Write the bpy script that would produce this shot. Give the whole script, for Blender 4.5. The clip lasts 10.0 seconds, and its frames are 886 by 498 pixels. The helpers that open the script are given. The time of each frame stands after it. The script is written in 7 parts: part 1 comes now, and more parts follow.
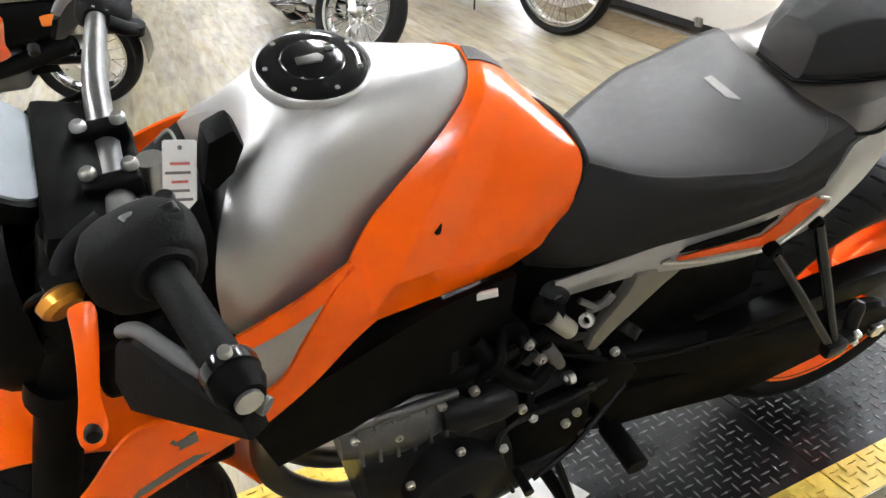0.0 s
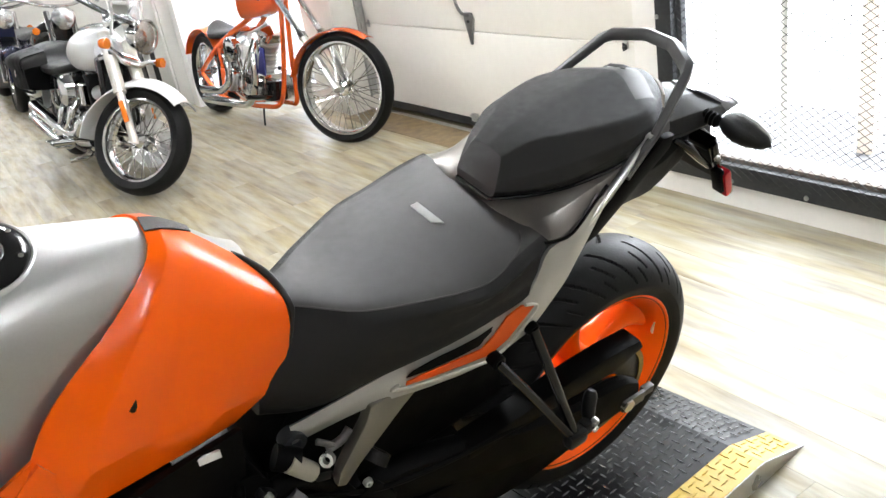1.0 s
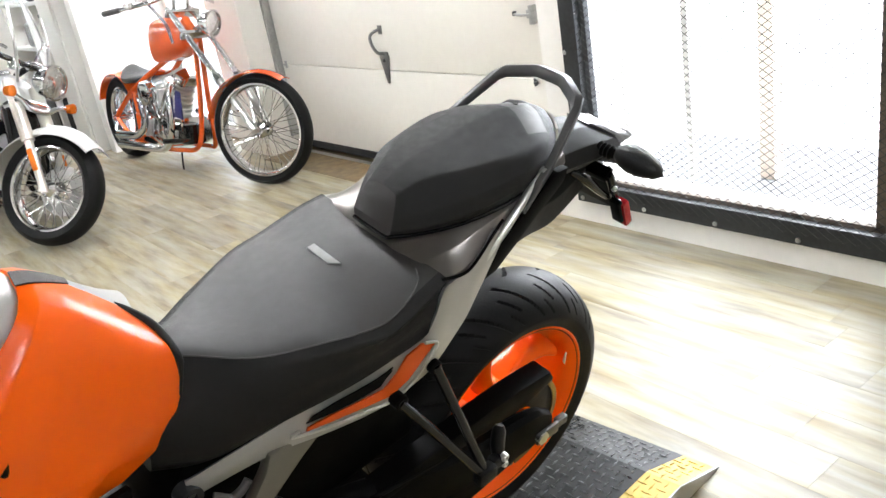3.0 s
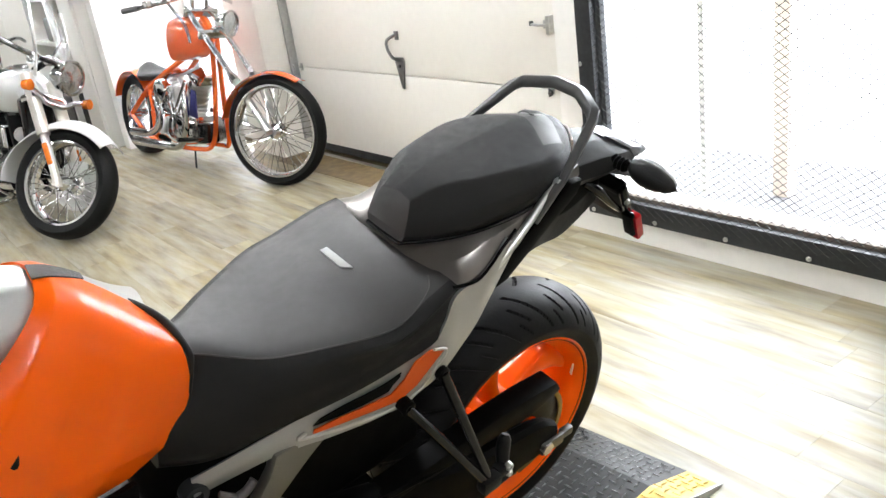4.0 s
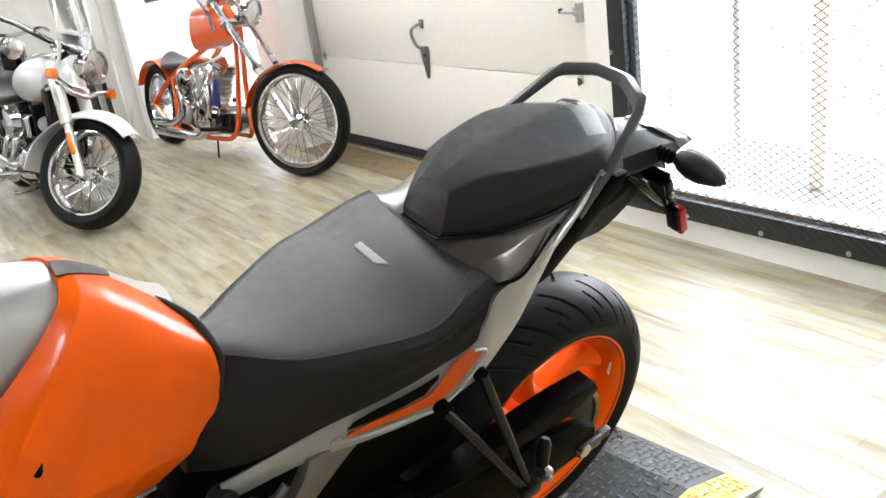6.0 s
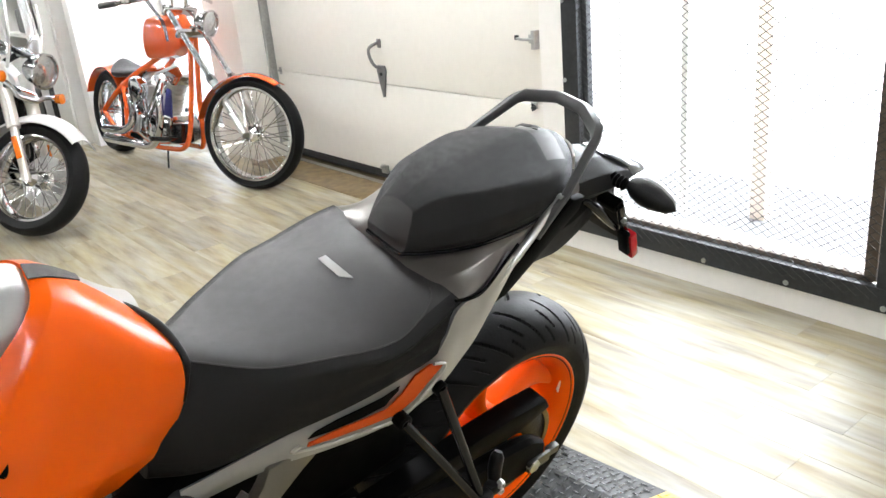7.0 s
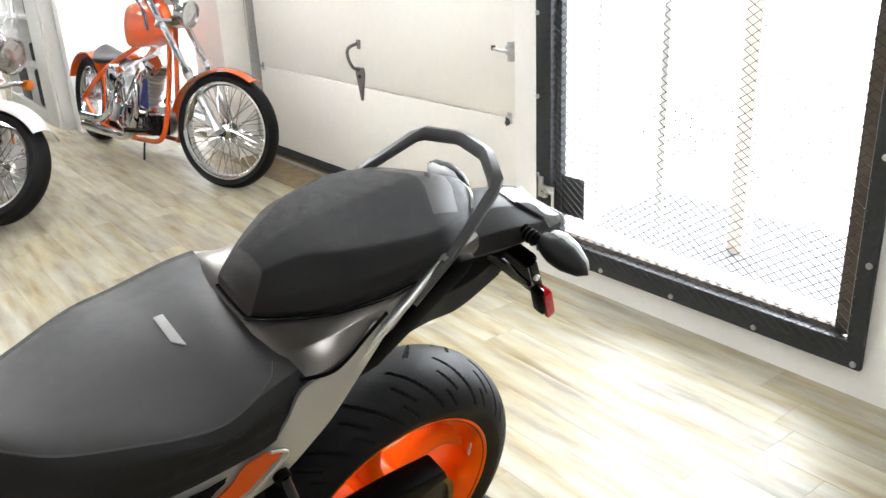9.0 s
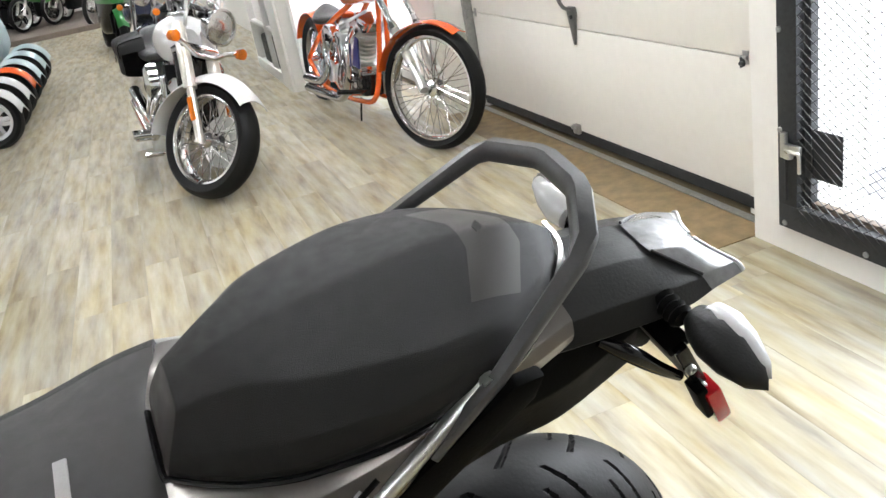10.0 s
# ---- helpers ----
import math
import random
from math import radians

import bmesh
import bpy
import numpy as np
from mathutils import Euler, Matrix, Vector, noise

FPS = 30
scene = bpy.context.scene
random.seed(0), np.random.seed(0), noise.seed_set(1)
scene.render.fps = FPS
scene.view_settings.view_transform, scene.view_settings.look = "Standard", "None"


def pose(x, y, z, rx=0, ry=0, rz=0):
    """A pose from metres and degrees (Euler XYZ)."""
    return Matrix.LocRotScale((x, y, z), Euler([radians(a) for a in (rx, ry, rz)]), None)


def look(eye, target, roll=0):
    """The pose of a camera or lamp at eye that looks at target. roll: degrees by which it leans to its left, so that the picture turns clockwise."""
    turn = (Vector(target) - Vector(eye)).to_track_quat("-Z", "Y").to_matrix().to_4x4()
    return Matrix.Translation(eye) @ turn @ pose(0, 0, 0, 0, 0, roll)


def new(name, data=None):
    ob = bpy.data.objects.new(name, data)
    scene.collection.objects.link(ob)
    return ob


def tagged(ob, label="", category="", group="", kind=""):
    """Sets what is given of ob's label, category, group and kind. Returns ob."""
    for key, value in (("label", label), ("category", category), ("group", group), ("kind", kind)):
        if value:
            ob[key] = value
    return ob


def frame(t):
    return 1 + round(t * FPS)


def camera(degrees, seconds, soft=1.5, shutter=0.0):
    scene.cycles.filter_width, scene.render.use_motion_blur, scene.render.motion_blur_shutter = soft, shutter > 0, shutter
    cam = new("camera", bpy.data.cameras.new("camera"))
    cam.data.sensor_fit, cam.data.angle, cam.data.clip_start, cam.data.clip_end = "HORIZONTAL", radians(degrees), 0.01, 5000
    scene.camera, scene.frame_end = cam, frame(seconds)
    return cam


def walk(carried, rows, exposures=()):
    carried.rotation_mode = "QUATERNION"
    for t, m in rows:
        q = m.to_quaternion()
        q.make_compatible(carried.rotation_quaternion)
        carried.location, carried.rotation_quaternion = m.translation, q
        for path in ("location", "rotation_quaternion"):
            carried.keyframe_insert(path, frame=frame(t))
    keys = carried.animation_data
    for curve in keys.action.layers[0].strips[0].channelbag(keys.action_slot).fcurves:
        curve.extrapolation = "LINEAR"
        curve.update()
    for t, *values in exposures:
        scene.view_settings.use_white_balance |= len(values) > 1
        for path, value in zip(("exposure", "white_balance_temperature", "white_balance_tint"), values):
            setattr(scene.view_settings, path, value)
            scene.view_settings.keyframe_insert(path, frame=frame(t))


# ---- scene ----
cam = camera(56.30, 10.0)
EXPOSURE = 1.64
# seconds, eye x y z, turn about x y z
PATH = [
    (0, 1.027, -2.784, 1.348, 61.68, 6.26, 69.87),
    (0.5, 1.070, -2.658, 1.366, 63.77, 9.04, 61.87),
    (1, 1.094, -2.613, 1.392, 66.34, 8.99, 56.28),
    (1.5, 1.116, -2.578, 1.403, 67.61, 8.74, 51.95),
    (2, 1.118, -2.571, 1.397, 67.69, 9.63, 53.05),
    (2.5, 1.112, -2.569, 1.382, 68.11, 10.53, 53.11),
    (2.7, 1.115, -2.561, 1.383, 68.08, 10.16, 51.11),
    (3.8, 1.126, -2.573, 1.386, 68.16, 7.83, 52.60),
    (4, 1.120, -2.570, 1.388, 68.64, 7.83, 52.35),
    (4.5, 1.098, -2.564, 1.390, 69.19, 8.47, 52.54),
    (5, 1.074, -2.562, 1.377, 68.61, 7.58, 52.53),
    (5.5, 1.057, -2.563, 1.375, 68.62, 7.79, 54.21),
    (5.7, 1.053, -2.559, 1.376, 68.32, 8.27, 53.86),
    (6.8, 1.060, -2.582, 1.382, 68.05, 5.64, 52.25),
    (7, 1.068, -2.601, 1.390, 69.17, 5.06, 50.85),
    (7.5, 1.101, -2.701, 1.389, 68.52, 4.58, 46.67),
    (8, 1.107, -2.720, 1.363, 65.57, 3.70, 42.37),
    (8.5, 1.081, -2.556, 1.384, 67.11, 6.95, 47.19),
    (9, 1.038, -2.315, 1.407, 68.93, 2.45, 52.45),
    (9.5, 0.851, -2.124, 1.360, 68.20, 6.96, 62.82),
    (10, 0.719, -1.844, 1.350, 66.31, 10.06, 68.82),
]

walk(cam, [(t, pose(*p)) for t, *p in PATH], [(0.0, EXPOSURE + 0.20), (1.5, EXPOSURE), (8.5, EXPOSURE), (9.5, EXPOSURE - 0.07), (10.0, EXPOSURE - 0.08)])

# ---- daylight and lamps ----
world = bpy.data.worlds.new("sky")
scene.world = world
world.use_nodes = True
wn = world.node_tree.nodes
sky = wn.new("ShaderNodeTexSky")
sky.sky_type, sky.sun_disc = "NISHITA", False
sky.sun_elevation, sky.sun_rotation = radians(35), radians(20)
wn["Background"].inputs["Strength"].default_value = 0.12
world.node_tree.links.new(sky.outputs["Color"], wn["Background"].inputs["Color"])
sun = new("sun", bpy.data.lights.new("sun", "SUN"))
sun.data.energy, sun.data.angle, sun.data.color = 1.0, radians(12), (1.0, 0.96, 0.9)
sun.matrix_world = look((2, 8, 6), (0, 0, 0))


def area(name, at, to, sx, sy, watts, colour=(1, 1, 1)):
    lamp = new(name, bpy.data.lights.new(name, "AREA"))
    lamp.data.shape, lamp.data.size, lamp.data.size_y = "RECTANGLE", sx, sy
    lamp.data.energy, lamp.data.color = watts, colour
    lamp.matrix_world = look(at, to)
    return lamp


area("window_light", (-0.70, 0.90, 1.95), (-0.70, -1.6, 0.2), 1.7, 1.3, 32, (0.88, 0.95, 1.0))
area("glass_door_light", (-5.2, 0.20, 1.15), (-5.2, -2.0, 0.8), 0.9, 1.9, 4, (0.95, 0.98, 1.0))

# ---- materials ----


def material(name, colour, rough=0.5, metal=0.0, grain=0.0, scale=40.0, bump=0.0, coat=0.0, spot=0.0, spec=0.5):
    """A painted, cast or moulded surface: fine grain and broad wear in colour and gloss, and a little relief."""
    m = bpy.data.materials.new(name)
    m.use_nodes = True
    nt = m.node_tree
    b = nt.nodes["Principled BSDF"]
    b.inputs["Base Color"].default_value = (*colour, 1)
    b.inputs["Roughness"].default_value = rough
    b.inputs["Metallic"].default_value = metal
    b.inputs["Coat Weight"].default_value = coat
    b.inputs["Coat Roughness"].default_value = 0.06
    b.inputs["Specular IOR Level"].default_value = spec
    co = nt.nodes.new("ShaderNodeTexCoord")
    if grain or bump:
        n1 = nt.nodes.new("ShaderNodeTexNoise")
        n1.inputs["Scale"].default_value, n1.inputs["Detail"].default_value = scale, 6
        n2 = nt.nodes.new("ShaderNodeTexNoise")
        n2.inputs["Scale"].default_value, n2.inputs["Detail"].default_value = scale * 0.06, 4
        for n in (n1, n2):
            nt.links.new(co.outputs["Object"], n.inputs["Vector"])
        mx = nt.nodes.new("ShaderNodeMath")
        mx.operation = "ADD"
        nt.links.new(n1.outputs["Fac"], mx.inputs[0])
        nt.links.new(n2.outputs["Fac"], mx.inputs[1])
        rg = nt.nodes.new("ShaderNodeMapRange")
        rg.inputs["From Min"].default_value, rg.inputs["From Max"].default_value = 0.6, 1.4
        rg.inputs["To Min"].default_value, rg.inputs["To Max"].default_value = 1 - grain, 1 + grain
        nt.links.new(mx.outputs[0], rg.inputs["Value"])
        hs = nt.nodes.new("ShaderNodeHueSaturation")
        hs.inputs["Color"].default_value = (*colour, 1)
        nt.links.new(rg.outputs["Result"], hs.inputs["Value"])
        nt.links.new(hs.outputs["Color"], b.inputs["Base Color"])
        rr = nt.nodes.new("ShaderNodeMapRange")
        rr.inputs["From Min"].default_value, rr.inputs["From Max"].default_value = 0.3, 0.7
        rr.inputs["To Min"].default_value, rr.inputs["To Max"].default_value = max(rough - 0.4 * grain, 0.02), min(rough + 0.4 * grain, 1)
        nt.links.new(n2.outputs["Fac"], rr.inputs["Value"])
        nt.links.new(rr.outputs["Result"], b.inputs["Roughness"])
        if bump:
            bp = nt.nodes.new("ShaderNodeBump")
            bp.inputs["Strength"].default_value, bp.inputs["Distance"].default_value = bump, 0.002
            nt.links.new(n1.outputs["Fac"], bp.inputs["Height"])
            nt.links.new(bp.outputs["Normal"], b.inputs["Normal"])
    return m


def glass(name, colour=(1, 1, 1), rough=0.0):
    m = bpy.data.materials.new(name)
    m.use_nodes = True
    b = m.node_tree.nodes["Principled BSDF"]
    b.inputs["Base Color"].default_value = (*colour, 1)
    b.inputs["Roughness"].default_value = rough
    b.inputs["Transmission Weight"].default_value = 1.0
    b.inputs["IOR"].default_value = 1.1
    return m


def glow(name, colour, strength):
    m = bpy.data.materials.new(name)
    m.use_nodes = True
    b = m.node_tree.nodes["Principled BSDF"]
    b.inputs["Base Color"].default_value = (*colour, 1)
    b.inputs["Emission Color"].default_value = (*colour, 1)
    b.inputs["Emission Strength"].default_value = strength
    return m


ORANGE = material("orange_paint", (1.0, 0.123, 0.001), 0.28, grain=0.012, scale=200, coat=0.22, spec=0.20)
INLAY = material("orange_inlay_film", (0.62, 0.080, 0.006), 0.45, grain=0.03, scale=300, spec=0.3)
ORANGE_FAR = material("orange_candy_paint", (0.72, 0.10, 0.015), 0.25, grain=0.05, coat=0.8)
SILVER = material("silver_paint", (0.47, 0.466, 0.458), 0.45, 0.88, 0.03, 300, 0.0, coat=0.10)
STEEL_GREY = material("grey_satin_paint", (0.20, 0.19, 0.165), 0.34, 0.6, 0.06, 400, 0.02)
BRONZE = material("warm_satin_paint", (0.195, 0.180, 0.168), 0.31, 0.9, 0.05, 400, 0.02)
DECAL_GREY = material("grey_decal", (0.11, 0.11, 0.11), 0.45, 0.0, 0.05, 300)
VINYL = material("seat_vinyl", (0.0135, 0.0117, 0.0108), 0.52, 0.0, 0.14, 900, 0.22, spec=0.72)
VINYL_SIDE = material("seat_side_vinyl", (0.0085, 0.0080, 0.0078), 0.54, 0.0, 0.18, 1100, 0.5, spec=0.28)
PILLION = material("pillion_vinyl", (0.0115, 0.0088, 0.0076), 0.48, 0.0, 0.14, 900, 0.2, spec=0.46)
BAND = material("seat_band_vinyl", (0.034, 0.030, 0.027), 0.45, 0.0, 0.12, 900, 0.3, spec=0.5)
HANDLE_GREY = material("dark_grey_cast_paint", (0.078, 0.078, 0.079), 0.40, 0.4, 0.1, 300, 0.1)
PALE_LABEL = material("pale_grey_label", (0.36, 0.355, 0.35), 0.5, 0, 0.1, 400)
STITCH = material("grey_thread", (0.070, 0.066, 0.064), 0.8, 0, 0.1, 500)
BLACK = material("black_plastic", (0.0020, 0.0020, 0.0020), 0.52, 0.0, 0.2, 300, 0.15, spec=0.06)
GLOSS_BLACK = material("gloss_black", (0.006, 0.006, 0.0065), 0.16, 0.0, 0.1, 100, 0.0, coat=0.35, spec=0.3)
GRAPHITE = material("graphite_castings", (0.010, 0.010, 0.0104), 0.40, 0.4, 0.2, 250, 0.25, spec=0.2)
CAST = material("grey_castings", (0.13, 0.13, 0.13), 0.42, 0.8, 0.2, 250, 0.25)
TAIL_PLASTIC = material("charcoal_plastic", (0.011, 0.011, 0.011), 0.46, 0.0, 0.2, 300, 0.2, spec=0.3)
RUBBER = material("tyre_rubber", (0.0055, 0.0055, 0.0057), 0.56, 0.0, 0.2, 150, 0.2, spec=0.18)
GRIP = material("grip_rubber", (0.0045, 0.0045, 0.0045), 0.60, 0.0, 0.2, 300, 0.3, spec=0.12)
CHROME = material("chrome", (0.62, 0.62, 0.62), 0.10, 1.0, 0.04, 60)
ALU = material("bare_aluminium", (0.62, 0.62, 0.60), 0.30, 1.0, 0.08, 300, 0.05)
WARM_ALU = material("warm_polished_alloy", (0.64, 0.61, 0.56), 0.34, 0.85, 0.08, 300, 0.05)
BRIGHT_STEEL = material("bright_steel", (0.72, 0.72, 0.72), 0.26, 0.9, 0.05, 200)
DARK_CHROME = material("dark_chrome", (0.16, 0.16, 0.165), 0.16, 1.0, 0.05, 60)
HEADLAMP = material("headlight_lens", (0.68, 0.69, 0.70), 0.22, 0.95, 0.3, 60, 0.3)
CHAIN = material("brass_chain", (0.20, 0.135, 0.05), 0.4, 0.8, 0.2, 300, 0.1)
GOLD = material("gold_anodised", (0.75, 0.33, 0.05), 0.30, 0.9, 0.08, 200)
WHITE_PAPER = material("white_card", (0.78, 0.76, 0.74), 0.6, 0, 0.03, 60)
INK = material("ink", (0.15, 0.13, 0.13), 0.7, 0, 0.05)
RED_INK = material("red_ink", (0.55, 0.12, 0.10), 0.7, 0, 0.05)
RED_LENS = material("red_lens", (0.45, 0.012, 0.018), 0.18, 0, 0.1, 200, 0.0, coat=0.6)
AMBER = material("amber_lens", (0.66, 0.155, 0.012), 0.2, 0, 0.1, 200, 0.0, coat=0.6)
CLEAR = glass("clear_plastic")
TINTED = glass("tinted_glass", (0.55, 0.56, 0.57))
# dash screen: the pale reflection on its glass is put into the base colour
DASH = material("screen_reflection_colour", (0.42, 0.46, 0.50), 0.15, 0.3, 0.1, 20, coat=0.6)
SMOKE = material("clear_tail_lens", (0.17, 0.17, 0.173), 0.24, 0.0, 0.35, 70, 0.4, spec=0.5)
CLEAR_LENS = material("clear_indicator_lens", (0.48, 0.48, 0.48), 0.25, 0.0, 0.05, 120, 0.1, coat=0.3)
BEIGE = material("beige_plastic", (0.27, 0.25, 0.20), 0.5, 0.0, 0.08, 200, 0.1)
PEARL = material("white_pearl_paint", (0.60, 0.60, 0.60), 0.28, 0.10, 0.012, 300, coat=0.6)
NAVY = material("navy_paint", (0.02, 0.025, 0.06), 0.22, 0.2, 0.1, 100, coat=0.7)
GREEN = material("green_paint", (0.05, 0.42, 0.04), 0.3, 0, 0.06, 200, coat=0.5)
DARK_GREEN = material("dark_green_paint", (0.008, 0.115, 0.018), 0.3, 0, 0.06, 200, coat=0.5)
PALE_BLUE = material("pale_blue_paint", (0.42, 0.52, 0.55), 0.3, 0.1, 0.05, 200, coat=0.5)
BLUE_CLOTH = material("blue_cover", (0.02, 0.02, 0.13), 0.6, 0, 0.1, 100)
WALL = material("white_wall_paint", (0.74, 0.72, 0.69), 0.62, 0, 0.035, 30, 0.06)
DOOR_PAINT = material("cream_door_paint", (0.71, 0.685, 0.635), 0.42, 0, 0.035, 22, 0.05)
TRIM_PAINT = material("white_trim_paint", (0.76, 0.75, 0.72), 0.45, 0, 0.03, 35, 0.03)
CEIL = material("dark_ceiling_board", (0.16, 0.16, 0.16), 0.8, 0, 0.06, 60, 0.1)
FRAME_STEEL = material("dark_painted_steel", (0.030, 0.032, 0.035), 0.45, 0.2, 0.3, 70, 0.2, spec=0.35)
MESH_STEEL = material("grey_mesh_steel", (0.05, 0.05, 0.05), 0.6, 0.2, 0.25, 120, 0.1, spec=0.25)
RUSTY = material("stained_grey_steel", (0.115, 0.088, 0.066), 0.6, 0.1, 0.45, 26, 0.2, spec=0.3)
SEAL = material("black_rubber_seal", (0.012, 0.012, 0.012), 0.7, 0, 0.2, 100, 0.2)
GALV = material("galvanised_steel", (0.42, 0.42, 0.41), 0.42, 0.85, 0.2, 60, 0.08)
DULL_METAL = material("dull_zinc", (0.20, 0.20, 0.20), 0.40, 0.85, 0.2, 80, 0.08)
PLATE = material("black_tread_plate", (0.006, 0.0063, 0.007), 0.36, 0.2, 0.35, 60, 0.15, spec=0.32)
PLATE_TOP = material("worn_tread_bar", (0.23, 0.23, 0.235), 0.30, 0.85, 0.30, 120, 0.1)
YELLOW = material("yellow_edge_paint", (0.64, 0.44, 0.065), 0.42, 0.0, 0.14, 60, 0.1)
SNOW = material("outdoor_paving", (0.75, 0.76, 0.78), 0.8, 0, 0.06, 12, 0.3)
CONCRETE = material("grey_concrete", (0.20, 0.20, 0.205), 0.8, 0, 0.12, 14, 0.3)
SHADED_FLOOR = material("shaded_floor_brown", (0.185, 0.130, 0.062), 0.5, 0, 0.55, 16, 0.2)
TAN = material("tan_wood_post", (0.84, 0.72, 0.61), 0.7, 0, 0.12, 30, 0.2)


def plank_material():
    m = bpy.data.materials.new("vinyl_plank")
    m.use_nodes = True
    nt, ln = m.node_tree, m.node_tree.links
    b = nt.nodes["Principled BSDF"]
    info = nt.nodes.new("ShaderNodeObjectInfo")
    geo = nt.nodes.new("ShaderNodeNewGeometry")
    co = nt.nodes.new("ShaderNodeNewGeometry")
    mp = nt.nodes.new("ShaderNodeMapping")
    mp.inputs["Scale"].default_value = (2.0, 14.0, 1.0)
    ln.new(co.outputs["Position"], mp.inputs["Vector"])
    rnd = nt.nodes.new("ShaderNodeMath")
    rnd.operation = "ADD"
    ln.new(info.outputs["Random"], rnd.inputs[0])
    ln.new(geo.outputs["Random Per Island"], rnd.inputs[1])
    vadd = nt.nodes.new("ShaderNodeVectorMath")
    vadd.operation = "ADD"
    sc = nt.nodes.new("ShaderNodeCombineXYZ")
    mul = nt.nodes.new("ShaderNodeMath")
    mul.operation = "MULTIPLY"
    mul.inputs[1].default_value = 37.0
    ln.new(rnd.outputs[0], mul.inputs[0])
    ln.new(mul.outputs[0], sc.inputs["X"])
    ln.new(mul.outputs[0], sc.inputs["Z"])
    ln.new(mp.outputs["Vector"], vadd.inputs[0])
    ln.new(sc.outputs["Vector"], vadd.inputs[1])
    n1 = nt.nodes.new("ShaderNodeTexNoise")
    n1.inputs["Scale"].default_value, n1.inputs["Detail"].default_value, n1.inputs["Roughness"].default_value = 1.3, 6, 0.56
    ln.new(vadd.outputs["Vector"], n1.inputs["Vector"])
    ramp = nt.nodes.new("ShaderNodeValToRGB")
    ramp.color_ramp.elements[0].position, ramp.color_ramp.elements[0].color = 0.25, (0.160, 0.128, 0.080, 1)
    ramp.color_ramp.elements[1].position, ramp.color_ramp.elements[1].color = 0.76, (0.405, 0.374, 0.290, 1)
    e = ramp.color_ramp.elements.new(0.48)
    e.color = (0.296, 0.259, 0.182, 1)
    ln.new(n1.outputs["Fac"], ramp.inputs["Fac"])
    hs = nt.nodes.new("ShaderNodeHueSaturation")
    fr = nt.nodes.new("ShaderNodeMath")
    fr.operation = "FRACT"
    ln.new(rnd.outputs[0], fr.inputs[0])
    rg = nt.nodes.new("ShaderNodeMapRange")
    rg.inputs["To Min"].default_value, rg.inputs["To Max"].default_value = 0.83, 1.12
    ln.new(fr.outputs[0], rg.inputs["Value"])
    ln.new(rg.outputs["Result"], hs.inputs["Value"])
    tone = nt.nodes.new("ShaderNodeTexNoise")
    tone.inputs["Scale"].default_value, tone.inputs["Detail"].default_value = 1.1, 3
    shifted = nt.nodes.new("ShaderNodeVectorMath")
    shifted.operation = "ADD"
    shifted.inputs[1].default_value = (11.0, 5.0, 3.0)
    ln.new(vadd.outputs["Vector"], shifted.inputs[0])
    ln.new(shifted.outputs["Vector"], tone.inputs["Vector"])
    sat = nt.nodes.new("ShaderNodeMapRange")
    sat.inputs["From Min"].default_value, sat.inputs["From Max"].default_value = 0.30, 0.70
    sat.inputs["To Min"].default_value, sat.inputs["To Max"].default_value = 0.60, 1.50
    ln.new(tone.outputs["Fac"], sat.inputs["Value"])
    ln.new(sat.outputs["Result"], hs.inputs["Saturation"])
    ln.new(ramp.outputs["Color"], hs.inputs["Color"])
    ln.new(hs.outputs["Color"], b.inputs["Base Color"])
    r2 = nt.nodes.new("ShaderNodeMapRange")
    r2.inputs["From Min"].default_value, r2.inputs["From Max"].default_value = 0.25, 0.75
    r2.inputs["To Min"].default_value, r2.inputs["To Max"].default_value = 0.50, 0.38
    ln.new(n1.outputs["Fac"], r2.inputs["Value"])
    ln.new(r2.outputs["Result"], b.inputs["Roughness"])
    bp = nt.nodes.new("ShaderNodeBump")
    bp.inputs["Strength"].default_value, bp.inputs["Distance"].default_value = 0.06, 0.001
    ln.new(n1.outputs["Fac"], bp.inputs["Height"])
    ln.new(bp.outputs["Normal"], b.inputs["Normal"])
    return m


PLANK = plank_material()
PLANK.node_tree.nodes["Principled BSDF"].inputs["Specular IOR Level"].default_value = 0.55
JOINT = material("plank_joint", (0.20, 0.155, 0.095), 0.8, 0, 0.1)
LAMP_GLOW = glow("fluorescent_diffuser", (0.955, 0.98, 1.0), 22.5)
SKY_GLOW = glow("bright_overcast_distance", (0.93, 0.96, 1.0), 4.4)

# ---- shape tools ----


def part(name, bm, mat, parent=None, label="", smooth=True, at=None, sharp=38):
    me = bpy.data.meshes.new(name)
    bmesh.ops.recalc_face_normals(bm, faces=bm.faces)
    bm.to_mesh(me)
    bm.free()
    for m in mat if isinstance(mat, (list, tuple)) else [mat]:
        me.materials.append(m)
    if smooth:
        me.shade_smooth()
        me.set_sharp_from_angle(angle=radians(sharp))
    ob = new(name, me)
    if parent is not None:
        ob.parent = parent
    if at is not None:
        ob.matrix_basis = at
    if label:
        ob["label"] = label
    return ob


def thing(name, label, category, m=None, group="", kind=""):
    ob = new(name)
    if m is not None:
        ob.matrix_world = m
    return tagged(ob, label, category, group, kind)


def box(sx, sy, sz, c=(0, 0, 0), bevel=0.0, seg=2, m=None):
    bm = bmesh.new()
    bmesh.ops.create_cube(bm, size=1, matrix=Matrix.Translation(c) @ Matrix.Diagonal((sx, sy, sz, 1)))
    if bevel:
        bmesh.ops.bevel(bm, geom=bm.edges[:], offset=bevel, segments=seg, affect="EDGES", profile=0.6)
    if m is not None:
        bmesh.ops.transform(bm, matrix=m, verts=bm.verts)
    return bm


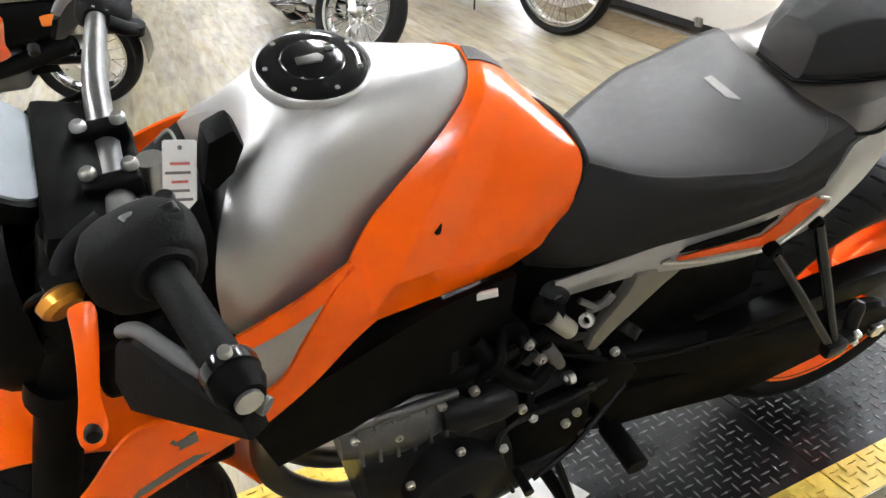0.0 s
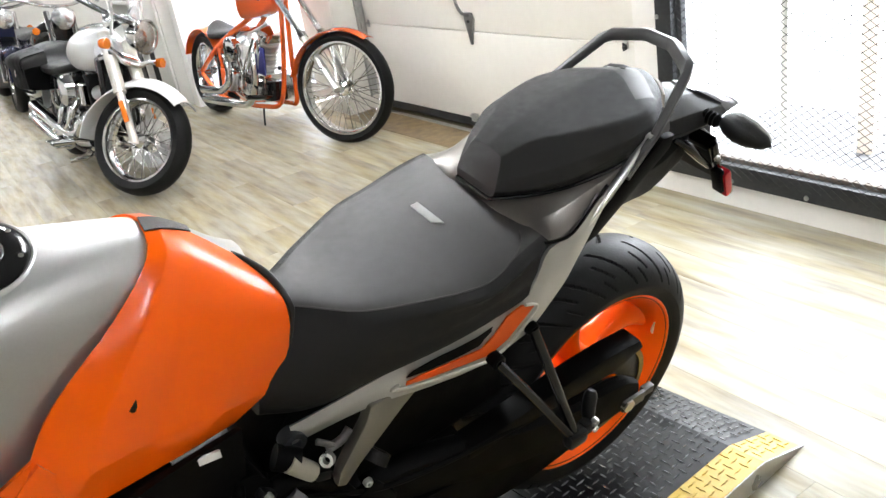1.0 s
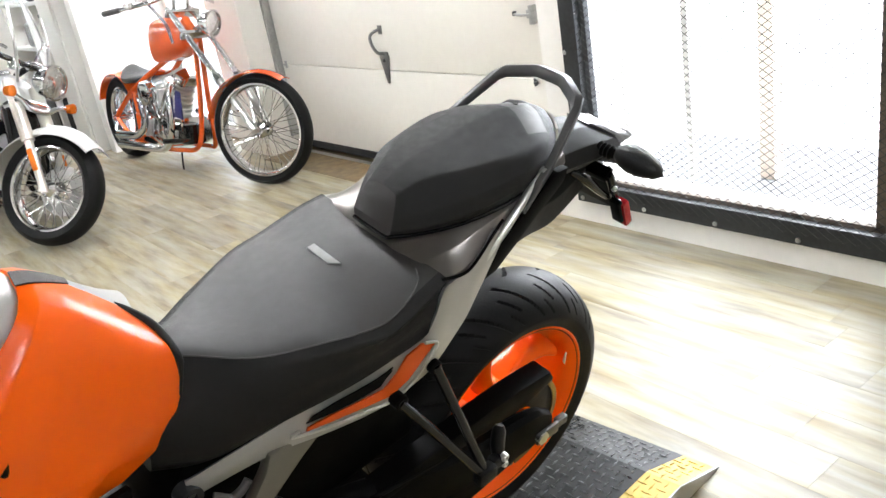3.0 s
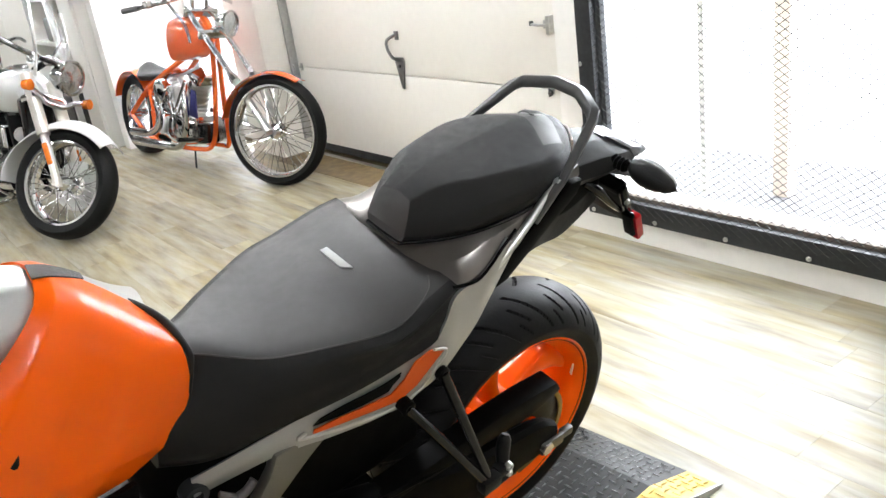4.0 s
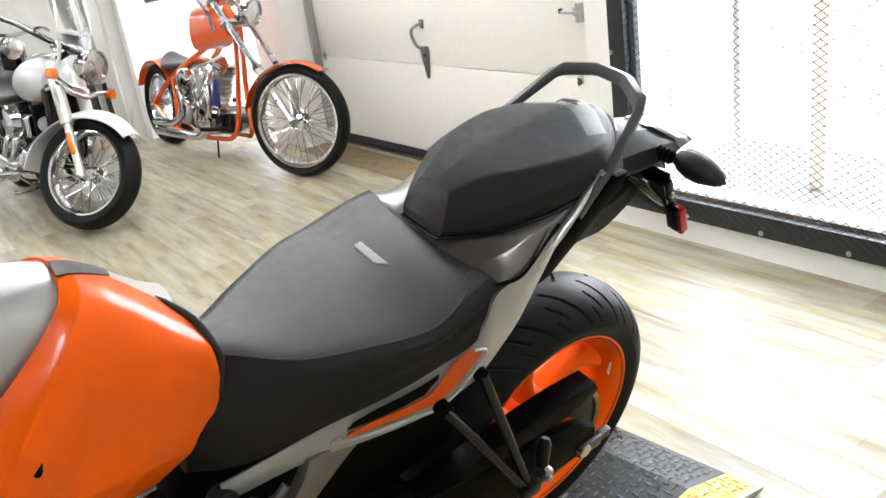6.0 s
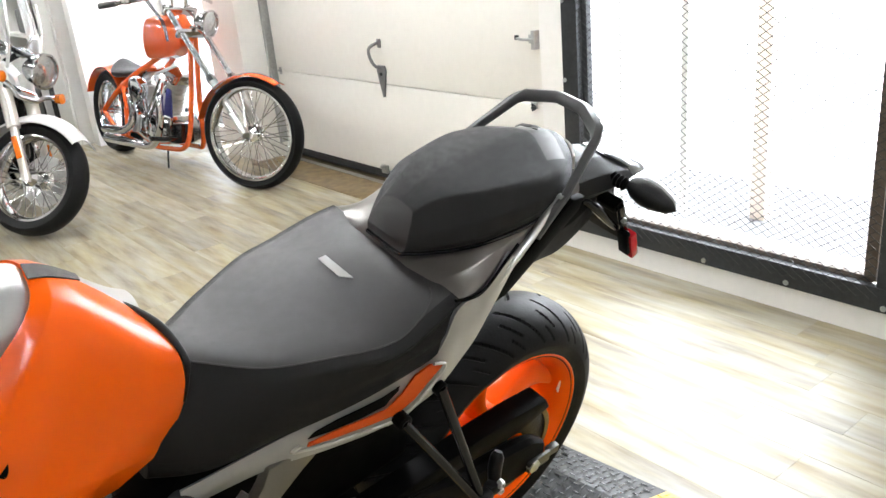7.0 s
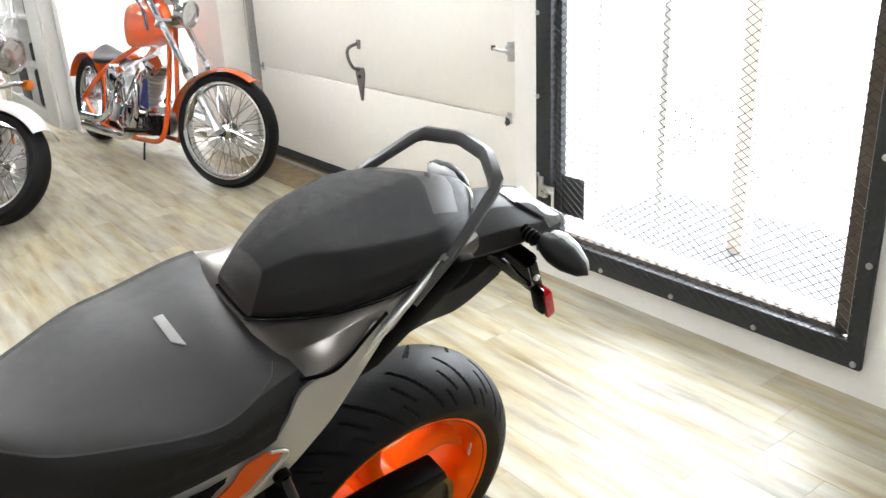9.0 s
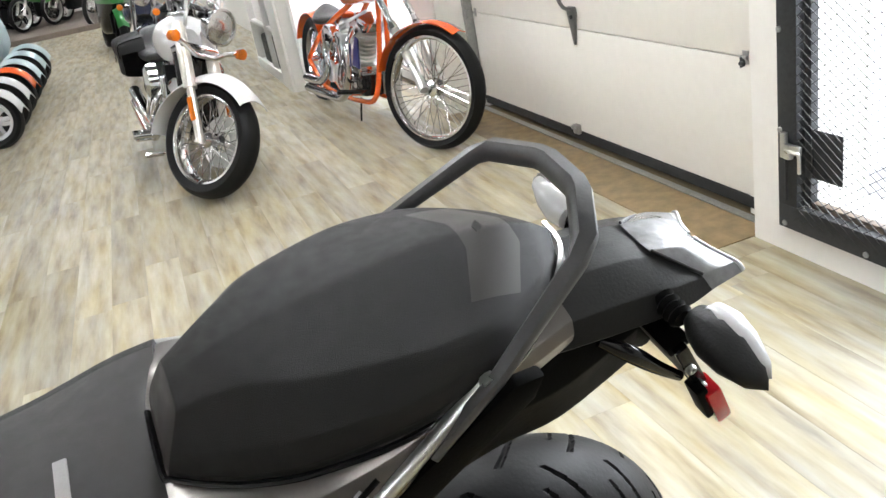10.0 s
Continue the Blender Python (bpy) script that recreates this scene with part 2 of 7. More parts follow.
def merge(*bms):
    out = bmesh.new()
    for b in bms:
        me = bpy.data.meshes.new("tmp")
        b.to_mesh(me)
        out.from_mesh(me)
        bpy.data.meshes.remove(me)
        b.free()
    return out


def cr_curve(pts, n, closed=False):
    """Points of a smooth curve through pts, n steps a span."""
    p = np.array(pts, float)
    k = len(p)
    out = []
    spans = k if closed else k - 1
    for i in range(spans):
        if closed:
            a, b, c, d = p[(i - 1) % k], p[i], p[(i + 1) % k], p[(i + 2) % k]
        else:
            a, b, c, d = p[max(i - 1, 0)], p[i], p[i + 1], p[min(i + 2, k - 1)]
        for j in range(n):
            t = j / n
            out.append(0.5 * ((2 * b) + (c - a) * t + (2 * a - 5 * b + 4 * c - d) * t * t + (3 * b - a - 3 * c + d) * t ** 3))
    if not closed:
        out.append(p[-1])
    return np.array(out)


def tube(pts, r, seg=12, n=6, smooth=True, caps=True):
    """A round bar along pts; r is one radius or one for each point."""
    p = np.array(pts, float)
    rr = np.array([r] * len(p) if np.isscalar(r) else r, float)
    if smooth and len(p) > 2:
        full = cr_curve(np.c_[p, rr], n)
        p, rr = full[:, :3], np.maximum(full[:, 3], 0.0005)
    bm = bmesh.new()
    tang = np.gradient(p, axis=0)
    tang /= np.linalg.norm(tang, axis=1)[:, None] + 1e-12
    ref = np.array([0, 0, 1.0]) if abs(tang[0][2]) < 0.9 else np.array([1.0, 0, 0])
    u = np.cross(tang[0], ref)
    u /= np.linalg.norm(u)
    rings = []
    for i in range(len(p)):
        u = u - tang[i] * (u @ tang[i])
        u /= np.linalg.norm(u) + 1e-12
        w = np.cross(tang[i], u)
        rings.append([bm.verts.new(p[i] + rr[i] * (math.cos(a) * u + math.sin(a) * w)) for a in np.linspace(0, 2 * math.pi, seg, endpoint=False)])
    for a, b in zip(rings, rings[1:]):
        for j in range(seg):
            bm.faces.new((a[j], a[(j + 1) % seg], b[(j + 1) % seg], b[j]))
    if caps:
        bm.faces.new(rings[0][::-1])
        bm.faces.new(rings[-1])
    return bm


def lathe(profile, seg=48, axis="Y", close=False, m=None):
    """profile: (radius, height along the axis) pairs, turned round the axis."""
    bm = bmesh.new()
    rings = []
    for r, h in profile:
        ring = []
        for a in np.linspace(0, 2 * math.pi, seg, endpoint=False):
            c, s = r * math.cos(a), r * math.sin(a)
            ring.append(bm.verts.new((c, h, s) if axis == "Y" else (h, c, s) if axis == "X" else (c, s, h)))
        rings.append(ring)
    pairs = list(zip(rings, rings[1:])) + ([(rings[-1], rings[0])] if close else [])
    for a, b in pairs:
        for j in range(seg):
            bm.faces.new((a[j], a[(j + 1) % seg], b[(j + 1) % seg], b[j]))
    if not close:
        for ring in (rings[0], rings[-1]):
            if (ring[0].co - ring[seg // 2].co).length > 1e-5:
                bm.faces.new(ring)
    bmesh.ops.remove_doubles(bm, verts=bm.verts, dist=1e-6)
    if m is not None:
        bmesh.ops.transform(bm, matrix=m, verts=bm.verts)
    return bm


def grid_mesh(g, closed_v=False, caps=False):
    bm = bmesh.new()
    vs = [[bm.verts.new(p) for p in row] for row in g]
    nu, nv = len(vs), len(vs[0])
    for i in range(nu - 1):
        for j in range(nv if closed_v else nv - 1):
            bm.faces.new((vs[i][j], vs[i + 1][j], vs[i + 1][(j + 1) % nv], vs[i][(j + 1) % nv]))
    if caps:
        bm.faces.new(vs[0][::-1])
        bm.faces.new(vs[-1])
    return bm


def loft(sections, nu=6, nv=4, mirror=True, tight=0.0, second=()):
    """A closed body from cross sections. A section runs from the underside's middle round the left side to the top's middle
    (mirrored to the right side) or all the way round. tight: how much of each side its corners take up in rounding; 0 for a
    smooth body. second: which spans of the left half take the second material."""
    rows = []
    for s in sections:
        s = [tuple(map(float, p)) for p in s]
        if mirror:
            s = s + [(x, -y, z) for x, y, z in s[::-1] if abs(y) > 1e-6]
        rows.append(s)
    rows = np.array(rows)
    if tight:
        a = rows + tight * (np.roll(rows, 1, axis=1) - rows)
        b = rows + tight * (np.roll(rows, -1, axis=1) - rows)
        rows = np.stack([a, b], axis=2).reshape(len(rows), -1, 3)
    dense = np.array([cr_curve(r, nv, closed=True) for r in rows])
    k, v, _ = dense.shape
    dense = cr_curve(dense.reshape(k, -1), nu).reshape(-1, v, 3)
    bm = grid_mesh(dense, closed_v=True, caps=True)
    if second:
        k = rows.shape[1]
        bm.faces.ensure_lookup_table()
        for i in range(len(dense) - 1):
            for j in range(v):
                s = j // nv
                if s in second or (k - 1 - s) in second:
                    bm.faces[i * v + j].material_index = 1
    return bm


def skin(grid, thick=0.004, nu=5, nv=5, flat=False):
    """A smooth (or faceted) panel through a small grid of points, with thickness."""
    g = np.array(grid, float)
    a, b, _ = g.shape
    if not flat:
        g = np.array([cr_curve(r, nv) for r in g])
        v = g.shape[1]
        g = cr_curve(g.reshape(a, -1), nu).reshape(-1, v, 3)
    du, dv = np.gradient(g, axis=0), np.gradient(g, axis=1)
    n = np.cross(du, dv)
    n /= np.linalg.norm(n, axis=2)[..., None] + 1e-12
    h = g - n * thick
    bm = bmesh.new()
    top = [[bm.verts.new(p) for p in r] for r in g]
    low = [[bm.verts.new(p) for p in r] for r in h]
    p, q = len(top), len(top[0])
    for i in range(p - 1):
        for j in range(q - 1):
            bm.faces.new((top[i][j], top[i + 1][j], top[i + 1][j + 1], top[i][j + 1]))
            bm.faces.new((low[i][j], low[i][j + 1], low[i + 1][j + 1], low[i + 1][j]))
    for i in range(p - 1):
        for j in (0, q - 1):
            bm.faces.new((top[i][j], top[i + 1][j], low[i + 1][j], low[i][j]))
    for j in range(q - 1):
        for i in (0, p - 1):
            bm.faces.new((top[i][j], top[i][j + 1], low[i][j + 1], low[i][j]))
    return bm


def creased(grid, rows=(), cols=(), f=0.14):
    """The grid with some of its rows and columns doubled, so that the smooth panel bends sharply along them."""
    g = np.array(grid, float)
    for axis, which in ((0, rows), (1, cols)):
        g = np.moveaxis(g, axis, 0)
        out = []
        for k in range(len(g)):
            out += [g[k] + f * (g[k - 1] - g[k]), g[k] + f * (g[k + 1] - g[k])] if k in which else [g[k]]
        g = np.moveaxis(np.array(out), 0, axis)
    return g


def flipped(bm):
    """The same shape on the other side of the middle plane."""
    bmesh.ops.transform(bm, matrix=Matrix.Diagonal((1, -1, 1, 1)), verts=bm.verts)
    bmesh.ops.reverse_faces(bm, faces=bm.faces)
    return bm


def slab(poly, thick, bevel=0.0, m=None, plane="XZ"):
    """A flat plate of an outline. XZ: poly gives x, z and the plate lies in y from -thick/2 to thick/2, XY and YZ alike."""
    bm = bmesh.new()
    put = {"XZ": lambda a, b, h: (a, h, b), "XY": lambda a, b, h: (a, b, h), "YZ": lambda a, b, h: (h, a, b)}[plane]
    lo = [bm.verts.new(put(a, b, -thick / 2)) for a, b in poly]
    hi = [bm.verts.new(put(a, b, thick / 2)) for a, b in poly]
    bm.faces.new(lo[::-1])
    bm.faces.new(hi)
    n = len(poly)
    for i in range(n):
        bm.faces.new((lo[i], lo[(i + 1) % n], hi[(i + 1) % n], hi[i]))
    bmesh.ops.recalc_face_normals(bm, faces=bm.faces)
    if bevel:
        bmesh.ops.bevel(bm, geom=bm.edges[:], offset=bevel, segments=2, affect="EDGES", profile=0.6)
    if m is not None:
        bmesh.ops.transform(bm, matrix=m, verts=bm.verts)
    return bm


def moved(bm, m):
    bmesh.ops.transform(bm, matrix=m, verts=bm.verts)
    return bm


def shift(x, y, z):
    return Matrix.Translation((x, y, z))


def bolt_head(at, r=0.006, h=0.005, axis="Y"):
    bm = lathe([(0, 0), (r, 0), (r, h * 0.7), (r * 0.8, h), (r * 0.45, h), (r * 0.4, h * 0.5), (0, h * 0.5)], 12, axis)
    return moved(bm, shift(*at))

# ---- the room ----


def solid(name, lo, hi, mat, label="", category="", kind="structure", bevel=0.0):
    c = [(a + b) / 2 for a, b in zip(lo, hi)]
    ob = part(name, box(*[b - a for a, b in zip(lo, hi)], (0, 0, 0), bevel), mat, None, smooth=bool(bevel), at=shift(*c))
    return tagged(ob, label, category, kind=kind)


WIN_L, WIN_R, WIN_Z = -1.395, 0.020, 0.100      # outside of the gate's frame
H = 3.3
floor = solid("floor", (-24, -7, -0.12), (10, 0.9, -0.004), JOINT, "bleached oak vinyl plank floor with a satin sheen", "floor")

wall_window = thing("wall_north", "white painted wall round a screened window", "wall", kind="structure")
for a, b in (((-1.54, 0.012, 0), (WIN_L + 0.04, 0.30, H)), ((WIN_R - 0.04, 0.012, 0), (10, 0.30, H)),
             ((WIN_L + 0.04, 0.012, 0), (WIN_R - 0.04, 0.30, WIN_Z + 0.03)), ((WIN_L + 0.04, 0.012, 2.25), (WIN_R - 0.04, 0.30, H))):
    c = [(p + q) / 2 for p, q in zip(a, b)]
    part("wall_section", box(*[q - p for p, q in zip(a, b)]), WALL, wall_window, smooth=False, at=shift(*c))
solid("wall_header", (-4.75, 0.012, 2.24), (-1.54, 0.30, H), WALL, "white painted wall above a garage door", "wall")
solid("wall_pilaster", (-4.78, -0.10, 0), (-4.27, 0.30, H), DOOR_PAINT, "cream painted pillar beside a garage door", "pillar", bevel=0.006)
solid("wall_over_door", (-6.02, 0.012, 2.2), (-4.78, 0.30, H), WALL, "white painted wall above a glass door", "wall")
solid("wall_return", (-6.16, -0.66, 0), (-6.02, 0.30, H), WALL, "white painted short wall behind a motorcycle", "wall")
solid("wall_west_run", (-24, -0.36, 0), (-6.16, -0.20, H), WALL, "white painted showroom wall", "wall")
solid("wall_far", (-24.2, -7, 0), (-24, 0.3, H), WALL, "white painted end wall of a showroom", "wall")
solid("wall_south", (-24.2, -7.2, 0), (10.2, -7, H), WALL, "white painted showroom wall", "wall")
solid("wall_east", (10, -7, 0), (10.2, 0.3, H), WALL, "white painted showroom wall", "wall")
solid("ceiling", (-24.2, -7.2, H), (10.2, 0.9, H + 0.1), CEIL, "dark grey showroom ceiling", "ceiling")

# outdoors, seen bright through the openings
solid("ground", (-60, 0.31, -0.12), (60, 60, 0.10), SNOW, "pale sunlit paving outside the showroom", "ground")
solid("concrete_apron", (-1.54, 0.31, 0.098), (4, 1.05, 0.104), CONCRETE, "grey concrete apron below the window", "ground")
solid("backdrop", (-40, 9.0, 0.10), (40, 9.1, 14), SKY_GLOW, "blown-out bright overcast distance", "backdrop")
post = solid("outdoor_post", (-0.835, 0.55, 0.10), (-0.765, 0.62, 3.0), TAN, "tan wooden post standing outside the window", "post", kind="", bevel=0.004)

# unseen ceiling lights; the one at y -0.95 is added to brighten the seat
for y, row in ((-0.95, (-1.55,)), (-1.5, (3.2, -3.2, -7.1, -11.0, -14.9, -18.8)), (-4.6, (3.0, -0.9, -4.8, -8.7, -12.6, -16.5, -20.4))):
    for x in row:
        fl = thing("ceiling_light", "unseen white fluorescent ceiling light with a lit diffuser", "ceiling light", shift(x, y, H), "ceiling lights")
        part("frame", box(1.26, 0.32, 0.05, (0, 0, -0.025), 0.008), TRIM_PAINT, fl)
        part("diffuser", box(1.20, 0.26, 0.012, (0, 0, -0.056), 0.004), LAMP_GLOW, fl, "glowing white diffuser")

# garage door
DY = 0.14
door = thing("garage_door", "cream sectional steel garage door, closed", "garage door", shift(-2.955, DY, 0.0), kind="")
DW = 2.58
for k in range(4):
    z0 = 0.075 + k * 0.533
    part("panel", box(DW, 0.045, 0.529, (0, 0.0225, z0 + 0.2645), 0.004), DOOR_PAINT, door)
part("bottom_seal", box(DW, 0.05, 0.052, (0, 0.022, 0.048), 0.010), SEAL, door, "black rubber bottom seal")


def door_handle():
    h = part("handle", merge(
        slab([(-0.035, 0.06), (0.035, 0.06), (0.045, 0.03), (0.008, -0.125), (-0.008, -0.125), (-0.045, 0.03)], 0.010, 0.003, shift(0, -0.006, 0.655)),
        tube([(0, -0.008, 0.70), (0.0, -0.05, 0.72), (-0.02, -0.065, 0.77), (-0.03, -0.055, 0.82), (0, -0.012, 0.845)], 0.009, 10),
        slab([(-0.018, 0.02), (0.018, 0.02), (0.014, -0.03), (-0.014, -0.03)], 0.008, 0.002, shift(0, -0.005, 0.845))), DULL_METAL, door, "grey metal lift handle")
    part("keyhole", lathe([(0, 0), (0.010, 0), (0.010, -0.006), (0, -0.006)], 12, "Y", m=shift(0, -0.011, 0.665)), FRAME_STEEL, h)


door_handle()
for k in (0, 1):
    for x in (-DW / 2 + 0.05, 0, DW / 2 - 0.05):
        hz = 0.608 + 0.533 * k
        if x == 0 and k == 0:
            continue
        hs = 1.0 if x == 0 else 0.45
        part("hinge", merge(slab([(-0.035 * hs, 0.055 * hs), (0.035 * hs, 0.055 * hs), (0.025 * hs, 0), (0.035 * hs, -0.055 * hs), (-0.035 * hs, -0.055 * hs), (-0.025 * hs, 0)], 0.005, 0.001, shift(x, -0.004, hz)),
                            lathe([(0.008, -0.035 * hs), (0.008, 0.035 * hs)], 10, "X", m=shift(x, -0.010, hz))), GALV, door)
part("foot_bracket", merge(box(0.055, 0.02, 0.05, (-0.07, -0.012, 0.085), 0.003), box(0.03, 0.035, 0.02, (-0.07, -0.022, 0.10), 0.003)), GALV, door)
lat = part("latch", merge(box(0.022, 0.035, 0.085, (1.275, -0.018, 0.906), 0.003), box(0.05, 0.006, 0.04, (1.245, -0.004, 0.906), 0.002), tube([(1.165, -0.03, 0.912), (1.20, -0.028, 0.906), (1.28, -0.024, 0.906)], 0.007, 10)), GALV, door, "grey metal side latch")
part("keeper", box(0.016, 0.016, 0.022, (1.165, -0.028, 0.914), 0.003), FRAME_STEEL, lat)
for x, w in ((-4.255, 1), (-1.675, -1)):
    tr = thing("door_track", "galvanised vertical garage door track", "door track", shift(x, DY - 0.03, 0))
    if w > 0:
        part("rail", merge(box(0.006, 0.06, 2.1, (0, 0, 1.15)), box(0.030, 0.006, 2.1, (0.012, -0.03, 1.15)), box(0.03, 0.006, 2.1, (-0.012, 0.03, 1.15))), GALV, tr)
    for z in (0.60, 1.14, 1.65):
        k = 1.0 if w > 0 else 0.55
        part("roller_bracket", merge(slab([(-0.016 * k, 0.036 * k), (0.018 * k, 0.020 * k), (0.022 * k, 0.0), (0.018 * k, -0.020 * k), (-0.016 * k, -0.036 * k)], 0.010, 0.002, shift(0.012 * w, -0.012, z)), lathe([(0.014 * k, -0.010), (0.014 * k, 0.010)], 14, "X", m=shift(0.004 * w, -0.020, z))), FRAME_STEEL if w < 0 else GALV, tr)
# brown sheet over the planks: the door recess's shade put into colour
solid("shaded_floor_strip", (-4.25, -0.17, -0.002), (-1.545, 0.085, 0.0035), SHADED_FLOOR, "brown sheet for the shaded floor along the foot of the garage door", "threshold")
solid("threshold_strip", (-4.25, 0.088, -0.002), (-1.56, 0.125, 0.006), GALV, "worn metal strip at the foot of the garage door", "threshold")
solid("trim_jamb", (-1.72, DY + 0.002, 0), (-1.54, 0.30, 2.24), TRIM_PAINT, "white door jamb trim", "trim")
solid("trim_jamb_far", (-4.27, DY + 0.002, 0), (-4.23, 0.30, 2.24), TRIM_PAINT, "white door jamb trim", "trim")
# unseen slab added to stop daylight leaking round the door
solid("door_light_block", (-4.78, 0.32, 0), (-1.54, 0.36, 2.3), FRAME_STEEL, "unseen dark slab keeping daylight out behind the garage door", "wall")

# window with a steel mesh gate
gate = thing("window_1", "black steel security gate with expanded metal mesh in a bright window", "window", shift(0, 0, 0), kind="structure")
GW = 0.085
GTOP = 2.30
for nm, a, b in (("bottom_rail", (WIN_L, WIN_Z), (WIN_R, WIN_Z + GW)), ("top_rail", (WIN_L, GTOP - GW), (WIN_R, GTOP)),
                 ("stile", (WIN_L, WIN_Z + GW), (WIN_L + GW, GTOP - GW)), ("stile", (WIN_R - 0.052, WIN_Z + GW), (WIN_R, GTOP - GW))):
    part(nm, box(b[0] - a[0], 0.034, b[1] - a[1], ((a[0] + b[0]) / 2, 0.010, (a[1] + b[1]) / 2), 0.003), FRAME_STEEL, gate)
part("inner_stile", box(0.042, 0.030, GTOP - WIN_Z - 2 * GW, (WIN_R - 0.052 - 0.018 - 0.021, 0.046, (GTOP + WIN_Z) / 2), 0.003), RUSTY, gate, "grey inner bar with rust stains")
part("inner_stile", box(0.034, 0.030, GTOP - WIN_Z - 2 * GW, (WIN_L + GW + 0.010, 0.040, (GTOP + WIN_Z) / 2), 0.003), FRAME_STEEL, gate)
part("inner_rail", box(WIN_R - WIN_L - 2 * GW, 0.030, 0.026, ((WIN_L + WIN_R) / 2, 0.046, WIN_Z + GW + 0.004), 0.003), RUSTY, gate)
for k in range(5):
    part("bolt", bolt_head((WIN_L + 0.03 + k * 0.341, -0.007, WIN_Z + 0.018), 0.010, -0.006), GALV, gate)
for k in range(1, 7):
    part("bolt", bolt_head((0.003, -0.007, WIN_Z + 0.018 + k * 0.325), 0.010, -0.006), GALV, gate)
    part("bolt", bolt_head((WIN_L + 0.012, -0.007, WIN_Z + 0.018 + k * 0.325), 0.010, -0.006), GALV, gate)


def expanded_mesh(x0, x1, z0, z1, px=0.044, pz=0.030, t=0.0015):
    vs, fs = [], []
    nx, nz = int((x1 - x0) / px), int((z1 - z0) / pz * 2)
    for i in range(nz):
        z = z0 + i * pz / 2
        for k in range(nx):
            a = x0 + k * px + (px / 2 if i % 2 else 0)
            for p, q in (((a, z), (a + px / 2, z + pz / 2)), ((a + px / 2, z + pz / 2), (a + px, z))):
                n = len(vs)
                for (x, zz) in (p, q):
                    vs += [(x, 0.0, zz - t), (x, 0.0, zz + t), (x, 0.003, zz)]
                fs += [(n, n + 1, n + 4, n + 3), (n + 1, n + 2, n + 5, n + 4), (n + 2, n, n + 3, n + 5)]
    me = bpy.data.meshes.new("mesh_screen")
    me.from_pydata(vs, [], fs)
    me.materials.append(MESH_STEEL)
    return me


screen = new("mesh_screen", expanded_mesh(WIN_L + GW - 0.012, WIN_R - 0.055, WIN_Z + GW - 0.045, GTOP - GW))
screen.parent, screen.location = gate, (0, -0.012, 0)
plate = part("latch_plate", box(0.13, 0.004, 0.165, (-1.225, 0.034, 0.37), 0.001), FRAME_STEEL, gate, "dark steel guard plate behind the latch")
clasp = part("latch", merge(box(0.022, 0.016, 0.085, (-1.352, -0.020, 0.400), 0.003), box(0.060, 0.014, 0.030, (-1.305, -0.024, 0.395), 0.003), box(0.026, 0.020, 0.050, (-1.325, -0.026, 0.385), 0.004)), ALU, gate, "bright metal slide latch")
part("latch_pin", tube([(-1.335, -0.032, 0.392), (-1.290, -0.034, 0.388), (-1.272, -0.034, 0.384), (-1.270, -0.034, 0.325)], 0.006, 10), ALU, clasp)
part("latch_rod", tube([(-1.345, -0.018, 0.36), (-1.345, -0.018, 0.21)], 0.005, 8), FRAME_STEEL, clasp)
sill = solid("window_sill", (WIN_L + 0.04, 0.036, WIN_Z + 0.03), (WIN_R - 0.04, 0.31, WIN_Z + 0.034), TRIM_PAINT, "white deep window sill", "sill")
glazing = thing("window_2", "white framed window beyond the mesh gate", "window", shift(0, 0.33, 0), kind="structure")
for x in (WIN_L + 0.03, -1.02, WIN_R - 0.04):
    part("mullion", box(0.032, 0.02, 2.1, (x, 0, 1.2), 0.004), TRIM_PAINT, glazing)

# glass door behind the custom motorcycle
gdoor = thing("door_1", "white framed glass door full of bright daylight", "door", shift(-5.4, 0.10, 0), kind="structure")
part("door_frame", merge(box(0.07, 0.06, 2.2, (-0.585, 0, 1.1)), box(0.07, 0.06, 2.2, (0.585, 0, 1.1)), box(1.1, 0.06, 0.07, (0, 0, 2.165)), box(1.1, 0.06, 0.10, (0, 0, 0.05))), TRIM_PAINT, gdoor, smooth=False)
pane = part("pane", box(1.10, 0.006, 2.03, (0, 0, 1.115)), TINTED, gdoor, "lightly tinted glass")
pane.visible_shadow = False

# ---- tread-plate stand ----
PX0, PX1, PZ = -0.60, 0.092, 0.060
PY0, PBEND, PEND = -3.75, -1.29, -1.125


def tread_bars(x0, x1, y0, y1, height, rise=0.0026, pitch=0.026):
    """Raised lozenges in turn along and across, on a sheet whose height is given by y."""
    vs, fs = [], []
    ny, nx = int((y1 - y0) / pitch), int((x1 - x0) / pitch)
    for i in range(ny):
        for j in range(nx):
            x, y = x0 + (j + 0.5) * pitch, y0 + (i + 0.5) * pitch
            a, b = (0.0150, 0.0027) if (i + j) % 2 else (0.0027, 0.0150)
            n = len(vs)
            for dx, dy, dz in ((-a, 0, 0), (0, -b, 0), (a, 0, 0), (0, b, 0), (-a * 0.55, 0, rise), (0, -b * 0.5, rise), (a * 0.55, 0, rise), (0, b * 0.5, rise)):
                vs.append((x + dx, y + dy, height(y + dy) + dz))
            fs += [(n, n + 1, n + 5, n + 4), (n + 1, n + 2, n + 6, n + 5), (n + 2, n + 3, n + 7, n + 6), (n + 3, n, n + 4, n + 7), (n + 4, n + 5, n + 6, n + 7)]
    return vs, fs


def plate_height(y):
    return PZ + 0.0003 if y < PBEND else PZ * (PEND - y) / (PEND - PBEND) + 0.0045


